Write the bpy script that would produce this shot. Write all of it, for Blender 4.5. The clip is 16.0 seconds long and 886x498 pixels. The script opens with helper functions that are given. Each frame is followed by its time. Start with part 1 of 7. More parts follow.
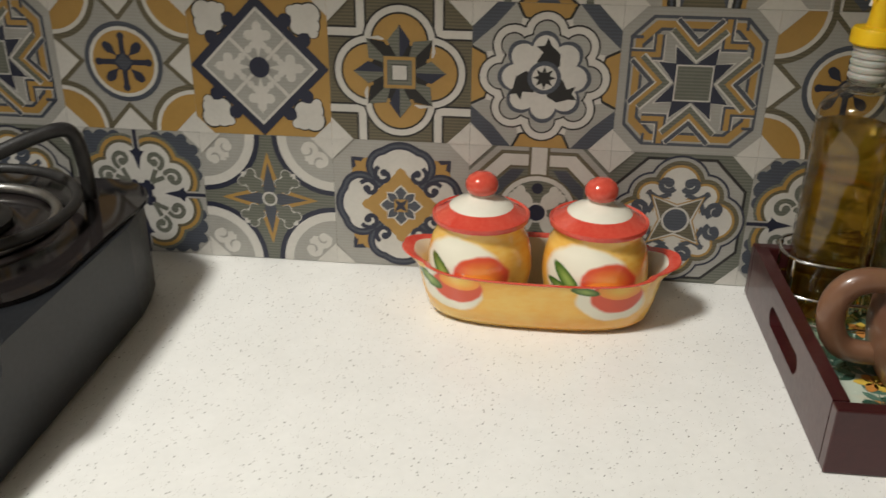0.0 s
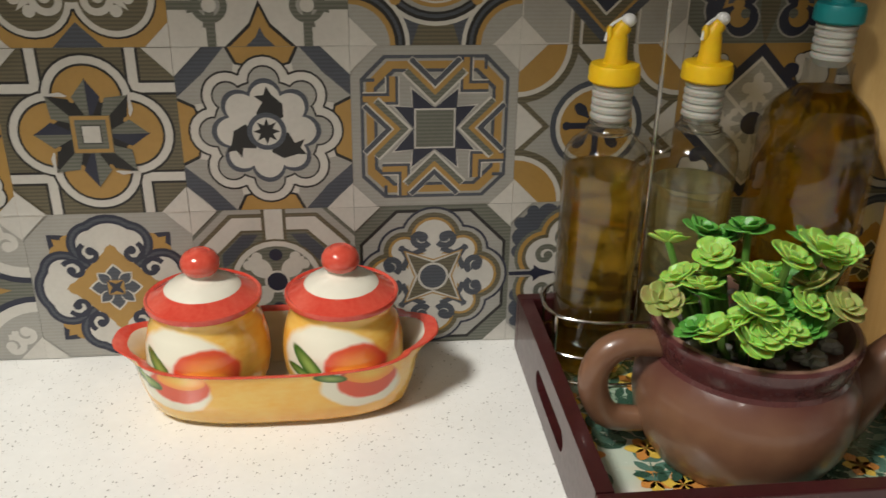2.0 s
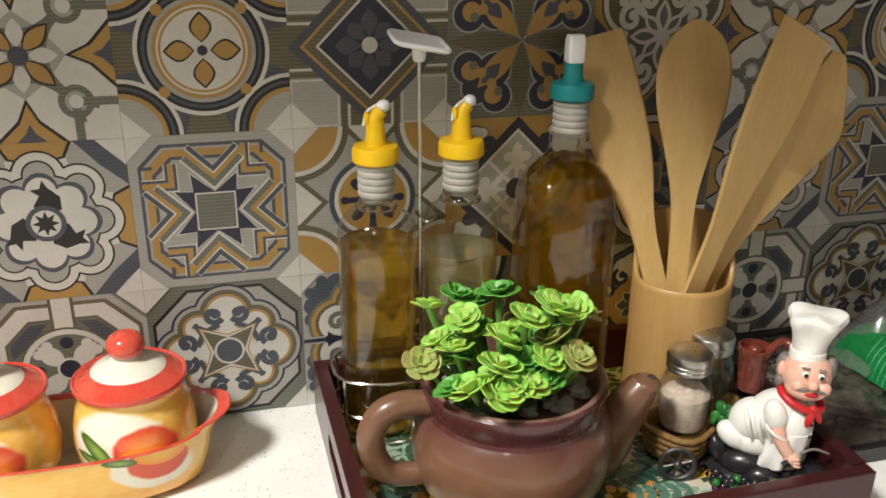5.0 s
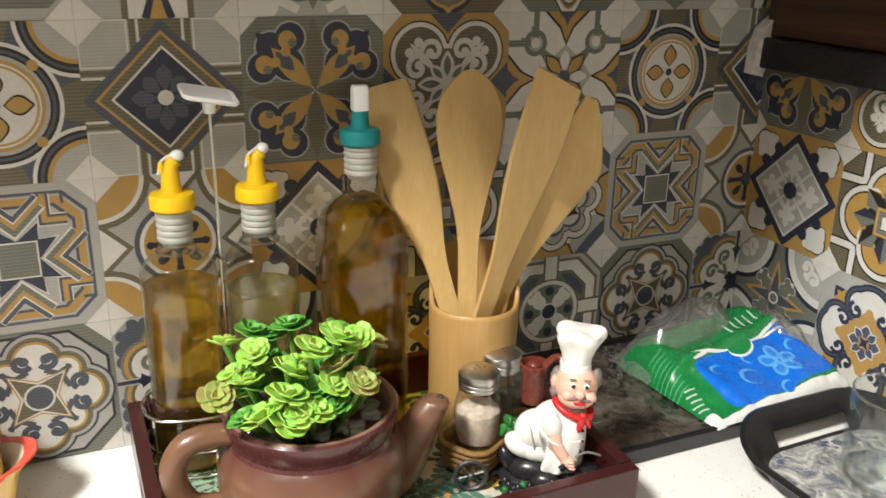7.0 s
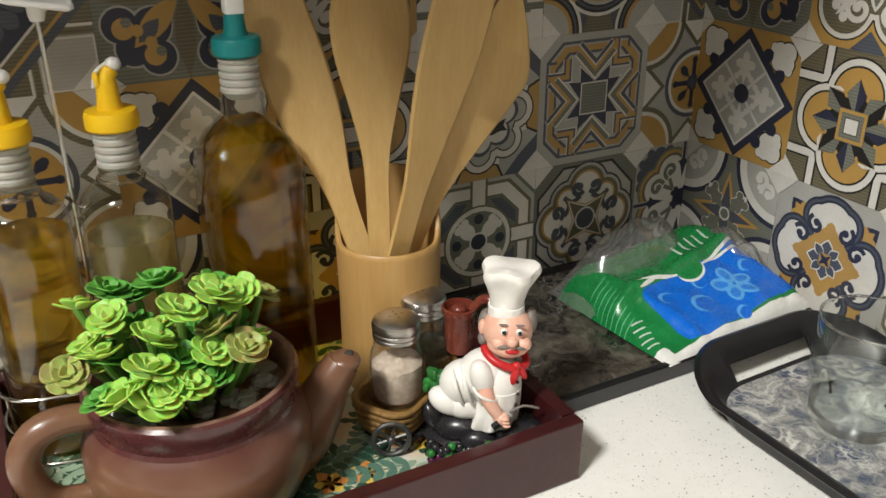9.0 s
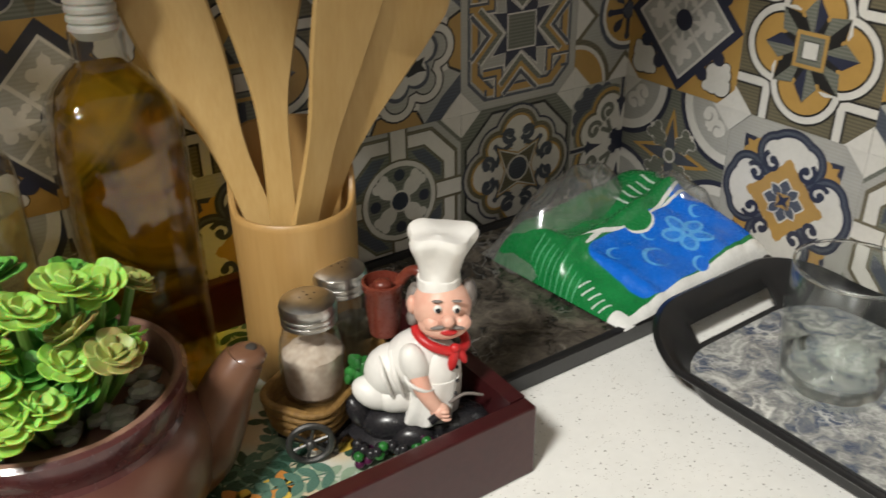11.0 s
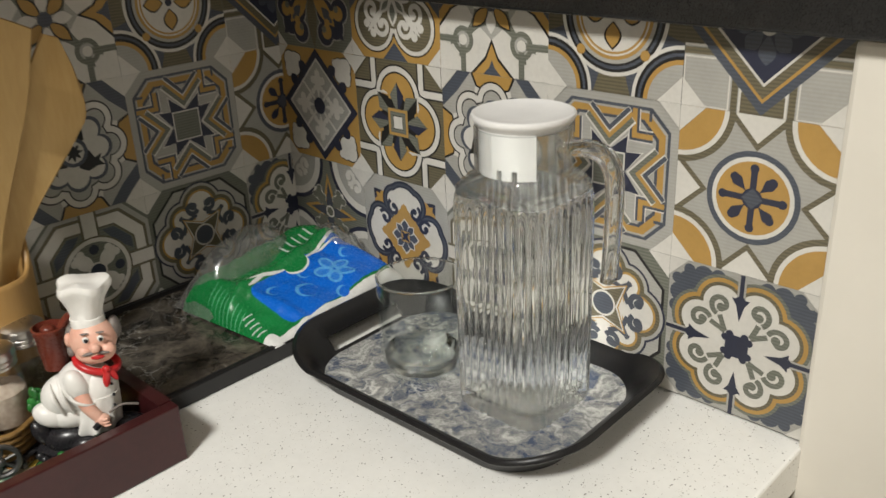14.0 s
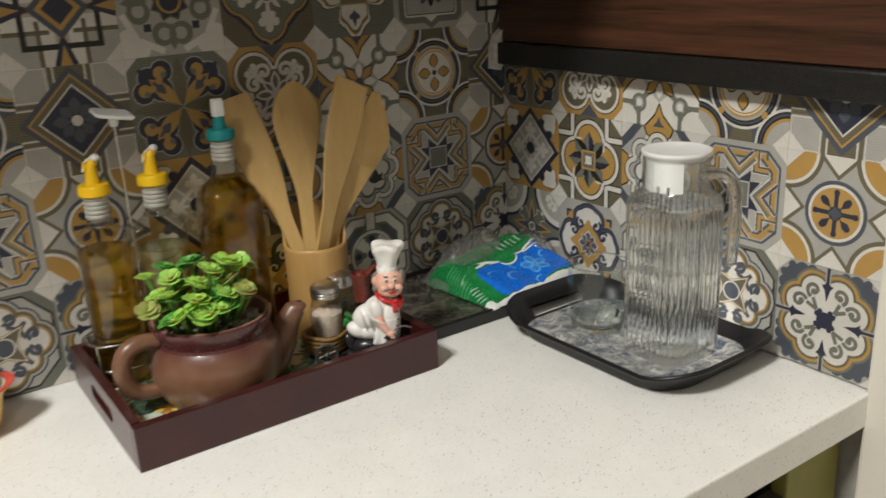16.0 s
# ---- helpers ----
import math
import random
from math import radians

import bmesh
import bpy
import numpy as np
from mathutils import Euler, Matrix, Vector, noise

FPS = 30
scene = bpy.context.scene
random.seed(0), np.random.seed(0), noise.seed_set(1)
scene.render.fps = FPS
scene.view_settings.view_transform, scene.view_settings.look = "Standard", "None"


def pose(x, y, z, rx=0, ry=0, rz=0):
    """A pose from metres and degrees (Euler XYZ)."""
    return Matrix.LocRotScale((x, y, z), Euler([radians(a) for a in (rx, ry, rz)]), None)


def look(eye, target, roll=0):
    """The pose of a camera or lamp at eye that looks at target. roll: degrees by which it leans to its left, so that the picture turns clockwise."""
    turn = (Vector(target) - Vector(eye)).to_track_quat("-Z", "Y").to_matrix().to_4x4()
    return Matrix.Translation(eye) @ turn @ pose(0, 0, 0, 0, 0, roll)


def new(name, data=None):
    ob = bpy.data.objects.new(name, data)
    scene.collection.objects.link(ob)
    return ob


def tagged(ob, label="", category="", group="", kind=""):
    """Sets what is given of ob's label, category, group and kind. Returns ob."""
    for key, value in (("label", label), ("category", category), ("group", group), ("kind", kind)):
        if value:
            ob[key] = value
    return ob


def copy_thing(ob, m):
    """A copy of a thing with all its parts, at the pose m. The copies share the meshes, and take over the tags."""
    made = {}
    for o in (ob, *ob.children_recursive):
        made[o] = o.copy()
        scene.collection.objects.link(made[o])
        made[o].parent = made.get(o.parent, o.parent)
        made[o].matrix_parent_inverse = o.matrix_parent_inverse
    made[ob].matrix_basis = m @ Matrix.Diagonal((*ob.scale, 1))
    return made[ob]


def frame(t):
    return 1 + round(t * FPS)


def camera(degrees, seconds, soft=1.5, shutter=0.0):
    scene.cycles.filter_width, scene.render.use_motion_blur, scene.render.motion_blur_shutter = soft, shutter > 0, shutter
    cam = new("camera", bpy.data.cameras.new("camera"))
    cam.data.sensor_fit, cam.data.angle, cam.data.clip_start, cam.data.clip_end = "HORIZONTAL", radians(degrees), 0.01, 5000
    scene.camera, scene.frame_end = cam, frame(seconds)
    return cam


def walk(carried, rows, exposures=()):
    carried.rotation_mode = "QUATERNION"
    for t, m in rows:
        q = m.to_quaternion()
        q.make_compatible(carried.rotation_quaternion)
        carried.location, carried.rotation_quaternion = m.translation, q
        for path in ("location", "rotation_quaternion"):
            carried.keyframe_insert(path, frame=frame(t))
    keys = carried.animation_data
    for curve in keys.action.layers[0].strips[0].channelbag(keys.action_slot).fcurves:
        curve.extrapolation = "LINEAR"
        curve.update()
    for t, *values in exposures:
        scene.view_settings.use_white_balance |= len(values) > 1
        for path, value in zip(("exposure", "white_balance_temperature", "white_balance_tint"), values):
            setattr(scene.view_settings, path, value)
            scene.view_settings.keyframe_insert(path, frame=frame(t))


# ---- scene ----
cam = camera(53.8, 16.0, soft=1.5, shutter=0.4)
PATH = [
    (0, (-0.888, -0.744, 1.273), (-1.075, 1.055, 0.421), 0.7),
    (0.5, (-0.864, -0.702, 1.277), (-0.971, 1.102, 0.421), 0.3),
    (1, (-0.846, -0.672, 1.286), (-0.837, 1.131, 0.421), 0.8),
    (1.5, (-0.827, -0.643, 1.284), (-0.73, 1.16, 0.424), 0.8),
    (2, (-0.821, -0.634, 1.284), (-0.611, 1.167, 0.44), 1.0),
    (2.5, (-0.806, -0.632, 1.29), (-0.522, 1.162, 0.452), 0.9),
    (3, (-0.795, -0.631, 1.292), (-0.434, 1.153, 0.464), 0.8),
    (3.5, (-0.778, -0.638, 1.295), (-0.351, 1.131, 0.465), 0.6),
    (3.7, (-0.777, -0.645, 1.298), (-0.335, 1.121, 0.469), 0.4),
    (5.8, (-0.744, -0.708, 1.34), (-0.173, 1.079, 0.648), 1.5),
    (6, (-0.742, -0.721, 1.345), (-0.138, 1.06, 0.663), 1.6),
    (6.5, (-0.73, -0.736, 1.349), (-0.03, 1.017, 0.687), 1.6),
    (7, (-0.711, -0.739, 1.343), (0.057, 0.978, 0.663), 1.2),
    (7.5, (-0.702, -0.735, 1.337), (0.117, 0.948, 0.633), 1.0),
    (8, (-0.685, -0.734, 1.334), (0.164, 0.925, 0.607), 0.7),
    (8.5, (-0.667, -0.693, 1.316), (0.175, 0.944, 0.534), 0.3),
    (8.7, (-0.657, -0.677, 1.313), (0.189, 0.946, 0.505), 0.1),
    (10.8, (-0.597, -0.567, 1.268), (0.346, 0.923, 0.324), -0.8),
    (11, (-0.596, -0.574, 1.269), (0.387, 0.896, 0.335), -0.7),
    (11.5, (-0.587, -0.59, 1.274), (0.501, 0.825, 0.372), -1.0),
    (12, (-0.571, -0.614, 1.28), (0.635, 0.71, 0.39), -1.1),
    (12.5, (-0.559, -0.651, 1.286), (0.741, 0.586, 0.402), -0.9),
    (13, (-0.568, -0.705, 1.291), (0.758, 0.516, 0.425), -1.2),
    (13.5, (-0.579, -0.761, 1.303), (0.756, 0.468, 0.462), -1.8),
    (14, (-0.593, -0.819, 1.319), (0.724, 0.463, 0.532), -2.5),
    (14.5, (-0.648, -0.883, 1.342), (0.612, 0.498, 0.63), -2.5),
    (15, (-0.717, -0.922, 1.359), (0.493, 0.542, 0.732), -2.7),
    (15.5, (-0.8, -0.999, 1.36), (0.374, 0.503, 0.752), -2.8),
    (16, (-0.858, -1.064, 1.372), (0.214, 0.501, 0.738), -2.8),
]
walk(cam, [(t, look(eye, target, roll)) for t, eye, target, roll in PATH],
     [(0.0, -0.12), (1.0, -0.03), (3.0, -0.02), (3.5, 0.15), (5.8, 0.72), (7.0, 0.98), (8.0, 0.90), (8.7, 0.56), (11.0, 0.40), (12.5, 0.38), (13.5, 0.28), (15.0, 0.25), (15.5, 0.34), (16.0, 0.12)])

# ---- world and light ----
world = bpy.data.worlds.new("night_room")
world.use_nodes = True
scene.world = world
world.node_tree.nodes["Background"].inputs[0].default_value = (1.0, 0.9, 0.78, 1)
world.node_tree.nodes["Background"].inputs[1].default_value = 0.02


def disk_lamp(name, eye, target, size, watts, colour):
    d = bpy.data.lights.new(name, "AREA")
    d.shape, d.size, d.energy, d.color = "DISK", size, watts, colour
    ob = new(name, d)
    ob.matrix_world = look(eye, target)
    return ob


disk_lamp("kitchen_ceiling_lamp", (-1.9, -1.0, 2.90), (-0.9, -0.4, 0.9), 0.42, 56.0, (1.0, 0.985, 0.93))
# added fill with no known source, lifts the back wall and reflections
disk_lamp("room_fill_light", (-1.6, -2.3, 2.92), (-1.4, -1.6, 0.9), 0.30, 5.0, (1.0, 0.97, 0.92))


# ---- materials ----
def surface(name, c1, c2=None, scale=30.0, rough=0.5, rough2=None, metal=0.0, bump=0.0, bscale=None, coat=0.0,
            fine=0.0, transmission=0.0, ior=1.45, sss=0.0, stretch=None, random_tint=0.0):
    """A principled surface with two scales of variation, in object space."""
    m = bpy.data.materials.new(name)
    m.use_nodes = True
    nt = m.node_tree
    b = nt.nodes["Principled BSDF"]
    N = nt.nodes.new
    L = nt.links.new
    c2 = c2 or tuple(v * 0.85 for v in c1)
    tc = N("ShaderNodeTexCoord")
    vec = tc.outputs["Object"]
    if stretch:
        mp = N("ShaderNodeMapping")
        mp.inputs["Scale"].default_value = stretch
        L(vec, mp.inputs[0])
        vec = mp.outputs[0]
    n1 = N("ShaderNodeTexNoise")
    n1.inputs["Scale"].default_value = scale
    n1.inputs["Detail"].default_value = 5
    L(vec, n1.inputs["Vector"])
    n2 = N("ShaderNodeTexNoise")
    n2.inputs["Scale"].default_value = scale * 7.3
    n2.inputs["Detail"].default_value = 3
    L(vec, n2.inputs["Vector"])
    add = N("ShaderNodeMath")
    add.operation = "MULTIPLY_ADD"
    L(n2.outputs["Fac"], add.inputs[0])
    add.inputs[1].default_value = fine
    L(n1.outputs["Fac"], add.inputs[2])
    ramp = N("ShaderNodeMapRange")
    ramp.inputs[1].default_value, ramp.inputs[2].default_value = 0.3 + fine * 0.35, 0.7 + fine * 0.65
    L(add.outputs[0], ramp.inputs[0])
    mix = N("ShaderNodeMix")
    mix.data_type = "RGBA"
    mix.inputs[6].default_value, mix.inputs[7].default_value = (*c1, 1), (*c2, 1)
    L(ramp.outputs[0], mix.inputs[0])
    out = mix.outputs[2]
    if random_tint:
        oi = N("ShaderNodeObjectInfo")
        hs = N("ShaderNodeHueSaturation")
        mr = N("ShaderNodeMapRange")
        mr.inputs[3].default_value, mr.inputs[4].default_value = 1 - random_tint, 1 + random_tint
        L(oi.outputs["Random"], mr.inputs[0])
        L(mr.outputs[0], hs.inputs["Value"])
        L(out, hs.inputs["Color"])
        out = hs.outputs[0]
    L(out, b.inputs["Base Color"])
    b.inputs["Metallic"].default_value = metal
    b.inputs["IOR"].default_value = ior
    b.inputs["Coat Weight"].default_value = coat
    b.inputs["Coat Roughness"].default_value = 0.06
    b.inputs["Transmission Weight"].default_value = transmission
    b.inputs["Subsurface Weight"].default_value = sss
    b.inputs["Subsurface Scale"].default_value = 0.004
    r = N("ShaderNodeMapRange")
    r.inputs[3].default_value, r.inputs[4].default_value = rough, rough2 if rough2 is not None else min(1, rough * 1.3)
    L(n2.outputs["Fac"], r.inputs[0])
    L(r.outputs[0], b.inputs["Roughness"])
    if bump:
        bp = N("ShaderNodeBump")
        bp.inputs["Strength"].default_value = min(1.0, bump)
        bp.inputs["Distance"].default_value = 0.001
        n3 = N("ShaderNodeTexNoise")
        n3.inputs["Scale"].default_value = bscale or scale * 3
        n3.inputs["Detail"].default_value = 4
        L(vec, n3.inputs["Vector"])
        L(n3.outputs["Fac"], bp.inputs["Height"])
        L(bp.outputs[0], b.inputs["Normal"])
    return m


def glass(name, tint=(1, 1, 1), rough=0.0, ior=1.45, straight=0.45, sheen=0.75, power=4.0, least=0.045, haze=0.0):
    """Refracting glass or liquid; a share of the light goes straight through, as in thin walls."""
    m = bpy.data.materials.new(name)
    m.use_nodes = True
    nt = m.node_tree
    b = nt.nodes["Principled BSDF"]
    b.inputs["Base Color"].default_value = (*tint, 1)
    b.inputs["Transmission Weight"].default_value = 1
    b.inputs["Roughness"].default_value = rough
    b.inputs["IOR"].default_value = ior
    N, L = nt.nodes.new, nt.links.new
    tr, gl, lw, thin, mx = N("ShaderNodeBsdfTransparent"), N("ShaderNodeBsdfGlossy"), N("ShaderNodeLayerWeight"), N("ShaderNodeMixShader"), N("ShaderNodeMixShader")
    pw, ma = N("ShaderNodeMath"), N("ShaderNodeMath")
    pw.operation, ma.operation = "POWER", "MULTIPLY_ADD"
    pw.inputs[1].default_value = power
    ma.inputs[1].default_value, ma.inputs[2].default_value = sheen, least
    tr.inputs[0].default_value = (*tint, 1)
    gl.inputs[1].default_value = 0.02
    L(lw.outputs["Facing"], pw.inputs[0])
    L(pw.outputs[0], ma.inputs[0])
    L(ma.outputs[0], thin.inputs[0])
    L(tr.outputs[0], thin.inputs[1])
    L(gl.outputs[0], thin.inputs[2])
    mx.inputs[0].default_value = straight
    L(b.outputs[0], mx.inputs[1])
    L(thin.outputs[0], mx.inputs[2])
    dull, soft = N("ShaderNodeBsdfDiffuse"), N("ShaderNodeMixShader")
    dull.inputs[0].default_value = (0.85 * tint[0], 0.86 * tint[1], 0.85 * tint[2], 1)
    soft.inputs[0].default_value = haze
    L(mx.outputs[0], soft.inputs[1])
    L(dull.outputs[0], soft.inputs[2])
    L(soft.outputs[0], nt.nodes["Material Output"].inputs[0])
    return m


def printed(name, c, ribs=0.0, rough=0.32):
    """One ink of the printed tiles: faint mottling, and fine horizontal ribs where the print shows them."""
    m = surface(name, c, tuple(v * 0.86 for v in c), 40, rough, bump=0.12, bscale=500, fine=0.5, random_tint=0.03)
    if ribs:
        nt = m.node_tree
        b = nt.nodes["Principled BSDF"]
        src = b.inputs["Base Color"].links[0].from_socket
        tc = nt.nodes.new("ShaderNodeTexCoord")
        w = nt.nodes.new("ShaderNodeTexWave")
        w.bands_direction = "Z"
        w.inputs["Scale"].default_value = 110
        w.inputs["Distortion"].default_value = 0.6
        nt.links.new(tc.outputs["Object"], w.inputs["Vector"])
        mx = nt.nodes.new("ShaderNodeMix")
        mx.data_type, mx.blend_type = "RGBA", "MULTIPLY"
        mr = nt.nodes.new("ShaderNodeMapRange")
        mr.inputs[3].default_value, mr.inputs[4].default_value = 0.0, ribs
        nt.links.new(w.outputs["Fac"], mr.inputs[0])
        nt.links.new(mr.outputs[0], mx.inputs[0])
        nt.links.new(src, mx.inputs[6])
        mx.inputs[7].default_value = (0.45, 0.45, 0.42, 1)
        nt.links.new(mx.outputs[2], b.inputs["Base Color"])
    return m


INKS = {
    "white": printed("tile_cream", (0.64, 0.615, 0.56)),
    "grey": printed("tile_light_grey", (0.40, 0.388, 0.352), 0.15),
    "sage": printed("tile_sage", (0.185, 0.19, 0.155), 0.55),
    "olive": printed("tile_olive", (0.165, 0.142, 0.09), 0.6),
    "ochre": printed("tile_ochre", (0.432, 0.257, 0.072)),
    "navy": printed("tile_navy", (0.03, 0.033, 0.056)),
    "slate": printed("tile_slate", (0.085, 0.096, 0.12), 0.4),
    "dark": printed("tile_charcoal", (0.020, 0.019, 0.018)),
}
INK_NAMES = list(INKS)
tile_body = surface("tile_biscuit_edge", (0.24, 0.23, 0.205), (0.20, 0.19, 0.17), 60, 0.6)
grout = surface("grey_grout", (0.38, 0.365, 0.335), (0.31, 0.30, 0.275), 80, 0.9, bump=0.4)
wall_paint = surface("cream_wall_paint", (0.74, 0.70, 0.62), (0.68, 0.64, 0.56), 6, 0.6, bump=0.25, bscale=90, fine=0.2)
ceiling_paint = surface("white_ceiling_paint", (0.80, 0.78, 0.74), (0.74, 0.72, 0.68), 4, 0.8, bump=0.1, bscale=60)
plaster = surface("broken_white_plaster", (0.74, 0.71, 0.65), (0.50, 0.47, 0.42), 120, 0.9, bump=1.0, bscale=220)
floor_mat = surface("beige_floor_tile", (0.42, 0.37, 0.30), (0.34, 0.30, 0.25), 5, 0.35)


def quartz():
    m = surface("white_speckled_quartz", (0.86, 0.85, 0.81), (0.80, 0.79, 0.75), 25, 0.16, 0.26, fine=0.6)
    nt = m.node_tree
    b = nt.nodes["Principled BSDF"]
    col = b.inputs["Base Color"].links[0].from_socket
    tc = nt.nodes.new("ShaderNodeTexCoord")
    for scale, cut, tone in ((210, 0.13, (0.22, 0.20, 0.17, 1)), (420, 0.15, (0.46, 0.43, 0.38, 1)), (120, 0.07, (0.12, 0.10, 0.09, 1))):
        v = nt.nodes.new("ShaderNodeTexVoronoi")
        v.inputs["Scale"].default_value = scale
        nt.links.new(tc.outputs["Object"], v.inputs["Vector"])
        lt = nt.nodes.new("ShaderNodeMath")
        lt.operation = "LESS_THAN"
        lt.inputs[1].default_value = cut
        nt.links.new(v.outputs["Distance"], lt.inputs[0])
        sep = nt.nodes.new("ShaderNodeSeparateColor")
        nt.links.new(v.outputs["Color"], sep.inputs[0])
        gt = nt.nodes.new("ShaderNodeMath")
        gt.operation = "GREATER_THAN"
        gt.inputs[1].default_value = 0.45
        nt.links.new(sep.outputs[0], gt.inputs[0])
        mu = nt.nodes.new("ShaderNodeMath")
        mu.operation = "MULTIPLY"
        nt.links.new(lt.outputs[0], mu.inputs[0])
        nt.links.new(gt.outputs[0], mu.inputs[1])
        mx = nt.nodes.new("ShaderNodeMix")
        mx.data_type = "RGBA"
        nt.links.new(mu.outputs[0], mx.inputs[0])
        nt.links.new(col, mx.inputs[6])
        mx.inputs[7].default_value = tone
        col = mx.outputs[2]
    nt.links.new(col, b.inputs["Base Color"])
    return m


def marble(name, base, mid, vein, scale, warp, vein_cut=0.035, rough=0.18, spots=None):
    """Stone print: clouded ground, two sets of thin veins that wander."""
    m = bpy.data.materials.new(name)
    m.use_nodes = True
    nt = m.node_tree
    N, L = nt.nodes.new, nt.links.new
    b = nt.nodes["Principled BSDF"]
    tc = N("ShaderNodeTexCoord")
    n = N("ShaderNodeTexNoise")
    n.inputs["Scale"].default_value = scale
    n.inputs["Detail"].default_value = 8
    L(tc.outputs["Object"], n.inputs["Vector"])
    sc = N("ShaderNodeVectorMath")
    sc.operation = "SCALE"
    sc.inputs["Scale"].default_value = warp
    L(n.outputs["Color"], sc.inputs[0])
    ad = N("ShaderNodeVectorMath")
    L(tc.outputs["Object"], ad.inputs[0])
    L(sc.outputs[0], ad.inputs[1])
    cr = N("ShaderNodeValToRGB")
    cr.color_ramp.elements[0].position, cr.color_ramp.elements[1].position = 0.38, 0.66
    cr.color_ramp.elements[0].color, cr.color_ramp.elements[1].color = (*base, 1), (*mid, 1)
    if spots:
        e = cr.color_ramp.elements.new(0.52)
        e.color = (*spots, 1)
    n2 = N("ShaderNodeTexNoise")
    n2.inputs["Scale"].default_value = scale * 1.7
    n2.inputs["Detail"].default_value = 9
    n2.inputs["Roughness"].default_value = 0.65
    L(ad.outputs[0], n2.inputs["Vector"])
    L(n2.outputs["Fac"], cr.inputs[0])
    col = cr.outputs[0]
    for k, vs in enumerate((scale * 0.8, scale * 2.1)):
        v = N("ShaderNodeTexVoronoi")
        v.feature = "DISTANCE_TO_EDGE"
        v.inputs["Scale"].default_value = vs
        L(ad.outputs[0], v.inputs["Vector"])
        mr = N("ShaderNodeMapRange")
        mr.inputs[1].default_value, mr.inputs[2].default_value = 0.0, vein_cut * (1 + k)
        mr.inputs[3].default_value, mr.inputs[4].default_value = 0.9 - 0.45 * k, 0.0
        L(v.outputs["Distance"], mr.inputs[0])
        gate = N("ShaderNodeTexNoise")
        gate.inputs["Scale"].default_value = scale * (0.5 + 0.4 * k)
        gate.inputs["Detail"].default_value = 2
        L(tc.outputs["Object"], gate.inputs["Vector"])
        gr = N("ShaderNodeMapRange")
        gr.inputs[1].default_value, gr.inputs[2].default_value = 0.48, 0.66
        L(gate.outputs["Fac"], gr.inputs[0])
        br = N("ShaderNodeMath")
        br.operation = "MULTIPLY"
        L(mr.outputs[0], br.inputs[0])
        L(gr.outputs[0], br.inputs[1])
        mx = N("ShaderNodeMix")
        mx.data_type = "RGBA"
        L(br.outputs[0], mx.inputs[0])
        L(col, mx.inputs[6])
        mx.inputs[7].default_value = (*vein, 1)
        col = mx.outputs[2]
    L(col, b.inputs["Base Color"])
    b.inputs["Roughness"].default_value = rough
    return m


quartz_mat = quartz()
black_marble = marble("black_veined_marble_print", (0.010, 0.009, 0.008), (0.135, 0.115, 0.092), (0.62, 0.60, 0.56), 18, 0.16, 0.024, 0.14)
blue_marble = marble("blue_grey_marble_print", (0.060, 0.080, 0.13), (0.56, 0.56, 0.53), (0.74, 0.73, 0.69), 24, 0.12, 0.045, 0.14, (0.26, 0.26, 0.25))
black_plastic = surface("black_melamine", (0.010, 0.010, 0.011), (0.015, 0.014, 0.014), 50, 0.30, 0.42, fine=0.3, ior=1.36)
black_stone = surface("black_granite", (0.008, 0.008, 0.008), (0.020, 0.019, 0.018), 160, 0.22, 0.35, fine=0.8)
dark_wood = surface("dark_stained_wood", (0.095, 0.038, 0.019), (0.010, 0.005, 0.003), 7, 0.28, 0.4, bump=0.2, stretch=(6, 0.35, 9), fine=0.5)
mahogany = surface("mahogany_lacquer", (0.052, 0.010, 0.011), (0.032, 0.006, 0.007), 26, 0.26, 0.38, bump=0.12, bscale=160, fine=0.6, coat=0.25)
bamboo = surface("pale_bamboo", (0.55, 0.37, 0.15), (0.46, 0.29, 0.10), 9, 0.42, 0.55, bump=0.12, bscale=60, stretch=(7, 7, 0.7), fine=0.5)
bamboo2 = surface("bamboo_cup", (0.46, 0.28, 0.10), (0.38, 0.215, 0.07), 10, 0.36, 0.48, bump=0.15, bscale=40, stretch=(6, 6, 0.4), fine=0.5)
brown_glaze = surface("brown_glazed_clay", (0.215, 0.112, 0.062), (0.115, 0.048, 0.030), 9, 0.24, 0.4, bump=0.3, bscale=70, fine=0.5, coat=0.3)
plum_glaze = surface("plum_glaze_rim", (0.105, 0.030, 0.028), (0.055, 0.016, 0.017), 22, 0.18, 0.34, bump=0.5, bscale=90, fine=0.6, coat=0.4)


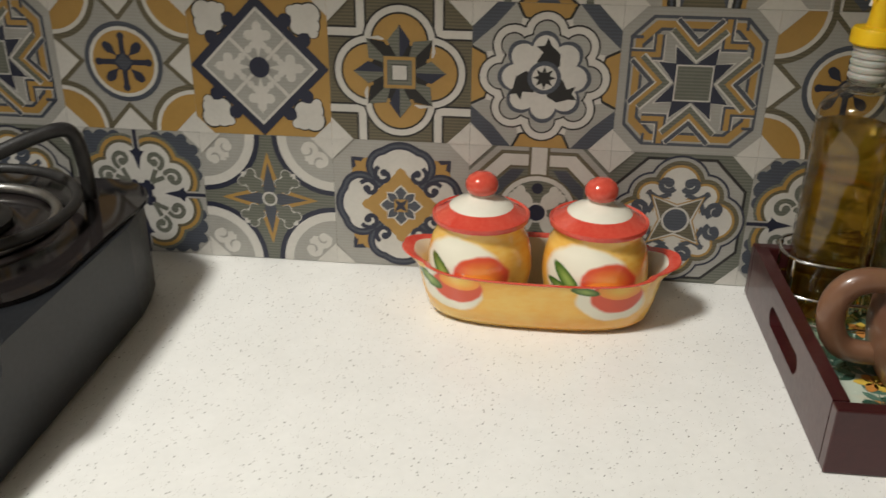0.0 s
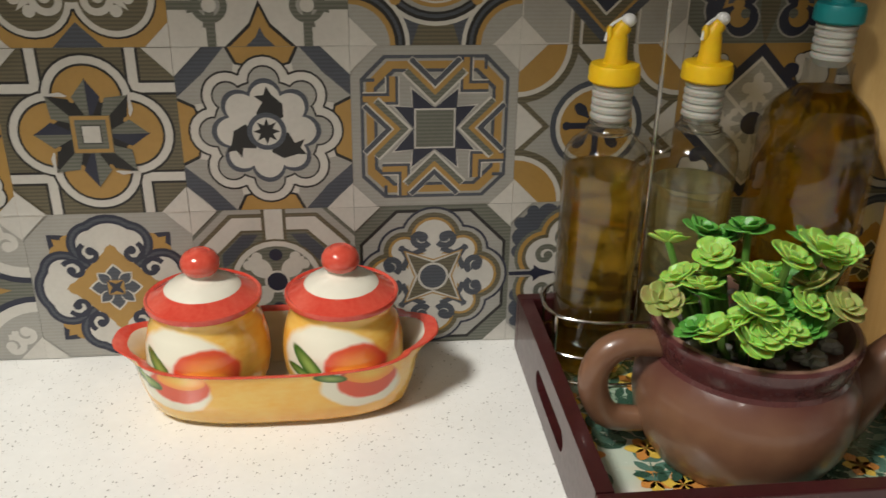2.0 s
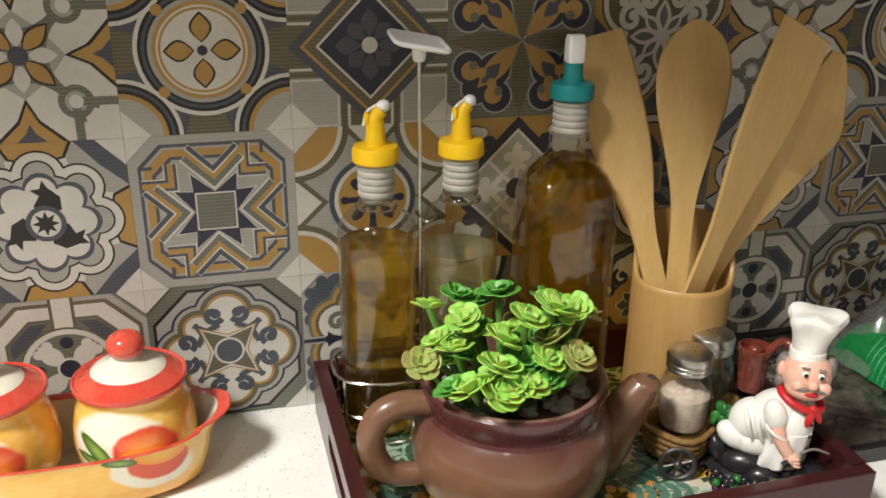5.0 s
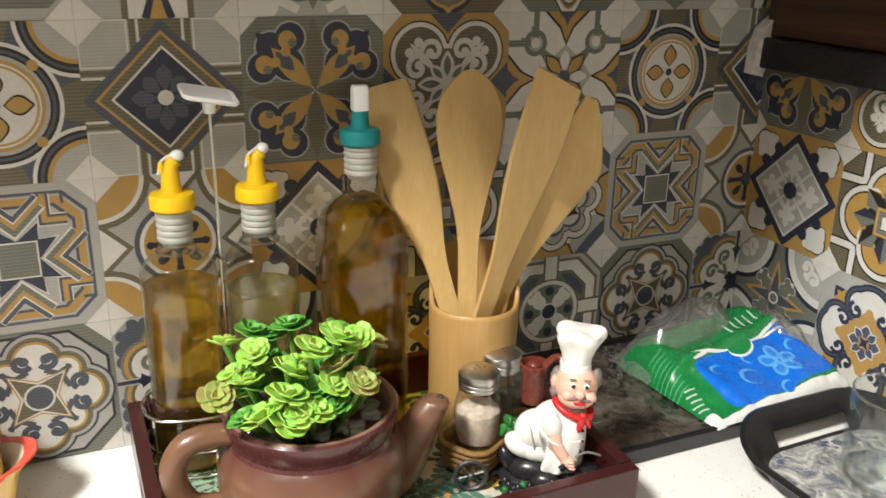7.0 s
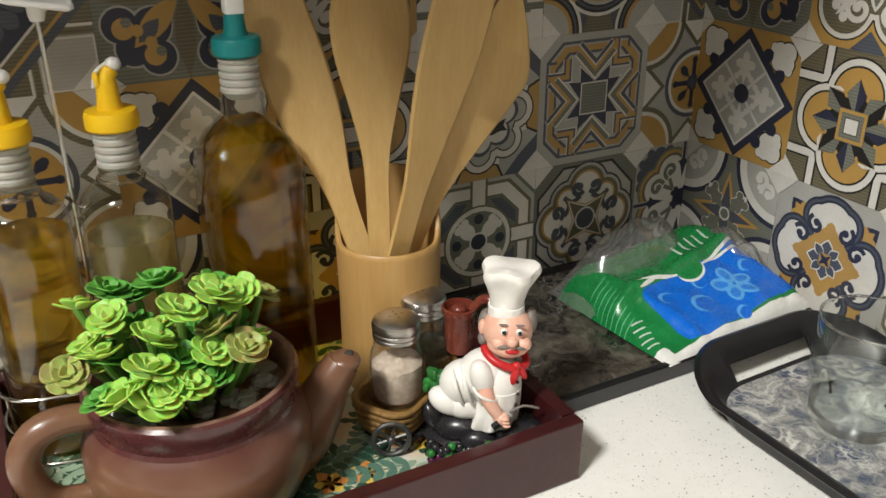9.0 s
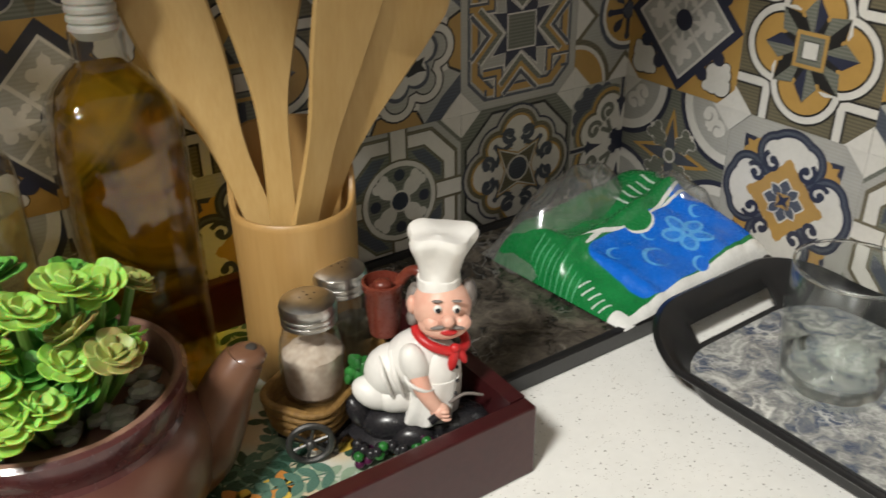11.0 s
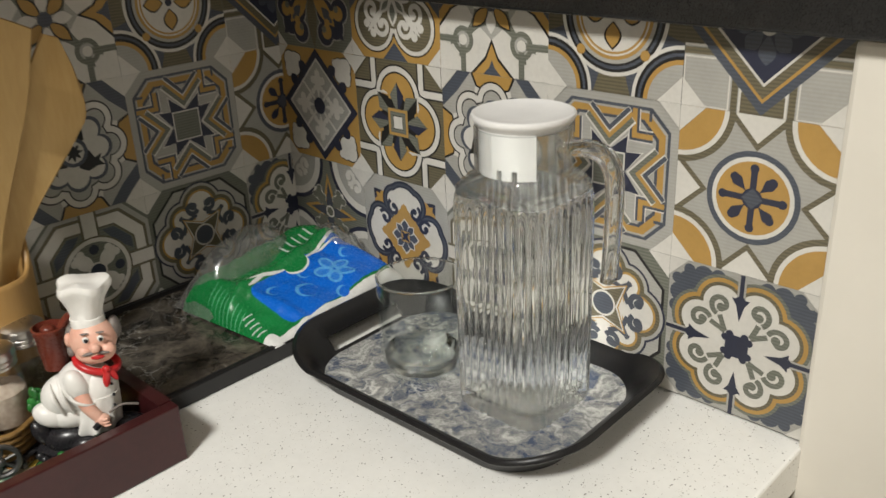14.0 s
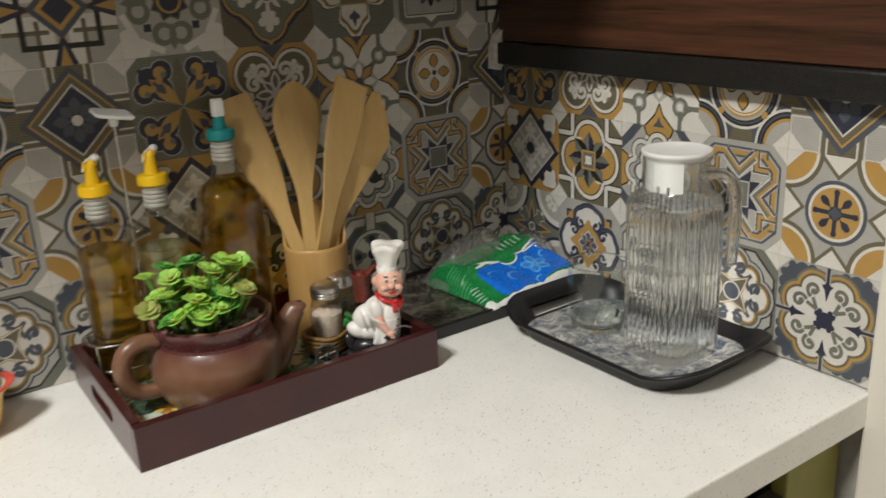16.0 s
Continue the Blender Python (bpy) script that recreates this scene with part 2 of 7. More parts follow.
def glaze_run(m, tone, z0, z1):
    """A second glaze that fades out downwards with a wavering edge."""
    nt = m.node_tree
    b = nt.nodes["Principled BSDF"]
    col = b.inputs["Base Color"].links[0].from_socket
    tc, sep, ns, ad, mr, mx = (nt.nodes.new(k) for k in ("ShaderNodeTexCoord", "ShaderNodeSeparateXYZ", "ShaderNodeTexNoise", "ShaderNodeMath", "ShaderNodeMapRange", "ShaderNodeMix"))
    ad.operation, mx.data_type = "MULTIPLY_ADD", "RGBA"
    ns.inputs["Scale"].default_value = 22
    nt.links.new(tc.outputs["Object"], sep.inputs[0])
    nt.links.new(tc.outputs["Object"], ns.inputs["Vector"])
    nt.links.new(ns.outputs["Fac"], ad.inputs[0])
    ad.inputs[1].default_value = 0.020
    nt.links.new(sep.outputs["Z"], ad.inputs[2])
    nt.links.new(ad.outputs[0], mr.inputs[0])
    mr.inputs[1].default_value, mr.inputs[2].default_value = z0, z1
    nt.links.new(mr.outputs[0], mx.inputs[0])
    nt.links.new(col, mx.inputs[6])
    mx.inputs[7].default_value = (*tone, 1)
    nt.links.new(mx.outputs[2], b.inputs["Base Color"])


body_glaze = surface("brown_body_glaze", (0.245, 0.128, 0.070), (0.160, 0.070, 0.042), 9, 0.24, 0.4, bump=0.3, bscale=70, fine=0.5, coat=0.3)
glaze_run(body_glaze, (0.085, 0.028, 0.024), 0.060, 0.088)
raw_clay = surface("raw_clay_lip", (0.27, 0.15, 0.10), (0.17, 0.085, 0.06), 60, 0.7, bump=0.4)
leaf_mat = surface("green_plastic_leaf", (0.22, 0.50, 0.05), (0.36, 0.62, 0.13), 90, 0.34, 0.46, sss=0.6, fine=0.6)
leaf_blush = surface("blushed_plastic_leaf", (0.26, 0.42, 0.09), (0.36, 0.25, 0.11), 55, 0.35, 0.45, sss=0.25, fine=0.6)
leaf_dark = surface("dark_green_plastic_leaf", (0.07, 0.27, 0.04), (0.13, 0.38, 0.06), 60, 0.35, 0.45, sss=0.15, fine=0.5)


def pale_heart(m, tone, radius, share):
    """The moulded rosette is paler towards its heart."""
    nt = m.node_tree
    b = nt.nodes["Principled BSDF"]
    col = b.inputs["Base Color"].links[0].from_socket
    tc, ln, mr, mx = nt.nodes.new("ShaderNodeTexCoord"), nt.nodes.new("ShaderNodeVectorMath"), nt.nodes.new("ShaderNodeMapRange"), nt.nodes.new("ShaderNodeMix")
    ln.operation, mx.data_type = "LENGTH", "RGBA"
    nt.links.new(tc.outputs["Object"], ln.inputs[0])
    nt.links.new(ln.outputs["Value"], mr.inputs[0])
    mr.inputs[1].default_value, mr.inputs[2].default_value = radius * 0.25, radius
    mr.inputs[3].default_value, mr.inputs[4].default_value = share, 0.0
    nt.links.new(mr.outputs[0], mx.inputs[0])
    nt.links.new(col, mx.inputs[6])
    mx.inputs[7].default_value = (*tone, 1)
    nt.links.new(mx.outputs[2], b.inputs["Base Color"])


pale_heart(leaf_mat, (0.50, 0.62, 0.20), 0.012, 0.8)
pale_heart(leaf_blush, (0.46, 0.52, 0.15), 0.0110, 0.8)
stem_mat = surface("green_plastic_stem", (0.08, 0.23, 0.03), (0.12, 0.20, 0.04), 90, 0.45)
pebble_mat = surface("clear_grey_pebbles", (0.30, 0.29, 0.26), (0.18, 0.17, 0.15), 150, 0.15, 0.3, fine=0.5)
clear_glass = glass("clear_glass", (0.98, 0.99, 0.985), 0.0, 1.38, 0.85, 0.75, 2.4, 0.08)
solid_glass = glass("solid_glass", (0.985, 0.995, 0.985), 0.0, 1.45, 0.12, 0.60, 3.0, 0.06)
water_mat = glass("water", (0.985, 0.995, 0.99), 0.0, 1.36, 0.15, 0.60, 3.0, 0.05)
tumbler_glass = glass("tumbler_glass", (0.985, 0.996, 0.990), 0.0, 1.45, 1.0, 0.32, 2.4, 0.045)
thin_glass = glass("bottle_glass", (0.985, 0.99, 0.97), 0.0, 1.15, 1.0, 0.80, 2.3, 0.05)
chrome = surface("chrome_wire", (0.72, 0.71, 0.69), (0.62, 0.61, 0.59), 80, 0.10, 0.18, metal=1.0)
steel = surface("brushed_steel_lid", (0.68, 0.66, 0.63), (0.52, 0.51, 0.49), 70, 0.25, 0.38, metal=1.0, bump=0.15)
pewter = surface("pewter_wheel", (0.16, 0.155, 0.15), (0.07, 0.068, 0.065), 90, 0.4, 0.55, metal=0.8, bump=0.4)
yellow_plastic = surface("yellow_plastic", (0.86, 0.55, 0.010), (0.80, 0.47, 0.010), 40, 0.36, 0.45, fine=0.3, sss=0.1)
white_plastic = surface("white_plastic", (0.80, 0.79, 0.77), (0.74, 0.73, 0.71), 40, 0.34, 0.45, fine=0.3)
cloudy_plastic = surface("cloudy_stopper_plastic", (0.46, 0.445, 0.40), (0.36, 0.35, 0.31), 60, 0.34, 0.45, fine=0.3, sss=0.2)
teal_plastic = surface("teal_plastic", (0.010, 0.22, 0.22), (0.010, 0.18, 0.19), 40, 0.32, 0.42, fine=0.3)
olive_paint = surface("olive_green_laminate", (0.27, 0.255, 0.065), (0.22, 0.205, 0.05), 20, 0.45)
# near-black that puts the shade of recesses and openings into the colour
recess_shade = surface("dark_recess_shade", (0.05, 0.042, 0.035), (0.03, 0.025, 0.02), 12, 0.7)
stove_side = surface("dark_grey_enamel", (0.013, 0.0145, 0.017), (0.009, 0.010, 0.012), 30, 0.36, 0.5, fine=0.5)
stove_glass = surface("black_hob_glass", (0.012, 0.010, 0.010), (0.018, 0.014, 0.013), 14, 0.05, 0.12)
cast_iron = surface("black_cast_iron", (0.014, 0.013, 0.013), (0.028, 0.026, 0.024), 120, 0.35, 0.55, bump=0.4)


# ---- mesh helpers ----
def part(name, bm, material, parent=None, label="", smooth=True):
    """Links a bmesh as one mesh object under a thing or part."""
    me = bpy.data.meshes.new(name)
    bmesh.ops.recalc_face_normals(bm, faces=bm.faces[:])
    for f in bm.faces:
        f.smooth = smooth
    bm.to_mesh(me)
    bm.free()
    for m in (material if isinstance(material, (list, tuple)) else (material,)):
        me.materials.append(m)
    ob = new(name, me)
    if parent is not None:
        ob.parent = parent
    if label:
        ob["label"] = label
    if smooth:
        me.set_sharp_from_angle(angle=radians(38))
    return ob


def thing(name, x, y, z, rz=0.0, label="", category="", group="", kind=""):
    ob = new(name)
    ob.empty_display_size = 0.02
    ob.matrix_world = pose(x, y, z, 0, 0, rz)
    return tagged(ob, label, category, group, kind)


def box(bm, x0, x1, y0, y1, z0, z1, bevel=0.0, seg=2, mat=0):
    vs = [bm.verts.new((x, y, z)) for z in (z0, z1) for y in (y0, y1) for x in (x0, x1)]
    fs = [bm.faces.new([vs[i] for i in q]) for q in ((0, 2, 3, 1), (4, 5, 7, 6), (0, 1, 5, 4), (1, 3, 7, 5), (3, 2, 6, 7), (2, 0, 4, 6))]
    for f in fs:
        f.material_index = mat
    if bevel:
        es = list({e for f in fs for e in f.edges})
        r = bmesh.ops.bevel(bm, geom=es, offset=bevel, segments=seg, affect="EDGES", profile=0.5)
        for f in r["faces"]:
            f.material_index = mat
    return fs


def rings_to_mesh(bm, rings, close_ends=(True, True), loop=True, mat=0):
    """Skins a list of rings of equal length."""
    vv = [[bm.verts.new(p) for p in r] for r in rings]
    n = len(rings[0])
    for a, b in zip(vv, vv[1:]):
        for i in range(n if loop else n - 1):
            j = (i + 1) % n
            bm.faces.new((a[i], a[j], b[j], b[i])).material_index = mat
    if close_ends[0]:
        bm.faces.new(vv[0][::-1]).material_index = mat
    if close_ends[1]:
        bm.faces.new(vv[-1]).material_index = mat
    return vv


def lathe(bm, profile, seg=48, cx=0.0, cy=0.0, squash=1.0, caps=(True, True), mat=0):
    """Turns a profile of (radius, height) pairs round the upright axis."""
    rings = [[(cx + r * math.cos(a), cy + squash * r * math.sin(a), z) for a in (2 * math.pi * i / seg for i in range(seg))] for r, z in profile]
    return rings_to_mesh(bm, rings, caps, True, mat)


def tube(bm, path, r, seg=10, closed=False, mat=0):
    """A round rod along a path; r may be a list, one for each point."""
    pts = [Vector(p) for p in path]
    n = len(pts)
    rr = r if isinstance(r, (list, tuple)) else [r] * n
    rings, up = [], None
    for i, p in enumerate(pts):
        a = pts[(i - 1) % n] if (closed or i > 0) else p
        b = pts[(i + 1) % n] if (closed or i < n - 1) else p
        d = (b - a).normalized()
        if up is None:
            up = d.cross(Vector((0.31, 0.17, 0.93)))
            if up.length < 1e-3:
                up = d.cross(Vector((1, 0, 0)))
        up = (up - d * up.dot(d)).normalized()
        side = d.cross(up)
        rings.append([p + rr[i] * (math.cos(t) * up + math.sin(t) * side) for t in (2 * math.pi * k / seg for k in range(seg))])
    if closed:
        rings.append(rings[0])
        vv = rings_to_mesh(bm, rings, (False, False), True, mat)
        bmesh.ops.remove_doubles(bm, verts=[v for r0 in (vv[0], vv[-1]) for v in r0], dist=1e-6)
    else:
        rings_to_mesh(bm, rings, (True, True), True, mat)


def smooth_path(pts, n=8, closed=False):
    """Catmull-Rom through the points."""
    P = [Vector(p) for p in pts]
    out, m = [], len(P)
    for i in range(m if closed else m - 1):
        p0, p1, p2, p3 = (P[(i + k) % m] if closed else P[min(max(i + k, 0), m - 1)] for k in (-1, 0, 1, 2))
        for k in range(n):
            t = k / n
            out.append(0.5 * (2 * p1 + (p2 - p0) * t + (2 * p0 - 5 * p1 + 4 * p2 - p3) * t * t + (3 * p1 - p0 - 3 * p2 + p3) * t ** 3))
    if not closed:
        out.append(P[-1])
    return out


def blob(bm, c, r, mat=0, useg=16, vseg=10, turn=None):
    """An ellipsoid; r is its three half-axes."""
    c, t = Vector(c), (turn or Matrix.Identity(3))
    rings = []
    for j in range(1, vseg):
        th = math.pi * j / vseg
        rings.append([c + t @ Vector((r[0] * math.sin(th) * math.cos(a), r[1] * math.sin(th) * math.sin(a), -r[2] * math.cos(th)))
                      for a in (2 * math.pi * i / useg for i in range(useg))])
    rings_to_mesh(bm, rings, (True, True), True, mat)


def rounded(w, d, r, n=6):
    """Points of a rounded rectangle with half sizes w, d."""
    pts = []
    for k, (sx, sy) in enumerate(((1, 1), (-1, 1), (-1, -1), (1, -1))):
        for i in range(n + 1):
            a = math.pi / 2 * (k + i / n)
            pts.append((sx * (w - r) + r * math.cos(a), sy * (d - r) + r * math.sin(a)))
    return pts


# ---- patterned wall tiles: every motif is cut from thin inlaid pieces ----
P = 0.125          # pitch of the tiles
GAP = 0.0002       # joint
PROUD = 0.007      # tile thickness in front of the mortar
STEP = 0.00004     # one film of ink over the next


def rot2(pts, deg):
    c, s = math.cos(radians(deg)), math.sin(radians(deg))
    return [(c * x - s * y, s * x + c * y) for x, y in pts]


def mirror2(pts):
    return [(-x, y) for x, y in pts][::-1]


def disc(cx, cy, r, n=28):
    return [[(cx + r * math.cos(2 * math.pi * i / n), cy + r * math.sin(2 * math.pi * i / n)) for i in range(n)]]


def arc(cx, cy, r0, r1, a0=0, a1=360, n=None):
    n = n or max(6, int(abs(a1 - a0) / 10))
    out = []
    for i in range(n):
        a, b = radians(a0 + (a1 - a0) * i / n), radians(a0 + (a1 - a0) * (i + 1) / n)
        out.append([(cx + r0 * math.cos(a), cy + r0 * math.sin(a)), (cx + r1 * math.cos(a), cy + r1 * math.sin(a)),
                    (cx + r1 * math.cos(b), cy + r1 * math.sin(b)), (cx + r0 * math.cos(b), cy + r0 * math.sin(b))])
    return out


def line(pts, w, closed=False):
    """A band of even width along a polyline, mitred."""
    n, out, L, R = len(pts), [], [], []
    for i, (x, y) in enumerate(pts):
        a = pts[i - 1] if (i or closed) else None
        b = pts[(i + 1) % n] if (i < n - 1 or closed) else None
        ds = []
        for p, q in ((a, (x, y)), ((x, y), b)):
            if p and q:
                l = math.hypot(q[0] - p[0], q[1] - p[1]) or 1e-9
                ds.append(((q[0] - p[0]) / l, (q[1] - p[1]) / l))
        nx, ny = -sum(d[1] for d in ds), sum(d[0] for d in ds)
        l = math.hypot(nx, ny) or 1e-9
        k = w / 2 / l
        if len(ds) == 2:
            k *= min(2.2, 1 / max(0.35, (ds[0][0] * ny * 0 + (nx * -ds[0][1] + ny * ds[0][0]) / l)))
        L.append((x + nx * k, y + ny * k))
        R.append((x - nx * k, y - ny * k))
    for i in range(n if closed else n - 1):
        j = (i + 1) % n
        out.append([R[i], R[j], L[j], L[i]])
    return out


def petal(deg, r0, r1, w, n=8, fat=0.5):
    """A leaf from r0 to r1 along a direction, w wide."""
    up, dn = [], []
    for i in range(n + 1):
        t = i / n
        s = math.sin(math.pi * t ** (math.log(0.5) / math.log(fat)))
        up.append((r0 + (r1 - r0) * t, w / 2 * s))
        dn.append((r0 + (r1 - r0) * t, -w / 2 * s))
    return [rot2(dn + up[::-1][1:-1], deg)]


def curl(cx, cy, r, a0, turns, w, r_end=0.25):
    """A scroll that winds inwards and ends in a bead."""
    n = max(8, int(abs(turns) * 18))
    pts = []
    for i in range(n + 1):
        t = i / n
        a, q = radians(a0 + 360 * turns * t), r * (1 - (1 - r_end) * t)
        pts.append((cx + q * math.cos(a), cy + q * math.sin(a)))
    return line(pts, w) + disc(*pts[-1], w * 0.85, 12)


def star(n, r0, r1, a0=0.0):
    return [[((r0, r1)[i % 2] * math.cos(radians(a0 + 180 * i / n)), (r0, r1)[i % 2] * math.sin(radians(a0 + 180 * i / n))) for i in range(2 * n)]]


def octagon(h, cut):
    return [[(h, -h + cut), (h, h - cut), (h - cut, h), (-h + cut, h), (-h, h - cut), (-h, -h + cut), (-h + cut, -h), (h - cut, -h)]]


def flower(n, r0, amp, a0=0, m=72, sharp=1.0):
    """A round with n lobes."""
    return [[((r0 + amp * abs(math.cos(n * t / 2 + radians(a0))) ** sharp) * math.cos(t), (r0 + amp * abs(math.cos(n * t / 2 + radians(a0))) ** sharp) * math.sin(t))
             for t in (2 * math.pi * i / m for i in range(m))]]


def square(h, deg=0):
    return [rot2([(h, -h), (h, h), (-h, h), (-h, -h)], deg)]


class Motif:
    def __init__(self, ground):
        self.layers = [(ground, [(0, [(-0.5, -0.5), (0.5, -0.5), (0.5, 0.5), (-0.5, 0.5)])])]

    def add(self, ink, shapes, sym=1, flip=False):
        out = []
        for s in shapes:
            for k in range(sym):
                q = rot2(s, 360 * k / sym)
                out.append((k, q))
            if flip:
                f = mirror2(s)
                for k in range(sym):
                    out.append((k + sym, rot2(f, 360 * k / sym)))
        self.layers.append((ink, out))
        return self

    def corners(self, leg=0.165, ink="white"):
        return self.add(ink, [[(0.5, 0.5), (0.5 - leg, 0.5), (0.5, 0.5 - leg)]], 4)


def m_flower_ring():
    m = Motif("grey")
    m.add("olive", [[(0.5, -0.2), (0.5, 0.2), (0.29, 0.0)]], 4).add("white", [[(0.5, -0.155), (0.5, 0.155), (0.335, 0.0)]], 4)
    m.add("olive", arc(0.5, 0.5, 0.02, 0.355, 180, 270), 4).add("white", arc(0.5, 0.5, 0.02, 0.315, 180, 270), 4).add("ochre", arc(0.5, 0.5, 0.02, 0.285, 180, 270), 4)
    m.add("slate", disc(0, 0, 0.29)).add("white", disc(0, 0, 0.255)).add("ochre", disc(0, 0, 0.228))
    m.add("navy", line([(0.04, 0), (0.185, 0)], 0.040), 4).add("navy", disc(0.185, 0, 0.028, 14), 4)
    m.add("navy", petal(45, 0.04, 0.185, 0.072, fat=0.72), 4).add("navy", disc(0.116, 0.116, 0.030, 14), 4).add("navy", disc(0, 0, 0.064))
    return m.add("slate", square(0.046, 45)).corners()


def m_diamond():
    m = Motif("ochre")
    for c, k in (("dark", 1.16), ("white", 1.0)):
        for x, y, r in ((0.375, 0.375, 0.075), (0.30, 0.385, 0.06), (0.385, 0.30, 0.06), (0.31, 0.31, 0.075), (0.25, 0.40, 0.035), (0.40, 0.25, 0.035)):
            m.add(c, disc(x, y, r * k, 16), 4)
    m.add("navy", disc(0.33, 0.20, 0.05, 14), 4, True)
    m.add("navy", [[(0.5, 0), (0, 0.5), (-0.5, 0), (0, -0.5)]]).add("white", [[(0.42, 0), (0, 0.42), (-0.42, 0), (0, -0.42)]]).add("grey", [[(0.395, 0), (0, 0.395), (-0.395, 0), (0, -0.395)]])
    for x, y, r in ((0.22, 0.0, 0.058), (0.225, 0.062, 0.036), (0.225, -0.062, 0.036), (0.285, 0, 0.034), (0.155, 0.040, 0.024), (0.155, -0.040, 0.024), (0.125, 0.072, 0.026), (0.125, -0.072, 0.026)):
        m.add("white", disc(x, y, r, 14), 4)
    m.add("white", petal(0, 0.06, 0.34, 0.05), 4)
    m.add("white", line([(-0.21, -0.21), (0.21, 0.21)], 0.024)).add("white", line([(-0.21, 0.21), (0.21, -0.21)], 0.024))
    return m.add("navy", disc(0, 0, 0.074)).corners(0.13)


def m_quatrefoil_star():
    m = Motif("olive")
    for ink, w in (("dark", 0.085), ("white", 0.055)):
        m.add(ink, line([(0.27, 0.26), (0.27, 0.52)], w), 4).add(ink, line([(0.26, 0.27), (0.52, 0.27)], w), 4)
    for ink, d in (("dark", 0.0), ("white", 0.014), ("dark", 0.058), ("ochre", 0.072)):
        m.add(ink, disc(0.21, 0, 0.262 - d), 4).add(ink, square(0.255 - d))
    m.add("dark", star(8, 0.33, 0.20, 0))
    for k in range(8):
        a = 45 * k
        m.add("sage", [rot2([(0.07, 0), (0.22, 0.085), (0.325, 0.0)], a)])
        m.add("dark" if k % 2 else "navy", [rot2([(0.07, 0), (0.325, 0.0), (0.22, -0.075)], a)])
    m.add("white", [rot2([(0.235, -0.09), (0.28, -0.075), (0.335, 0.0), (0.325, 0.0), (0.24, -0.075)], 45)], 4)
    m.add("olive", square(0.115)).add("ochre", square(0.11)).add("sage", square(0.088)).add("dark", square(0.056))
    return m.add("white", square(0.05)).corners()


def m_scallop_wheel():
    m = Motif("white")
    m.add("grey", [[(0.5, 0.15), (0.5, 0.42), (0.42, 0.5), (0.15, 0.5), (0.2, 0.2)]], 4).add("slate", [[(0.5, 0.21), (0.5, 0.34), (0.40, 0.43), (0.33, 0.36)]], 4, True)
    m.add("dark", [[(0.5, -0.21), (0.5, 0.21), (0.40, 0.16), (0.36, 0), (0.40, -0.16)]], 4).add("ochre", [[(0.5, -0.19), (0.5, 0.19), (0.41, 0.145), (0.375, 0), (0.41, -0.145)]], 4)
    for ink, d in (("dark", 0.0), ("white", 0.014), ("dark", 0.066), ("grey", 0.078)):
        m.add(ink, disc(0.215, 0.215, 0.150 - d * 0.9, 22), 4).add(ink, disc(0.30, 0, 0.155 - d * 0.9, 22), 4).add(ink, disc(0, 0, 0.38 - d))
    m.add("slate", flower(8, 0.255, 0.065, 0, 96, 0.8)).add("white", flower(8, 0.228, 0.062, 0, 96, 0.8))
    for k in range(3):
        a = 120 * k + 20
        m.add("dark", [rot2([(0.05, 0.0), (0.10, -0.085), (0.18, -0.07), (0.225, 0.0), (0.27, 0.035), (0.215, 0.045), (0.20, 0.10), (0.17, 0.045), (0.10, 0.075)], a + 60)])
    m.add("slate", disc(0, 0, 0.115)).add("white", disc(0, 0, 0.085)).add("dark", star(8, 0.08, 0.04))
    return m.corners()


def m_octagon_star():
    m = Motif("grey")
    for ink, h in (("slate", 0.445), ("grey", 0.425), ("ochre", 0.41), ("slate", 0.365), ("grey", 0.345)):
        m.add(ink, octagon(h, h * 0.31))
    for ink, w in (("white", 0.085), ("slate", 0.07), ("ochre", 0.035)):
        m.add(ink, line([(0.185, 0.43), (0.185, 0.255), (0.32, 0.255)], w), 4)
    for ink, y, w, x in (("white", 0.182, 0.062, 0.175), ("sage", 0.186, 0.042, 0.17), ("ochre", 0.235, 0.042, 0.165), ("white", 0.274, 0.042, 0.15), ("slate", 0.278, 0.030, 0.145)):
        m.add(ink, line([(-x, y + x), (0, y), (x, y + x)], w), 4)
    for ink, k in (("white", 1.07), ("navy", 1.0)):
        m.add(ink, [[(-0.13, 0.11), (-0.14 * k, 0.245 * k), (0, 0.128), (0, 0.11)]], 4, True)
    m.add("white", square(0.125)).add("sage", square(0.115))
    m.add("slate", line([(0.36, -0.30), (0.44, -0.30)], 0.02), 4)
    return m.corners(0.15)


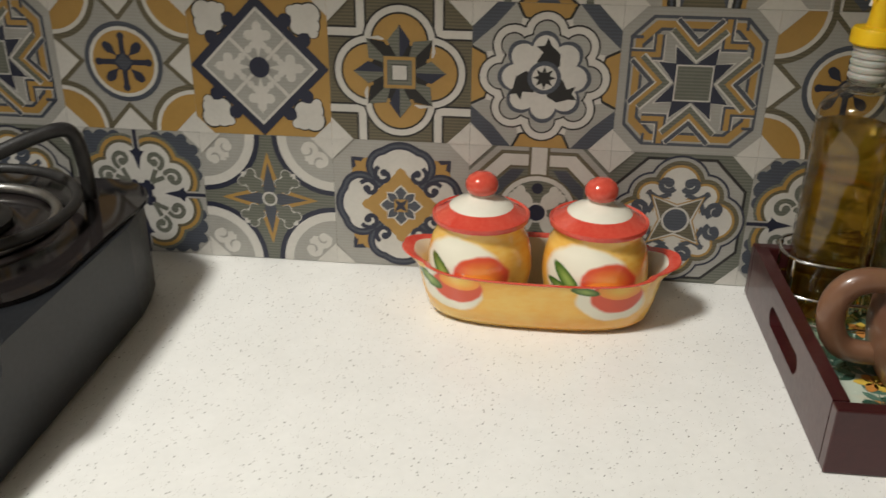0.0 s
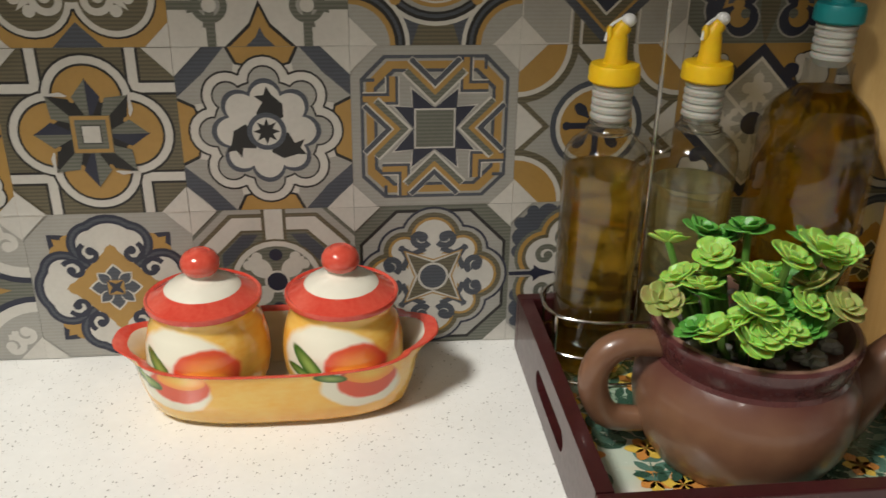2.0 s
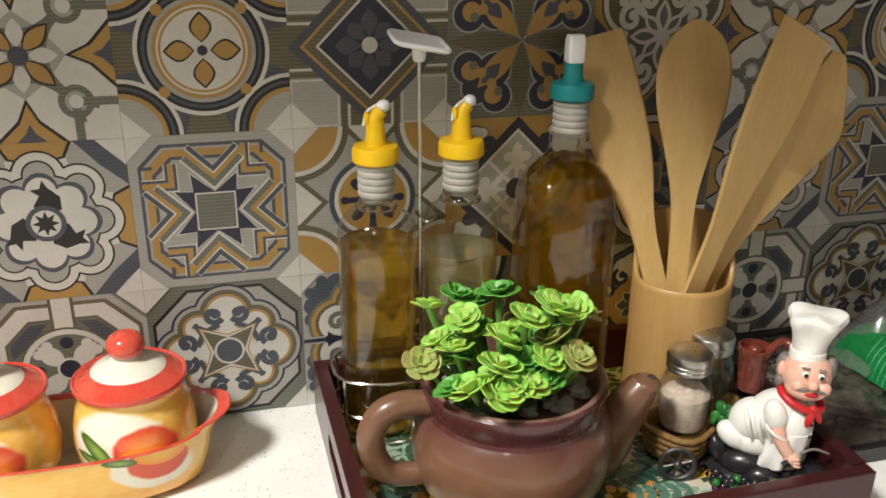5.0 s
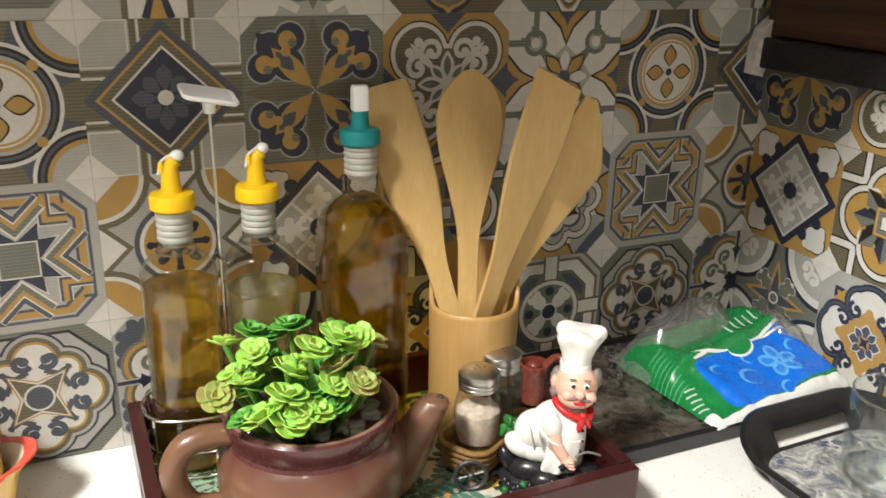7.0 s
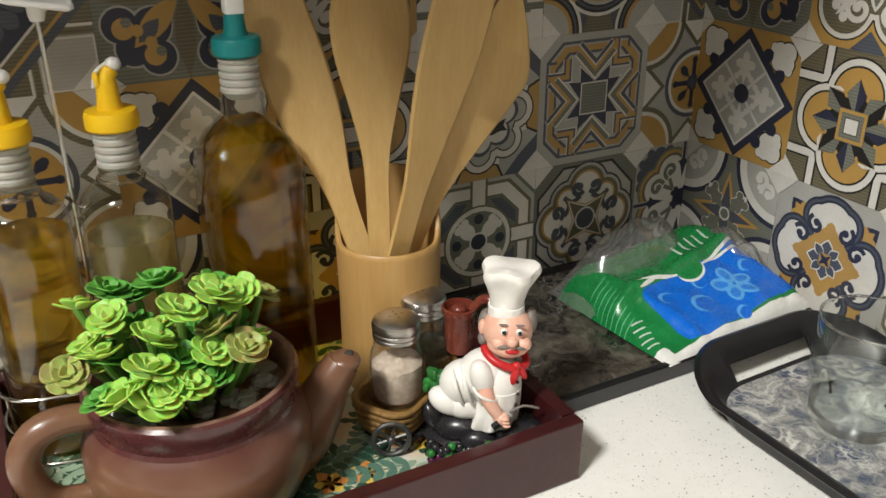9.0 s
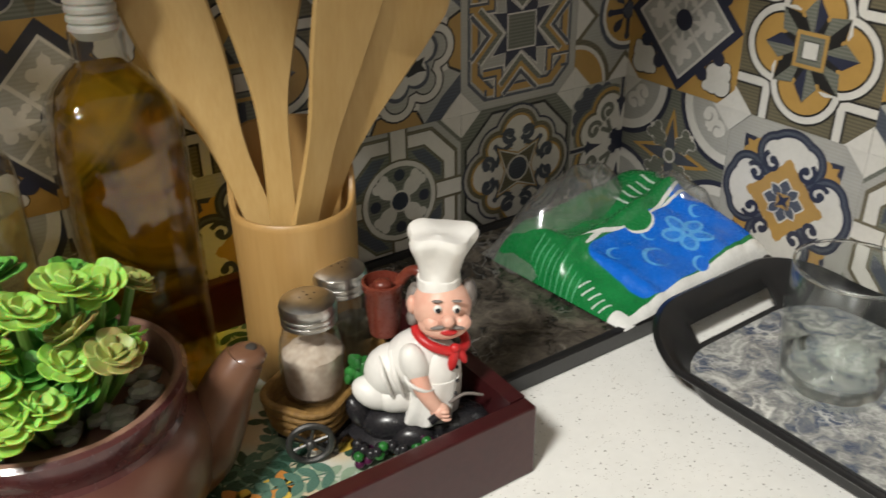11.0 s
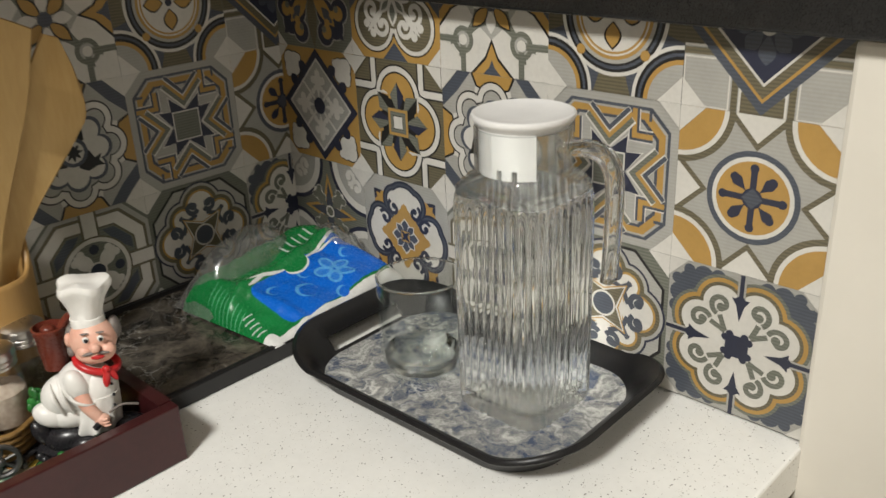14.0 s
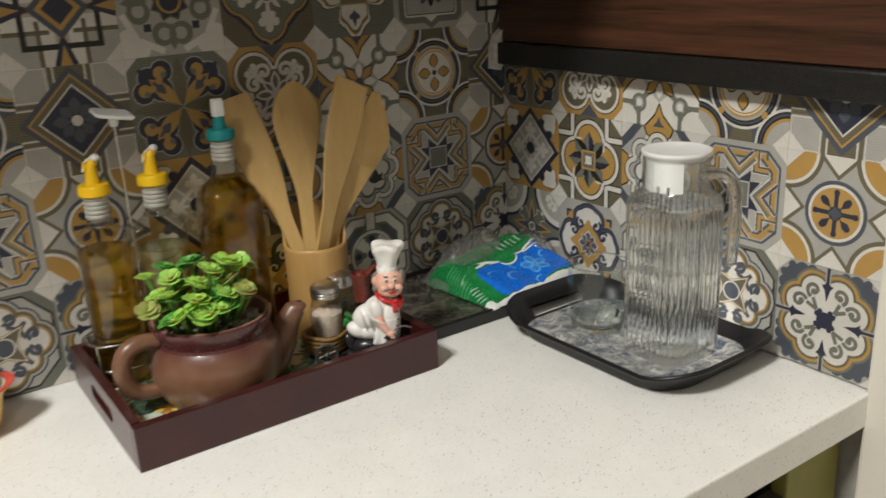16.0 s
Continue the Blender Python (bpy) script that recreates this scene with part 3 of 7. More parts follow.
def m_arrow_cross():
    m = Motif("grey")
    for x, y, r in ((0.42, 0.26, 0.070), (0.26, 0.42, 0.070), (0.35, 0.35, 0.085), (0.44, 0.16, 0.050), (0.16, 0.44, 0.050), (0.44, 0.36, 0.040), (0.36, 0.44, 0.040)):
        m.add("slate", disc(x, y, r, 16), 4)
    for ink, d in (("sage", 0.0), ("ochre", 0.022), ("olive", 0.050), ("white", 0.074)):
        m.add(ink, disc(0.262, 0.118, 0.205 - d, 30), 4, True).add(ink, disc(0, 0, 0.33 - d, 30))
    for ink, w in (("sage", 0.036),):
        m.add(ink, curl(0.262, 0.125, 0.075, 160, -0.95, w), 4, True)
        m.add(ink, line([(0.19, 0.13), (0.13, 0.105), (0.085, 0.085)], w), 4, True)
    m.add("grey", line([(0.50, 0), (0.34, 0)], 0.055), 4).add("navy", line([(0.50, 0), (0.24, 0)], 0.028), 4)
    m.add("navy", [[(0.335, -0.060), (0.335, 0.060), (0.29, 0.028), (0.18, 0.0), (0.29, -0.028)]], 4).add("navy", disc(0.32, 0.0, 0.036, 14), 4)
    m.add("navy", square(0.078)).add("navy", disc(0.080, 0.050, 0.026, 10), 4, True)
    return m.corners(0.13)


def m_lace_star():
    m = Motif("sage")
    for ink, r in (("navy", 0.455), ("white", 0.415), ("grey", 0.345)):
        m.add(ink, disc(0.5, 0.5, r, 44), 4)
    m.add("white", curl(0.315, 0.405, 0.075, 250, 0.85, 0.042), 4).add("white", curl(0.405, 0.315, 0.075, 200, -0.85, 0.042), 4)
    m.add("ochre", star(4, 0.37, 0.12, 0)).add("slate", star(4, 0.29, 0.08, 0))
    for ink, k in (("white", 1.0), ("sage", 0.86)):
        m.add(ink, petal(45, 0.03, 0.06 + 0.235 * k, 0.125 * k, fat=0.62), 4).add(ink, disc(0.20, 0.135, 0.040 * k, 14), 4, True).add(ink, disc(0.13, 0.075, 0.034 * k, 14), 4, True)
    return m.add("white", disc(0, 0, 0.058)).add("sage", disc(0, 0, 0.042)).corners()


def m_blue_lobes():
    m = Motif("grey")
    m.add("navy", petal(45, 0.26, 0.52, 0.17), 4).add("ochre", petal(45, 0.24, 0.48, 0.11), 4).add("ochre", disc(0.32, 0.25, 0.045, 12), 4, True)
    for ink, d in (("navy", 0.0), ("slate", 0.02), ("navy", 0.04), ("white", 0.058)):
        m.add(ink, disc(0.27, 0.0, 0.225 - d), 4).add(ink, disc(0.30, 0.11, 0.15 - d), 4, True)
    m.add("ochre", square(0.205, 45)).add("ochre", square(0.125))
    m.add("navy", curl(0.235, 0.125, 0.075, 30, 0.9, 0.034), 4, True)
    m.add("ochre", petal(0, 0.12, 0.30, 0.085), 4).add("ochre", disc(0.25, 0, 0.04, 14), 4)
    m.add("white", petal(0, 0.0, 0.165, 0.12), 4).add("slate", petal(0, 0.01, 0.15, 0.10), 4).add("white", petal(45, 0.03, 0.15, 0.08), 4).add("slate", petal(45, 0.03, 0.14, 0.062), 4)
    m.add("ochre", square(0.05)).add("navy", star(4, 0.07, 0.025, 45))
    return m.corners(0.15)


def m_octagon_rose():
    m = Motif("sage")
    m.add("grey", octagon(0.5, 0.2)).add("olive", octagon(0.47, 0.20)).add("white", octagon(0.445, 0.19)).add("olive", octagon(0.36, 0.155)).add("sage", octagon(0.345, 0.15))
    m.add("slate", [[(0.33, 0.10), (0.33, 0.20), (0.20, 0.33), (0.10, 0.33), (0.20, 0.20)]], 4)
    m.add("olive", line([(0.25, 0), (0.52, 0)], 0.15), 4).add("white", line([(0.25, 0), (0.52, 0)], 0.11), 4)
    m.add("olive", disc(0, 0, 0.30)).add("white", disc(0, 0, 0.285)).add("sage", disc(0, 0, 0.25))
    m.add("white", petal(45, 0.03, 0.25, 0.125), 4).add("white", disc(0.175, 0.12, 0.035, 12), 4, True)
    return m.add("navy", disc(0.19, 0, 0.042, 16), 4).add("white", disc(0, 0, 0.08)).add("navy", disc(0, 0, 0.065)).corners()


def m_olive_scrolls():
    m = Motif("sage")
    m.add("dark", octagon(0.47, 0.23)).add("grey", octagon(0.45, 0.22))
    for ink, d in (("navy", 0.0), ("grey", 0.016), ("olive", 0.04), ("ochre", 0.072), ("white", 0.09)):
        m.add(ink, disc(0.275, 0, 0.215 - d), 4).add(ink, disc(0.185, 0.185, 0.175 - d), 4)
    m.add("white", square(0.16))
    m.add("slate", curl(0.275, 0.085, 0.065, 240, -0.85, 0.042), 4, True).add("slate", line([(0.20, 0.05), (0.15, 0.17), (0.22, 0.21)], 0.036), 4, True)
    m.add("ochre", star(4, 0.27, 0.125, 45)).add("white", star(4, 0.25, 0.115, 45)).add("olive", star(4, 0.235, 0.10, 45))
    return m.add("white", disc(0, 0, 0.10)).add("slate", disc(0, 0, 0.085)).corners()


def m_medallion():
    m = Motif("slate")
    m.add("olive", [[(-0.14, 0.5), (0.14, 0.5), (0.10, 0.38), (-0.10, 0.38)]], 4)
    for ink, r in (("white", 0.39), ("dark", 0.365), ("slate", 0.345), ("dark", 0.325), ("grey", 0.31), ("ochre", 0.285), ("white", 0.262), ("ochre", 0.25), ("white", 0.235)):
        m.add(ink, disc(0, 0, r, 40))
    for ink, r in (("white", 0.35), ("dark", 0.325), ("slate", 0.305), ("dark", 0.285), ("ochre", 0.265), ("grey", 0.235)):
        m.add(ink, arc(0.5, 0.5, 0.02, r, 180, 270), 4)
    m.add("ochre", disc(0.237, 0.237, 0.034, 14), 4)
    m.add("dark", petal(0, 0.045, 0.225, 0.13), 4).add("ochre", petal(0, 0.055, 0.21, 0.105), 4).add("white", disc(0, 0, 0.045))
    return m.add("navy", disc(0, 0, 0.03)).corners()


def m_daisy_diamond():
    m = Motif("grey")
    m.add("white", [[(0.2, 0.2), (0.5, 0.2), (0.5, 0.5), (0.2, 0.5)]], 4).add("grey", [[(0.21, 0.21), (0.49, 0.21), (0.49, 0.49), (0.21, 0.49)]], 4)
    m.add("olive", line([(0.17, 0.1), (0.17, 0.52)], 0.04), 4, True).add("white", line([(0.135, 0.1), (0.135, 0.52)], 0.018), 4, True)
    m.add("olive", line([(-0.13, 0.45), (0.13, 0.45)], 0.14), 4)
    for ink, r in (("slate", 0.5), ("ochre", 0.43), ("olive", 0.405), ("white", 0.335), ("navy", 0.315)):
        m.add(ink, [[(r, 0), (0, r), (-r, 0), (0, -r)]])
    m.add("slate", petal(0, 0.03, 0.215, 0.105, fat=0.62), 4).add("slate", petal(45, 0.03, 0.185, 0.10, fat=0.62), 4)
    return m.add("white", disc(0, 0, 0.05)).corners()


def m_fleur_cross():
    m = Motif("sage")
    m.add("olive", petal(0, 0.0, 0.5, 0.12), 4).add("white", petal(45, 0.0, 0.40, 0.03), 4)
    for ink, k in (("grey", 1.12), ("navy", 1.0)):
        m.add(ink, disc(0.165, 0.36, 0.10 * k), 4, True).add(ink, disc(0.30, 0.30, 0.10 * k), 4).add(ink, petal(45, 0.10, 0.42, 0.22 * k), 4)
    m.add("ochre", disc(0.185, 0.345, 0.062), 4, True).add("sage", disc(0.15, 0.325, 0.03, 12), 4, True)
    m.add("ochre", petal(45, 0.03, 0.42, 0.14), 4).add("slate", petal(45, 0.20, 0.38, 0.09), 4).add("ochre", disc(0.27, 0.20, 0.035, 12), 4, True)
    m.add("navy", petal(45, 0.42, 0.56, 0.07), 4)
    return m.corners(0.12)


def m_swirl_lobes():
    m = Motif("ochre")
    m.add("slate", [[(0.5, -0.14), (0.5, 0.14), (0.36, 0)]], 4)
    for ink, d in (("dark", 0.0), ("white", 0.012), ("olive", 0.045)):
        m.add(ink, disc(0.22, 0.22, 0.235 - d), 4).add(ink, disc(0, 0, 0.30 - d))
    m.add("white", curl(0.235, 0.12, 0.09, 100, -0.95, 0.04), 4, True).add("white", petal(45, 0.12, 0.42, 0.06), 4)
    m.add("white", disc(0.30, 0.23, 0.035, 12), 4, True)
    m.add("white", petal(0, 0.02, 0.24, 0.11), 4).add("sage", petal(0, 0.05, 0.21, 0.06), 4).add("white", petal(45, 0.02, 0.20, 0.09), 4).add("sage", petal(45, 0.05, 0.17, 0.045), 4)
    return m.add("white", disc(0, 0, 0.05)).corners(0.14)


def m_ribbon_star():
    m = Motif("white")
    for ink, k in (("dark", 1.0), ("ochre", 0.86), ("slate", 0.42)):
        m.add(ink, [[(0.5, -0.20 * k), (0.5, 0.20 * k), (0.5 - 0.13 * k, 0.06 * k), (0.5 - 0.26 * k, 0.0), (0.5 - 0.13 * k, -0.06 * k)]], 4)
    m.add("grey", [[(0.25, 0.0), (0.14, 0.14), (0.0, 0.25), (-0.14, 0.14), (-0.25, 0), (-0.14, -0.14), (0, -0.25), (0.14, -0.14)]])
    m.add("sage", arc(0.42, 0.0, 0.27, 0.315, 95, 265), 4).add("sage", disc(0.27, 0.27, 0.10), 4).add("grey", disc(0.27, 0.27, 0.062), 4).add("sage", square(0.035), 1)
    m.add("sage", line([(0.27, 0.27), (0.5, 0.27)], 0.05), 4, True).add("white", disc(0.27, 0.27, 0.04), 4)
    m.add("dark", petal(45, 0.03, 0.25, 0.11), 4).add("ochre", petal(45, 0.04, 0.235, 0.085), 4).add("white", petal(0, 0.05, 0.21, 0.09), 4)
    return m.add("slate", disc(0, 0, 0.055)).corners()


def m_hearts():
    m = Motif("grey")
    m.add("white", disc(0.33, 0.42, 0.10), 4, True).add("white", line([(0.1, 0.46), (0.30, 0.36), (0.42, 0.42)], 0.06), 4, True)
    m.add("sage", disc(0.30, 0.09, 0.11), 4, True).add("sage", [[(0.22, 0.13), (0.22, -0.13), (0.46, 0)]], 4)
    m.add("grey", disc(0.30, 0.08, 0.06), 4, True).add("sage", petal(0, 0.2, 0.42, 0.07), 4)
    m.add("navy", square(0.045), 1).add("navy", [[(0.2, 0.2), (0.27, 0.2), (0.27, 0.27), (0.2, 0.27)]], 4)
    m.add("olive", star(8, 0.20, 0.15, 22.5)).add("navy", star(8, 0.18, 0.13, 22.5)).add("ochre", disc(0, 0, 0.12)).add("navy", disc(0, 0, 0.095))
    return m.corners()


def m_clover_shield():
    m = Motif("olive")
    for ink, d in (("navy", 0.0), ("ochre", 0.035), ("olive", 0.06), ("sage", 0.075)):
        m.add(ink, disc(0.27, 0.0, 0.23 - d * 0.9), 4).add(ink, square(0.40 - d * 1.2, 45)).add(ink, disc(0, 0, 0.36 - d))
    for x, y, r in ((0.25, 0, 0.065), (0.33, 0, 0.045), (0.27, 0.07, 0.045), (0.20, 0.045, 0.035)):
        m.add("white", disc(x, y, r, 16), 4, y > 0)
    m.add("white", petal(0, 0.05, 0.24, 0.05), 4).add("white", petal(45, 0.05, 0.20, 0.05), 4).add("white", disc(0, 0, 0.09))
    return m.add("sage", disc(0, 0, 0.07)).corners(0.14)


def m_ogee_leaf():
    m = Motif("sage")
    for ink, s in (("dark", 1.0), ("white", 0.97), ("ochre", 0.89), ("olive", 0.86), ("white", 0.80)):
        m.add(ink, [[(s * r * math.cos(t), s * r * math.sin(t)) for t, r in ((2 * math.pi * i / 80, 0.27 + 0.25 * abs(math.cos(4 * math.pi * i / 80)) ** 1.4 + 0.03 * math.cos(24 * math.pi * i / 80)) for i in range(80))]])
    m.add("slate", petal(0, 0.22, 0.40, 0.06), 4).add("slate", petal(0, 0.24, 0.33, 0.12), 4).add("slate", disc(0.30, 0.045, 0.022, 10), 4, True)
    m.add("ochre", square(0.17)).add("sage", square(0.155)).add("white", square(0.08)).add("sage", square(0.07))
    return m.corners()


def m_fan_square():
    m = Motif("grey")
    m.add("sage", octagon(0.43, 0.06)).add("sage", [[(-0.12, 0.42), (0, 0.50), (0.12, 0.42)]], 4)
    m.add("white", octagon(0.36, 0.03)).add("white", [[(-0.10, 0.35), (0, 0.43), (0.10, 0.35)]], 4).add("dark", octagon(0.34, 0.02)).add("grey", octagon(0.33, 0.02))
    for k in range(12):
        m.add("dark" if k % 2 else "slate", petal(30 * k, 0.08, 0.26, 0.075, fat=0.62))
    return m.add("white", disc(0, 0, 0.085)).add("sage", disc(0, 0, 0.065)).corners()


def m_square_knot():
    m = Motif("grey")
    m.add("white", [[(0.06, 0.14), (0.2, 0.14), (0.2, 0.5), (0.06, 0.5)]], 4, True).add("olive", line([(0.2, 0.1), (0.2, 0.5)], 0.04), 4, True)
    for ink, w in (("dark", 0.05),):
        m.add(ink, line([(-0.33, -0.33), (0.33, -0.33), (0.33, 0.33), (-0.33, 0.33)], w, True))
    m.add("ochre", [[(-0.05, 0.52), (0.05, 0.52), (0.03, 0.2), (-0.03, 0.2)]], 4).add("navy", line([(-0.08, 0.5), (0, 0.26), (0.08, 0.5)], 0.05), 4)
    m.add("slate", square(0.19, 45)).add("ochre", square(0.14, 45)).add("navy", square(0.10, 45))
    return m.corners()


# bottom row upwards, in the order in which they follow one another from left to right
MOTIFS = [
    [m_olive_scrolls(), m_arrow_cross(), m_lace_star(), m_blue_lobes(), m_octagon_rose()],
    [m_octagon_star(), m_flower_ring(), m_diamond(), m_quatrefoil_star(), m_scallop_wheel()],
    [m_medallion(), m_daisy_diamond(), m_fleur_cross(), m_swirl_lobes(), m_ribbon_star()],
    [m_fan_square(), m_square_knot(), m_hearts(), m_clover_shield(), m_ogee_leaf()],
]


def clip_convex(poly, x0, x1, y0, y1):
    for ax, lim, sgn in ((0, x0, 1), (0, x1, -1), (1, y0, 1), (1, y1, -1)):
        out, n = [], len(poly)
        for i in range(n):
            a, b = poly[i], poly[(i + 1) % n]
            da, db = sgn * (a[ax] - lim), sgn * (b[ax] - lim)
            if da >= 0:
                out.append(a)
            if (da >= 0) != (db >= 0):
                t = da / (da - db)
                out.append((a[0] + (b[0] - a[0]) * t, a[1] + (b[1] - a[1]) * t))
        poly = out
        if len(poly) < 3:
            return None
    return poly


def is_convex(p):
    s = 0
    for i in range(len(p)):
        a, b, c = p[i - 2], p[i - 1], p[i]
        z = (b[0] - a[0]) * (c[1] - b[1]) - (b[1] - a[1]) * (c[0] - b[0])
        if abs(z) > 1e-9:
            if s * z < 0:
                return False
            s = 1 if z > 0 else -1
    return True


from mathutils.geometry import tessellate_polygon

TILE_CACHE = {}


def tile_mesh(row, col, x0=-0.5, x1=0.5, y0=-0.5, y1=0.5):
    """One printed tile: a biscuit slab with eased edges, and its motif in thin films."""
    key = (row, col, x0, x1, y0, y1)
    if key in TILE_CACHE:
        return TILE_CACHE[key]
    e, g = 0.0006, GAP / P / 4
    bx0, bx1, by0, by1 = x0 + g, x1 - g, y0 + g, y1 - g
    verts, faces, mats = [], [], []

    def face(pts, d, mat):
        k = len(verts)
        verts.extend((p[0] * P, -d, p[1] * P) for p in pts)
        faces.append(list(range(k, k + len(pts))))
        mats.append(mat)

    o = [(bx0, by0), (bx1, by0), (bx1, by1), (bx0, by1)]
    i = [(bx0 + e, by0 + e), (bx1 - e, by0 + e), (bx1 - e, by1 - e), (bx0 + e, by1 - e)]
    for k in range(4):
        j = (k + 1) % 4
        n = len(verts)
        verts.extend([(o[k][0] * P, 0, o[k][1] * P), (o[j][0] * P, 0, o[j][1] * P), (o[j][0] * P, -PROUD + 0.0001, o[j][1] * P), (o[k][0] * P, -PROUD + 0.0001, o[k][1] * P),
                      (i[k][0] * P, -PROUD, i[k][1] * P), (i[j][0] * P, -PROUD, i[j][1] * P)])
        faces.extend([[n, n + 1, n + 2, n + 3], [n + 3, n + 2, n + 5, n + 4]])
        mats.extend([len(INK_NAMES), len(INK_NAMES)])
    for level, (ink, shapes) in enumerate(MOTIFS[row][col].layers):
        for k, s in shapes:
            d = PROUD + STEP * level + 4e-6 * k + (2e-6 if len(s) > 8 else 0.0)
            if is_convex(s):
                pieces = [s]
            else:
                pieces = [[s[a] for a in t] for t in tessellate_polygon([[Vector((x, y, 0)) for x, y in s]])]
            for q in pieces:
                area = sum(q[a - 1][0] * q[a][1] - q[a][0] * q[a - 1][1] for a in range(len(q)))
                if abs(area) < 1e-7:
                    continue
                c = clip_convex(q if area > 0 else q[::-1], bx0 + e, bx1 - e, by0 + e, by1 - e)
                if c:
                    face(c, d, INK_NAMES.index(ink))
    me = bpy.data.meshes.new("tile")
    me.from_pydata(verts, [], faces)
    me.polygons.foreach_set("material_index", mats)
    for n in INK_NAMES:
        me.materials.append(INKS[n])
    me.materials.append(tile_body)
    me.update()
    TILE_CACHE[key] = me
    return me


# ---- the setting ----
TOP = 0.90          # worktop
ZB = 0.9005         # foot of the lowest tile row
XS = -0.130         # middle of the octagon-star tile next to the corner
ROOM_X, ROOM_Y, ROOM_Z = -3.2, -3.4, 3.0


def slab(name, x0, x1, y0, y1, z0, z1, material, label, category, bevel=0.0, kind="structure"):
    bm = bmesh.new()
    box(bm, x0, x1, y0, y1, z0, z1, bevel)
    return tagged(part(name, bm, material, None, "", False), label, category, "", kind)


slab("floor", ROOM_X, 1.9, ROOM_Y, 0.15, -0.1, 0.0, floor_mat, "beige kitchen floor in the dark below the worktop", "floor")
slab("ceiling", ROOM_X, 1.9, ROOM_Y, 0.15, ROOM_Z, ROOM_Z + 0.1, ceiling_paint, "white painted ceiling of the kitchen", "ceiling")
wall_back = slab("wall_back", ROOM_X, 1.9, PROUD, 0.15, 0.0, ROOM_Z, grout, "back wall covered with patterned encaustic-look tiles", "wall")
wall_right = slab("wall_right", PROUD, 0.13, -0.621, PROUD - 0.0005, 0.0, 1.2135, grout, "half-height wall with patterned encaustic-look tiles", "wall")
slab("wall_end", -0.006, 0.16, -1.05, -0.6215, 0.0, 1.2125, wall_paint, "cream painted end of the half-height wall", "wall", 0.004)
slab("wall_left", ROOM_X - 0.1, ROOM_X, ROOM_Y, 0.0, 0.0, ROOM_Z, wall_paint, "plain cream painted wall", "wall")
slab("wall_front", ROOM_X, 1.9, ROOM_Y - 0.1, ROOM_Y, 0.0, ROOM_Z, wall_paint, "plain cream painted wall", "wall")
slab("wall_far", 1.9, 2.0, ROOM_Y, 0.0, 0.0, ROOM_Z, wall_paint, "plain cream painted wall of the room beyond", "wall")

# granite ledge on the half wall, dark wood panel standing on it, and the chipped plaster in the corner
slab("ledge", -0.022, 0.20, -1.10, 0.0045, 1.2145, 1.2465, black_stone, "polished black granite ledge on the half wall", "ledge", 0.003)


def wood_panel():
    t = thing("wood_panel", 0.0, -0.5, 1.247, 0, "dark-stained wooden cabinet back with horizontal grain", "cabinet")
    for k, (z0, z1, x) in enumerate(((0.0, 0.095, -0.012), (0.099, 0.20, -0.010), (0.204, 0.36, -0.012))):
        bm = bmesh.new()
        box(bm, x, 0.10, -0.60, 0.495, z0, z1, 0.002, 1)
        part("board", bm, dark_wood, t, "", False)
    return t


wood_panel()


def plaster_chip():
    bm = bmesh.new()
    rnd = random.Random(4)
    pts = [(-0.030, 1.208), (-0.012, 1.204), (-0.012, 1.238), (0.014, 1.246), (0.018, 1.262), (-0.006, 1.268), (-0.022, 1.256), (-0.029, 1.236)]
    back = [(x, 0.004, z) for x, z in pts]
    front = [(x * 0.9 - 0.003, -0.012 - rnd.random() * 0.004, z * 0.98 + 0.0247) for x, z in pts]
    rings_to_mesh(bm, [back, front])
    return tagged(part("plaster_chip", bm, plaster, None, "", False), "rough white broken plaster beside the ledge", "plaster", "", "structure")


plaster_chip()
slab("upper_wall_trim", ROOM_X, 1.9, -0.0045, 0.0065, ZB + 6 * P + 0.002, ROOM_Z, wall_paint, "plain cream painted wall above the tiles", "wall")

# unseen cabinets added over the worktop, which keep the lamp off the back wall
slab("shade_cabinet_low", -0.73, 0.0, -0.330, -0.0075, 1.52, 2.35, dark_wood, "unseen dark wooden cabinet added above the worktop corner for shade", "cabinet", 0.003)
slab("shade_cabinets", ROOM_X, -0.732, -0.322, -0.0075, 1.64, 2.35, dark_wood, "unseen dark wooden cabinets added above the worktop for shade", "cabinet", 0.003)

# worktop: a thick quartz slab with a mitred front edge, cabinets below
slab("worktop", -2.6, 0.0065, -0.625, 0.0062, TOP - 0.042, TOP, quartz_mat, "white quartz worktop with fine dark specks", "worktop", 0.0025)


def base_cabinet():
    t = thing("base_cabinet", 0.0, -0.58, 0.0, 0, "olive green laminate base cabinet under the worktop", "cabinet")
    bm = bmesh.new()
    box(bm, -0.105, -0.006, -0.02, 0.0, 0.08, 0.856, 0.0015, 1)
    part("end_panel", bm, olive_paint, t, "olive green laminate panel", False)
    # carcass and door coloured near-black for the shaded gap beside the panel
    bm = bmesh.new()
    box(bm, -2.5, -0.107, 0.06, 0.55, 0.08, 0.852)
    part("carcass", bm, recess_shade, t, "", False)
    bm = bmesh.new()
    box(bm, -0.60, -0.107, -0.018, 0.0, 0.08, 0.80, 0.0015, 1)
    part("door", bm, recess_shade, t, "", False)
    return t


base_cabinet()


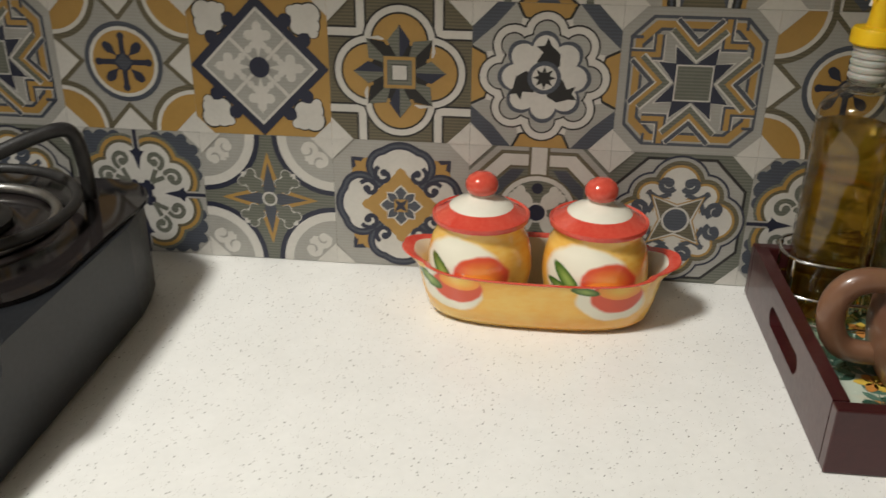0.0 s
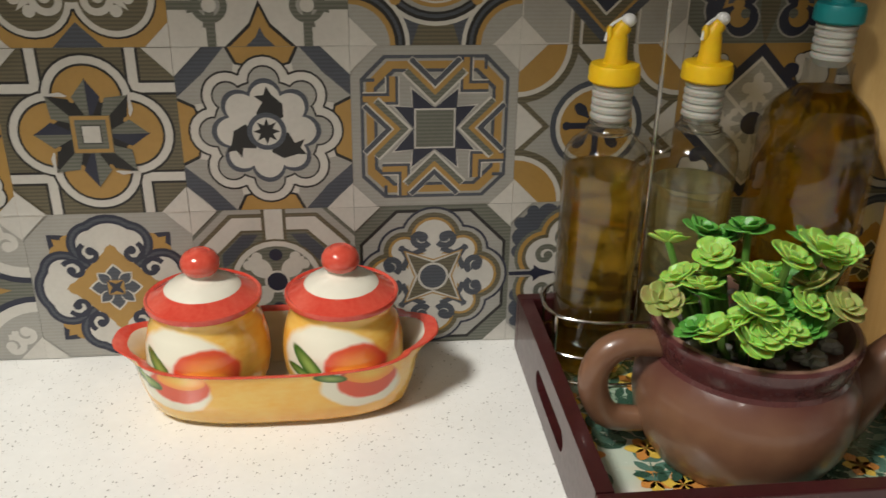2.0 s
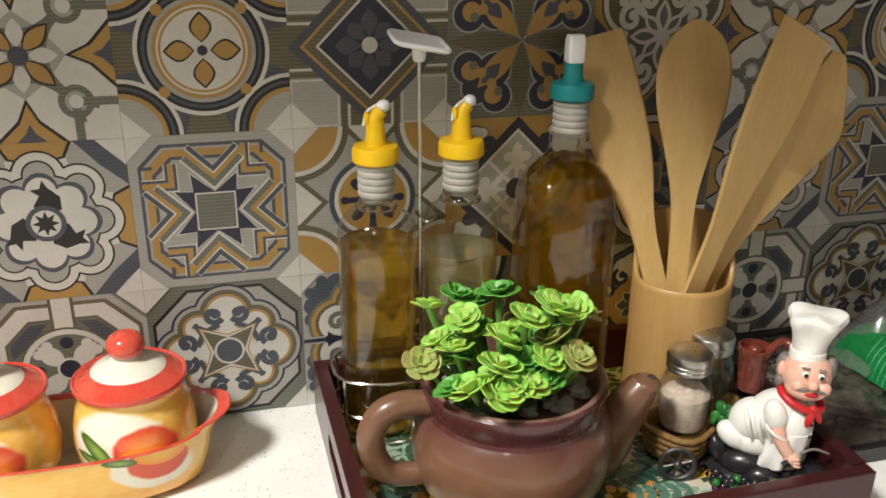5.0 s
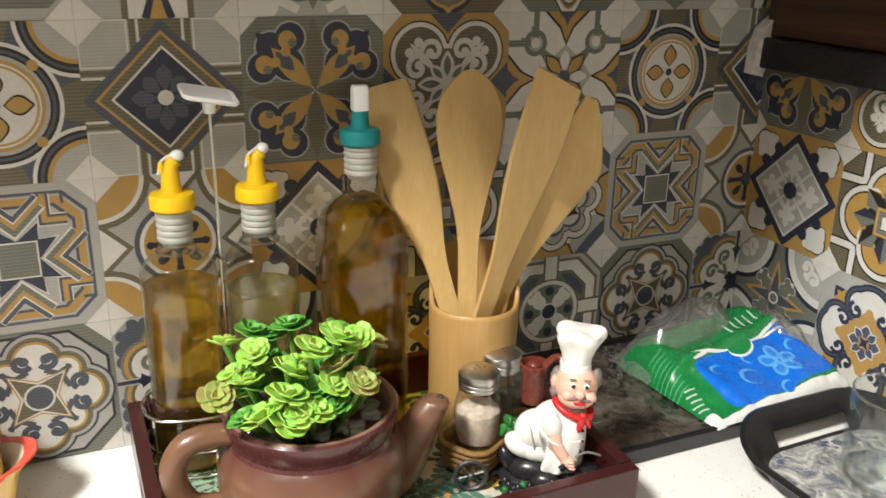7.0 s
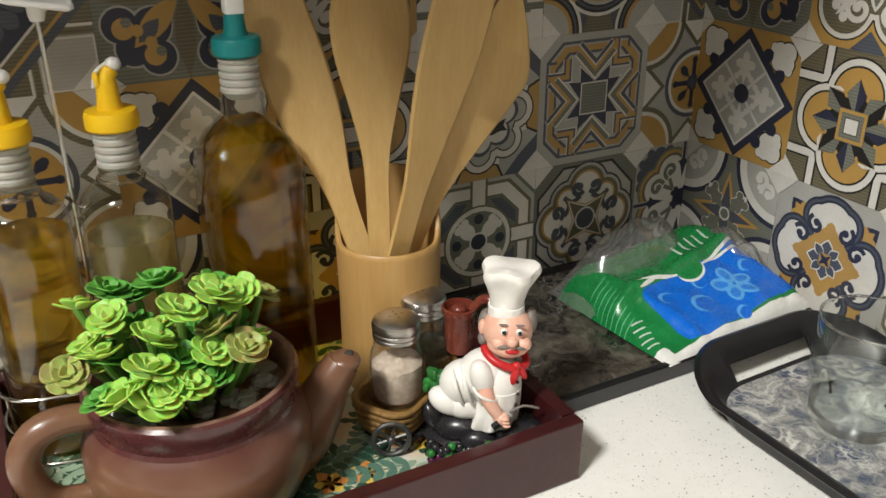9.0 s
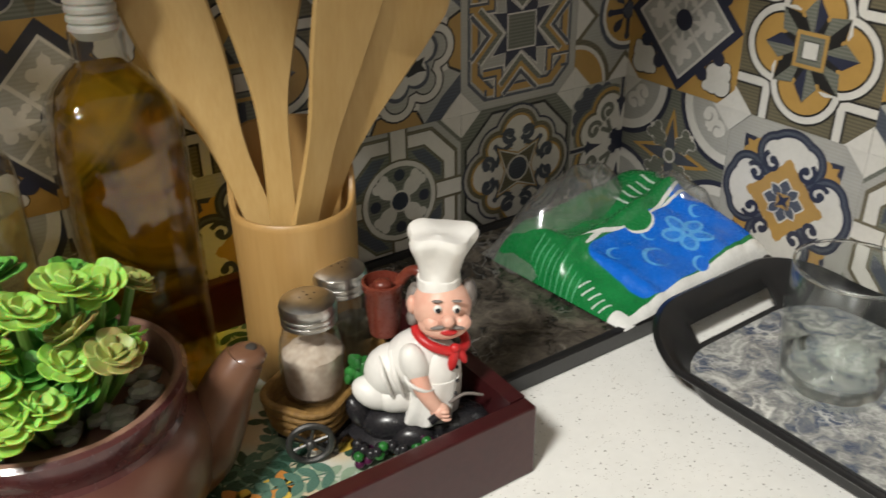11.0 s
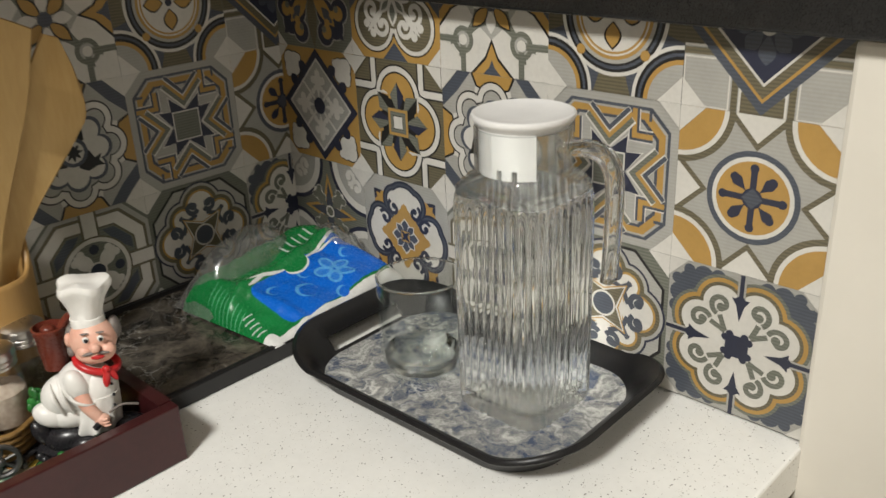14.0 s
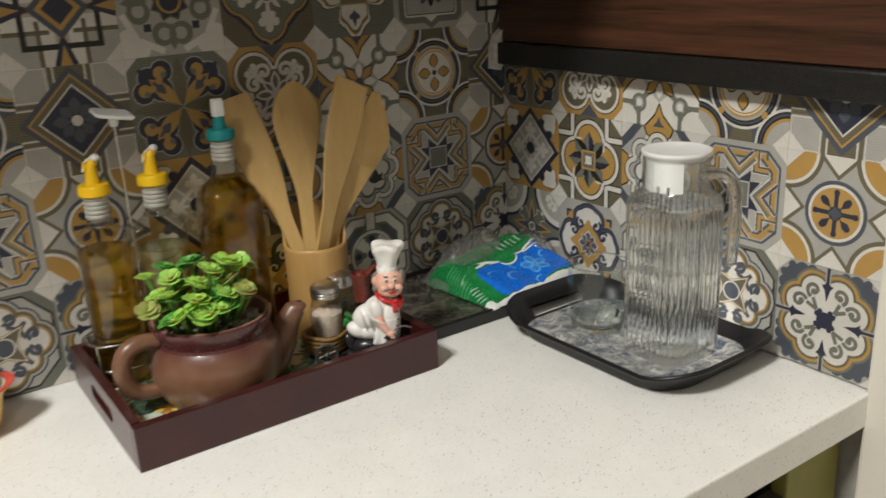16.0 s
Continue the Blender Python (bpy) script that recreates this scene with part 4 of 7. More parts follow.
def lay_tiles():
    def put(parent, me, x, y, z, rz):
        ob = new("tile", me)
        ob.parent = parent
        ob.matrix_world = pose(x, y, z, 0, 0, rz)

    # back wall, from the cut tile in the corner to behind the hob
    for r in range(6):
        z = ZB + (r + 0.5) * P
        for k in range(-13, 2):
            x = XS + k * P
            me = tile_mesh(r % 4, k % 5, -0.5, min(0.5, (0 - x) / P) if k == 1 else 0.5)
            put(wall_back, me, x, PROUD, z, 0)
    # half wall, starting with a full tile in the corner
    for r in range(3):
        z = ZB + 0.002 + (r + 0.5) * P
        for k in range(5):
            y0, y1 = -0.5, 0.5
            if r == 2:
                y1 = (1.2135 - z) / P
            x1 = 0.5 if k < 4 else (0.6215 - 4.5 * P) / P
            put(wall_right, tile_mesh(r, (k + 2) % 5, -0.5, min(0.5, x1), y0, y1), PROUD, -(k + 0.5) * P, z, -90)


lay_tiles()

# ---- painted decoration for the ceramic set ----
def painted_ceramic(name, ground, brush, spots):
    """Glazed ceramic with brushed ground and painted fruit; spots: (x, z, half width, half height, turn, inner, outer) on the front."""
    m = surface(name, ground, brush, 16, 0.10, 0.16, fine=0.3, coat=0.5, stretch=(1.0, 1.0, 2.5))
    nt = m.node_tree
    N, L = nt.nodes.new, nt.links.new
    b = nt.nodes["Principled BSDF"]
    col = b.inputs["Base Color"].links[0].from_socket
    tc = N("ShaderNodeTexCoord")
    warp = N("ShaderNodeTexNoise")
    warp.inputs["Scale"].default_value = 60
    L(tc.outputs["Object"], warp.inputs["Vector"])
    for x, z, w, h, turn, inner, outer in spots:
        mp = N("ShaderNodeMapping")
        mp.vector_type = "TEXTURE"
        mp.inputs["Location"].default_value = (x, -0.04, z)
        mp.inputs["Rotation"].default_value = (0, radians(turn), 0)
        mp.inputs["Scale"].default_value = (w, 0.045, h)
        L(tc.outputs["Object"], mp.inputs[0])
        ln = N("ShaderNodeVectorMath")
        ln.operation = "LENGTH"
        L(mp.outputs[0], ln.inputs[0])
        wob = N("ShaderNodeMath")
        wob.operation = "MULTIPLY_ADD"
        L(warp.outputs["Fac"], wob.inputs[0])
        wob.inputs[1].default_value = 0.25
        L(ln.outputs["Value"], wob.inputs[2])
        edge = N("ShaderNodeMapRange")
        edge.inputs[1].default_value, edge.inputs[2].default_value = 1.08, 1.20
        edge.inputs[3].default_value, edge.inputs[4].default_value = 1.0, 0.0
        L(wob.outputs[0], edge.inputs[0])
        shade = N("ShaderNodeMix")
        shade.data_type = "RGBA"
        sr = N("ShaderNodeMapRange")
        sr.inputs[1].default_value, sr.inputs[2].default_value = 0.35, 1.0
        L(wob.outputs[0], sr.inputs[0])
        L(sr.outputs[0], shade.inputs[0])
        shade.inputs[6].default_value, shade.inputs[7].default_value = (*inner, 1), (*outer, 1)
        mx = N("ShaderNodeMix")
        mx.data_type = "RGBA"
        L(edge.outputs[0], mx.inputs[0])
        L(col, mx.inputs[6])
        L(shade.outputs[2], mx.inputs[7])
        col = mx.outputs[2]
    L(col, b.inputs["Base Color"])
    return m


CREAM, PEACH_IN, PEACH_OUT, LEAF_IN, LEAF_OUT = (0.80, 0.76, 0.62), (0.86, 0.33, 0.045), (0.66, 0.085, 0.035), (0.30, 0.42, 0.10), (0.05, 0.13, 0.02)
YELLOW, AMBER = (0.86, 0.60, 0.16), (0.80, 0.34, 0.025)
jar_paint = painted_ceramic("painted_yellow_ceramic", YELLOW, AMBER, [
    (-0.012, 0.043, 0.034, 0.027, 8, CREAM, CREAM), (0.006, 0.039, 0.0225, 0.0190, 0, PEACH_IN, PEACH_OUT), (0.003, 0.033, 0.0175, 0.0105, 0, (0.86, 0.55, 0.09), PEACH_IN),
    (-0.026, 0.040, 0.0055, 0.017, -38, LEAF_IN, LEAF_OUT), (-0.029, 0.031, 0.0045, 0.014, -62, LEAF_IN, LEAF_OUT)])
dish_paint = painted_ceramic("painted_yellow_dish", YELLOW, AMBER, [
    (-0.072, 0.036, 0.027, 0.019, 12, CREAM, CREAM), (-0.066, 0.040, 0.021, 0.0155, 0, PEACH_OUT, PEACH_OUT), (-0.064, 0.046, 0.017, 0.009, 0, (0.84, 0.50, 0.08), PEACH_IN), (-0.090, 0.040, 0.012, 0.005, 25, LEAF_IN, LEAF_OUT),
    (0.058, 0.036, 0.028, 0.019, 12, CREAM, CREAM), (0.063, 0.040, 0.021, 0.0155, 0, PEACH_OUT, PEACH_OUT), (0.065, 0.046, 0.017, 0.009, 0, (0.84, 0.50, 0.08), PEACH_IN), (0.038, 0.045, 0.012, 0.004, 10, LEAF_IN, LEAF_OUT)])
red_glaze = surface("red_brushed_glaze", (0.56, 0.036, 0.022), (0.68, 0.12, 0.075), 34, 0.09, 0.15, fine=0.5, coat=0.5)
cream_glaze = surface("cream_glaze", (0.80, 0.77, 0.66), (0.74, 0.70, 0.58), 25, 0.09, 0.15, fine=0.3, coat=0.5)


def ceramic_dish(x, y, rz):
    t = thing("ceramic_dish", x, y, TOP, rz, "oval yellow painted ceramic dish with peaches and wavy red rim", "dish")
    n = 96

    def outline(a, b, ear):
        out = []
        for i in range(n):
            q = 2 * math.pi * i / n
            c, s = math.cos(q), math.sin(q)
            px, py = a * math.copysign(abs(c) ** 0.72, c), b * math.copysign(abs(s) ** 0.72, s)
            e = ear * max(0.0, (abs(c) - 0.86) / 0.14) ** 1.2
            out.append((0.985 * px + math.copysign(e * 1.15, c), py * (1 - 0.10 * (e > 0))))
        return out

    def rise(i):
        return 0.007 * abs(math.cos(2 * math.pi * i / n)) ** 6

    outer = [(0.078, 0.030, 0, 0.0), (0.090, 0.038, 0, 0.002), (0.0965, 0.043, 0, 0.008), (0.1015, 0.047, 0, 0.024), (0.104, 0.049, 0.002, 0.040), (0.107, 0.051, 0.009, 0.0485)]
    inner = [(0.105, 0.049, 0.009, 0.0500), (0.102, 0.046, 0.006, 0.0480), (0.098, 0.044, 0.002, 0.040), (0.094, 0.042, 0, 0.022), (0.086, 0.036, 0, 0.008), (0.06, 0.02, 0, 0.006)]

    def loft(prof):
        return [[(px, py, z + rise(i) * min(1, z / 0.045)) for i, (px, py) in enumerate(outline(a, b, e))] for a, b, e, z in prof]
    bm = bmesh.new()
    rings_to_mesh(bm, loft(outer), (True, False))
    part("body", bm, dish_paint, t)
    bm = bmesh.new()
    rings_to_mesh(bm, loft(inner[1:]), (False, True))
    part("inside", bm, cream_glaze, t, "cream glazed inside")
    bm = bmesh.new()
    rings_to_mesh(bm, loft([outer[-1], (0.1080, 0.0520, 0.0100, 0.0496), (0.1074, 0.0514, 0.0098, 0.0506), inner[0], inner[1]]), (False, False))
    part("rim", bm, red_glaze, t, "brushed red rim")
    return t


def ceramic_jar(x, y, rz):
    t = thing("ceramic_jar", x, y, TOP + 0.0085, rz, "round yellow painted ceramic jar with peach and red lid", "jar", "jars in the ceramic dish")
    bm = bmesh.new()
    lathe(bm, [(0.026, 0.0), (0.031, 0.001), (0.038, 0.008), (0.0435, 0.022), (0.0450, 0.036), (0.0435, 0.050), (0.0400, 0.062), (0.0368, 0.068), (0.0372, 0.073), (0.0385, 0.0762)], 56, caps=(True, True))
    part("body", bm, jar_paint, t)
    lid = bmesh.new()
    lathe(lid, [(0.0385, 0.0764), (0.0405, 0.0768), (0.0413, 0.0785), (0.0409, 0.0812), (0.0398, 0.0818), (0.0385, 0.0808), (0.0350, 0.0825), (0.0305, 0.0852), (0.0268, 0.0872)], 56, caps=(True, False))
    lid = part("lid", lid, red_glaze, t, "red banded lid")
    bm = bmesh.new()
    lathe(bm, [(0.0270, 0.0870), (0.0245, 0.0893), (0.0195, 0.0918), (0.0130, 0.0942), (0.0098, 0.0966), (0.0095, 0.0985)], 48, caps=(False, True))
    part("lid_crown", bm, cream_glaze, lid, "cream glazed crown")
    bm = bmesh.new()
    lathe(bm, [(0.0095, 0.0980), (0.0122, 0.1000), (0.0138, 0.1045), (0.0134, 0.1090), (0.0108, 0.1130), (0.0075, 0.1148), (0.0066, 0.1142), (0.0040, 0.1158), (0.001, 0.1162)], 40)
    part("knob", bm, red_glaze, lid, "brushed red knob")
    return t


ceramic_dish(-0.8755, -0.068, -0.5)
jar = ceramic_jar(-0.9265, -0.068, -3.0)
copy_thing(jar, pose(-0.8285, -0.069, TOP + 0.0085, 0, 0, 4.0))


# ---- wooden tray with its printed base ----
def floral_print():
    m = surface("floral_printed_board", (0.66, 0.66, 0.60), (0.60, 0.58, 0.50), 18, 0.22, 0.3, fine=0.3)
    nt = m.node_tree
    N, L = nt.nodes.new, nt.links.new
    b = nt.nodes["Principled BSDF"]
    col = b.inputs["Base Color"].links[0].from_socket
    tc = N("ShaderNodeTexCoord")
    nz = N("ShaderNodeTexNoise")
    nz.inputs["Scale"].default_value = 25
    L(tc.outputs["Object"], nz.inputs["Vector"])
    for sc, stretch, cut, tone, ang in ((30, (1, 0.6, 1), 0.30, (0.62, 0.52, 0.36, 1), 15), (26, (0.6, 1, 1), 0.28, (0.50, 0.56, 0.46, 1), 40)):
        mp = N("ShaderNodeMapping")
        mp.inputs["Scale"].default_value = stretch
        mp.inputs["Rotation"].default_value = (0, 0, radians(ang))
        mp.inputs["Location"].default_value = (sc * 0.37, ang * 0.11, 0)
        L(tc.outputs["Object"], mp.inputs[0])
        ad = N("ShaderNodeVectorMath")
        ad.operation = "MULTIPLY_ADD"
        L(nz.outputs["Color"], ad.inputs[0])
        ad.inputs[1].default_value = (0.012, 0.012, 0)
        L(mp.outputs[0], ad.inputs[2])
        v = N("ShaderNodeTexVoronoi")
        v.inputs["Scale"].default_value = sc
        v.voronoi_dimensions = "2D"
        L(ad.outputs[0], v.inputs["Vector"])
        lt = N("ShaderNodeMapRange")
        lt.inputs[1].default_value, lt.inputs[2].default_value = cut, cut + 0.25
        lt.inputs[3].default_value, lt.inputs[4].default_value = 1.0, 0.0
        L(v.outputs["Distance"], lt.inputs[0])
        mx = N("ShaderNodeMix")
        mx.data_type = "RGBA"
        L(lt.outputs[0], mx.inputs[0])
        L(col, mx.inputs[6])
        mx.inputs[7].default_value = tone
        col = mx.outputs[2]
    L(col, b.inputs["Base Color"])
    return m


TRAY_X0, TRAY_X1, TRAY_Y0, TRAY_Y1 = -0.687, -0.3255, -0.266, -0.012
TRAY_FLOOR = TOP + 0.010


def wooden_tray():
    cx, cy = (TRAY_X0 + TRAY_X1) / 2, (TRAY_Y0 + TRAY_Y1) / 2
    t = thing("wooden_tray", cx, cy, TOP, 0, "dark red mahogany serving tray with slotted ends", "tray")
    w, d, h, th = (TRAY_X1 - TRAY_X0) / 2, (TRAY_Y1 - TRAY_Y0) / 2, 0.050, 0.011
    bm = bmesh.new()
    box(bm, -w + 0.002, w - 0.002, -d + 0.002, d - 0.002, 0.0, 0.007)
    part("base", bm, mahogany, t, "", False)
    for s in (-1, 1):
        bm = bmesh.new()
        y0, y1 = (-d, -d + th) if s < 0 else (d - th, d)
        box(bm, -w, w, y0, y1, 0.0005, h, 0.0012, 2)
        part("long_side", bm, mahogany, t, "", False)
    # ends with a rounded slot cut through
    for s in (-1, 1):
        bm = bmesh.new()
        n, hl, hr, zc = 10, 0.034, 0.0085, 0.026
        slot = [(hl * (1 if i <= n else -1) + hr * math.cos(math.pi * (i % (n + 1)) / n - math.pi / 2 + (0 if i <= n else math.pi)),
                 zc + hr * math.sin(math.pi * (i % (n + 1)) / n - math.pi / 2 + (0 if i <= n else math.pi))) for i in range(2 * n + 2)]
        m = len(slot)
        ye, z0, z1 = d - th - 0.0003, 0.0008, h + 0.0004
        # outer outline sampled at the same angles
        outl = []
        for yy, zz in slot:
            a = math.atan2((zz - zc) / (z1 - z0) * 2, yy / ye)
            c, sn = math.cos(a), math.sin(a)
            k = 1 / max(abs(c), abs(sn))
            outl.append((max(-ye, min(ye, c * k * ye)), max(z0, min(z1, zc + sn * k * ((z1 - zc) if sn > 0 else (zc - z0))))))
        for cyy, czz in ((ye, z1), (-ye, z1), (-ye, z0), (ye, z0)):
            j = min(range(m), key=lambda q: (outl[q][0] - cyy) ** 2 + (outl[q][1] - czz) ** 2)
            outl[j] = (cyy, czz)
        xa, xb = (s * w, s * (w - th))
        rings = [[(x, yy, zz) for yy, zz in o] for x, o in ((xa, slot), (xa, outl), (xb, outl), (xb, slot), (xa, slot))]
        vv = rings_to_mesh(bm, rings, (False, False))
        bmesh.ops.remove_doubles(bm, verts=bm.verts[:], dist=1e-6)
        part("end", bm, mahogany, t, "mahogany end with a hand slot", False)
    bm = bmesh.new()
    box(bm, -w + th, w - th, -d + th, d - th, 0.0072, 0.0098)
    board = part("printed_board", bm, floral_print(), t, "cream board with printed leaves and fruit", False)
    # sprays of leaves and a few petals, printed in thin films
    rnd = random.Random(14)
    inks = [surface("print_" + n, c, tuple(v * 0.8 for v in c), 120, 0.24, 0.32, fine=0.5) for n, c in (("dark_green", (0.035, 0.085, 0.055)), ("pale_green", (0.30, 0.40, 0.28)), ("sea_green", (0.10, 0.20, 0.15)), ("orange", (0.62, 0.26, 0.06)), ("yellow", (0.74, 0.50, 0.08)))]
    bm = bmesh.new()
    level = 0

    def leaf(x, y, a, ln, wd, mat):
        z = 0.00985 + 0.000004 * level
        c, s = math.cos(a), math.sin(a)
        ring = []
        for u, v in ((0, 0), (0.25, -0.8), (0.55, -1), (0.85, -0.55), (1, 0), (0.85, 0.55), (0.55, 1), (0.25, 0.8)):
            px, py = x + c * u * ln - s * v * wd, y + s * u * ln + c * v * wd
            ring.append(bm.verts.new((max(-w + th, min(w - th, px)), max(-d + th, min(d - th, py)), z)))
        bm.faces.new(ring).material_index = mat

    for k in range(150):
        x, y = rnd.uniform(-w + 0.02, w - 0.02), rnd.uniform(-d + 0.015, d - 0.015)
        a, level = rnd.random() * 6.283, level + 1
        if k % 4 == 3:
            for j in range(6):
                leaf(x, y, a + j * 1.047, rnd.uniform(0.011, 0.016), 0.0048, 3 + (k // 4 + j) % 2)
            continue
        ink, bend = (0, 1, 2, 1)[k % 4], rnd.uniform(-0.08, 0.08)
        for j in range(6):
            ln = 0.016 * (1 - 0.07 * j)
            leaf(x, y, a + 0.85, ln, 0.0036, ink)
            leaf(x, y, a - 0.85, ln, 0.0036, ink)
            leaf(x, y, a, 0.0105, 0.0007, ink)
            x, y, a = x + 0.0095 * math.cos(a), y + 0.0095 * math.sin(a), a + bend
        leaf(x, y, a, 0.013, 0.0034, ink)
    tagged(part("leaf_print", bm, inks, board, "printed green leaf sprays", False), "", "", "", "stuff")
    return t


wooden_tray()


# ---- oil bottles in their wire rack ----
dark_oil = glass("amber_oil", (0.74, 0.52, 0.08), 0.0, 1.36, 0.35, 0.25, 4.0, 0.03, 0.03)
pale_oil = glass("pale_yellow_oil", (0.95, 0.89, 0.55), 0.0, 1.40, 0.25, 0.25, 4.0, 0.03, 0.06)
teal_oil = glass("golden_oil", (0.89, 0.67, 0.08), 0.0, 1.30, 0.55, 0.25, 4.0, 0.03, 0.0)


def pourer(t, z, ring_r, cap_r, cap, tip, tall, lean):
    """A ribbed stopper, a round cap and a tapered nozzle with a hinged tip."""
    bm = bmesh.new()
    prof = [(ring_r * 0.72, z - 0.004)]
    for k in range(5):
        prof += [(ring_r * 0.92, z + 0.0052 * k), (ring_r, z + 0.0052 * k + 0.0012), (ring_r, z + 0.0052 * k + 0.0034), (ring_r * 0.92, z + 0.0052 * k + 0.0046)]
    zc = z + 0.0255
    prof += [(ring_r * 0.9, zc)]
    lathe(bm, prof, 32)
    part("stopper", bm, cloudy_plastic, t, "cloudy ribbed stopper")
    bm = bmesh.new()
    lathe(bm, [(cap_r * 0.92, zc), (cap_r, zc + 0.0015), (cap_r, zc + 0.0095), (cap_r * 0.93, zc + 0.0125), (0.0085, zc + 0.0135), (0.0075, zc + 0.018), (0.0066, zc + tall)], 36)
    c = part("cap", bm, cap, t)
    if lean:
        bm = bmesh.new()
        tube(bm, smooth_path([(0, 0, zc + tall - 0.002), (0.001, 0, zc + tall + 0.004), (0.0045, -0.001, zc + tall + 0.009)], 4), [0.0062] * 4 + [0.0055] * 4 + [0.0048], 14)
        blob(bm, (-0.0065, 0, zc + tall + 0.003), (0.0022, 0.003, 0.0055))
        part("nozzle", bm, cap, c)
        bm = bmesh.new()
        tube(bm, smooth_path([(-0.009, 0, zc + tall - 0.002), (-0.006, 0, zc + tall + 0.008), (0.003, -0.001, zc + tall + 0.0135)], 4), 0.0011, 8)
        blob(bm, (0.0062, -0.001, zc + tall + 0.0115), (0.0052, 0.0048, 0.0046))
        part("flap", bm, tip, c, "white weighted flap")
    else:
        bm = bmesh.new()
        rings_to_mesh(bm, [[(px, py, zc + tall + dz) for px, py in rounded(w, d, 0.002, 3)] for w, d, dz in ((0.0062, 0.0060, 0.0), (0.0066, 0.0064, 0.001), (0.0066, 0.0058, 0.017), (0.0060, 0.004, 0.0205))])
        part("flap", bm, tip, c, "white hinged flap")


def wall_bottle(t, prof, seg, shape, glass_mat, oil, z_oil, thick=0.0018):
    """A thin glass skin and the oil that fills it, from one outer profile."""
    def ring(r, z):
        return [(r * sx, r * sy, z) for sx, sy in shape]
    outer = [ring(r, z) for r, z in prof]
    bm = bmesh.new()
    rings_to_mesh(bm, outer, (True, False))
    part("glass_body", bm, glass_mat, t, "clear glass body")
    fill = [(r, z) for r, z in prof if z < z_oil - 0.001]
    rz = next(a[0] + (b[0] - a[0]) * (z_oil - a[1]) / (b[1] - a[1]) for a, b in zip(prof, prof[1:]) if a[1] <= z_oil <= b[1])
    bm = bmesh.new()
    k = thick
    rings_to_mesh(bm, [ring(r - k, z + (0.003 if i == 0 else 0)) for i, (r, z) in enumerate(fill)] + [ring(rz - k, z_oil)], (True, True))
    part("oil", bm, oil, t)


ROUND = [(math.cos(2 * math.pi * i / 40), math.sin(2 * math.pi * i / 40)) for i in range(40)]


def oil_bottle(x, y, z_oil, oil, label, turn):
    t = thing("oil_bottle", x, y, TRAY_FLOOR + 0.0048, turn, label, "bottle", "oil bottles in the wire rack")
    prof = [(0.024, 0.0), (0.0285, 0.0015), (0.0302, 0.006), (0.0302, 0.158), (0.0302, 0.167), (0.0290, 0.174), (0.0250, 0.180), (0.0190, 0.185), (0.0140, 0.189), (0.0122, 0.193), (0.0122, 0.1965)]
    wall_bottle(t, prof, 40, ROUND, thin_glass, oil, z_oil)
    for r, z in ((0.0126, 0.1945), (0.0150, 0.1885)):
        bm = bmesh.new()
        tube(bm, [(r * math.cos(a), r * math.sin(a), z) for a in (2 * math.pi * i / 36 for i in range(36))], 0.0014, 8, True)
        part("neck_ring", bm, solid_glass, t, "moulded glass neck ring")
    pourer(t, 0.1970, 0.0140, 0.0175, yellow_plastic, white_plastic, 0.030, True)
    return t


oil_bottle(-0.6385, -0.060, 0.160, dark_oil, "glass bottle of dark amber oil with a yellow pourer", 8)
oil_bottle(-0.5720, -0.058, 0.148, pale_oil, "glass bottle of pale yellow oil with a yellow pourer", 20)


def wire_rack():
    t = thing("wire_rack", -0.6055, -0.060, TRAY_FLOOR, 0, "chrome wire bottle rack with a tall carrying rod", "rack")

    def loop(z, grow):
        pts = []
        for i in range(60):
            a = 2 * math.pi * i / 60
            c, s = math.cos(a), math.sin(a)
            pts.append((math.copysign(abs(c) ** 0.6, c) * (0.070 + grow), math.copysign(abs(s) ** 0.8, s) * (0.036 + grow), z))
        return pts
    for z, g in ((0.0022, -0.002), (0.026, 0.0), (0.058, 0.001)):
        bm = bmesh.new()
        tube(bm, loop(z, g), 0.0014, 8, True)
        part("hoop", bm, chrome, t)
    for k in range(6):
        a = math.pi * (k / 3 + 1 / 6)
        c, s = math.cos(a), math.sin(a)
        x, y = math.copysign(abs(c) ** 0.6, c) * 0.0705, math.copysign(abs(s) ** 0.8, s) * 0.0365
        bm = bmesh.new()
        tube(bm, [(x * 0.97, y * 0.97, 0.0022), (x, y, 0.026), (x * 1.005, y * 1.005, 0.058)], 0.0013, 8)
        part("upright", bm, chrome, t)
    bm = bmesh.new()
    tube(bm, [(-0.068, 0, 0.0022), (0.068, 0, 0.0022)], 0.0013, 8)
    part("floor_wire", bm, chrome, t)
    bm = bmesh.new()
    tube(bm, [(0.0015, -0.004, 0.0022), (0.0005, -0.002, 0.16), (0.0, 0.0, 0.310)], 0.0016, 10)
    part("carrying_rod", bm, chrome, t)
    bm = bmesh.new()
    tube(bm, smooth_path([(-0.004, -0.005, 0.188), (0.006, 0.0, 0.176), (0.012, -0.006, 0.182)], 5), 0.0012, 8)
    part("hook", bm, chrome, t)
    bm = bmesh.new()
    plate = rounded(0.021, 0.0155, 0.005, 4)
    rings_to_mesh(bm, [[(px * k, py * k, 0.312 + dz + 0.16 * py - 0.30 * px * 0.6) for px, py in plate] for k, dz in ((0.90, 0.0), (1.0, 0.0012), (1.0, 0.0030), (0.94, 0.0040), (0.86, 0.0028))])
    lathe(bm, [(0.0040, 0.300), (0.0050, 0.303), (0.0052, 0.310), (0.006, 0.313)], 16)
    part("handle_plate", bm, white_plastic, t, "white plastic grip plate")
    return t


wire_rack()


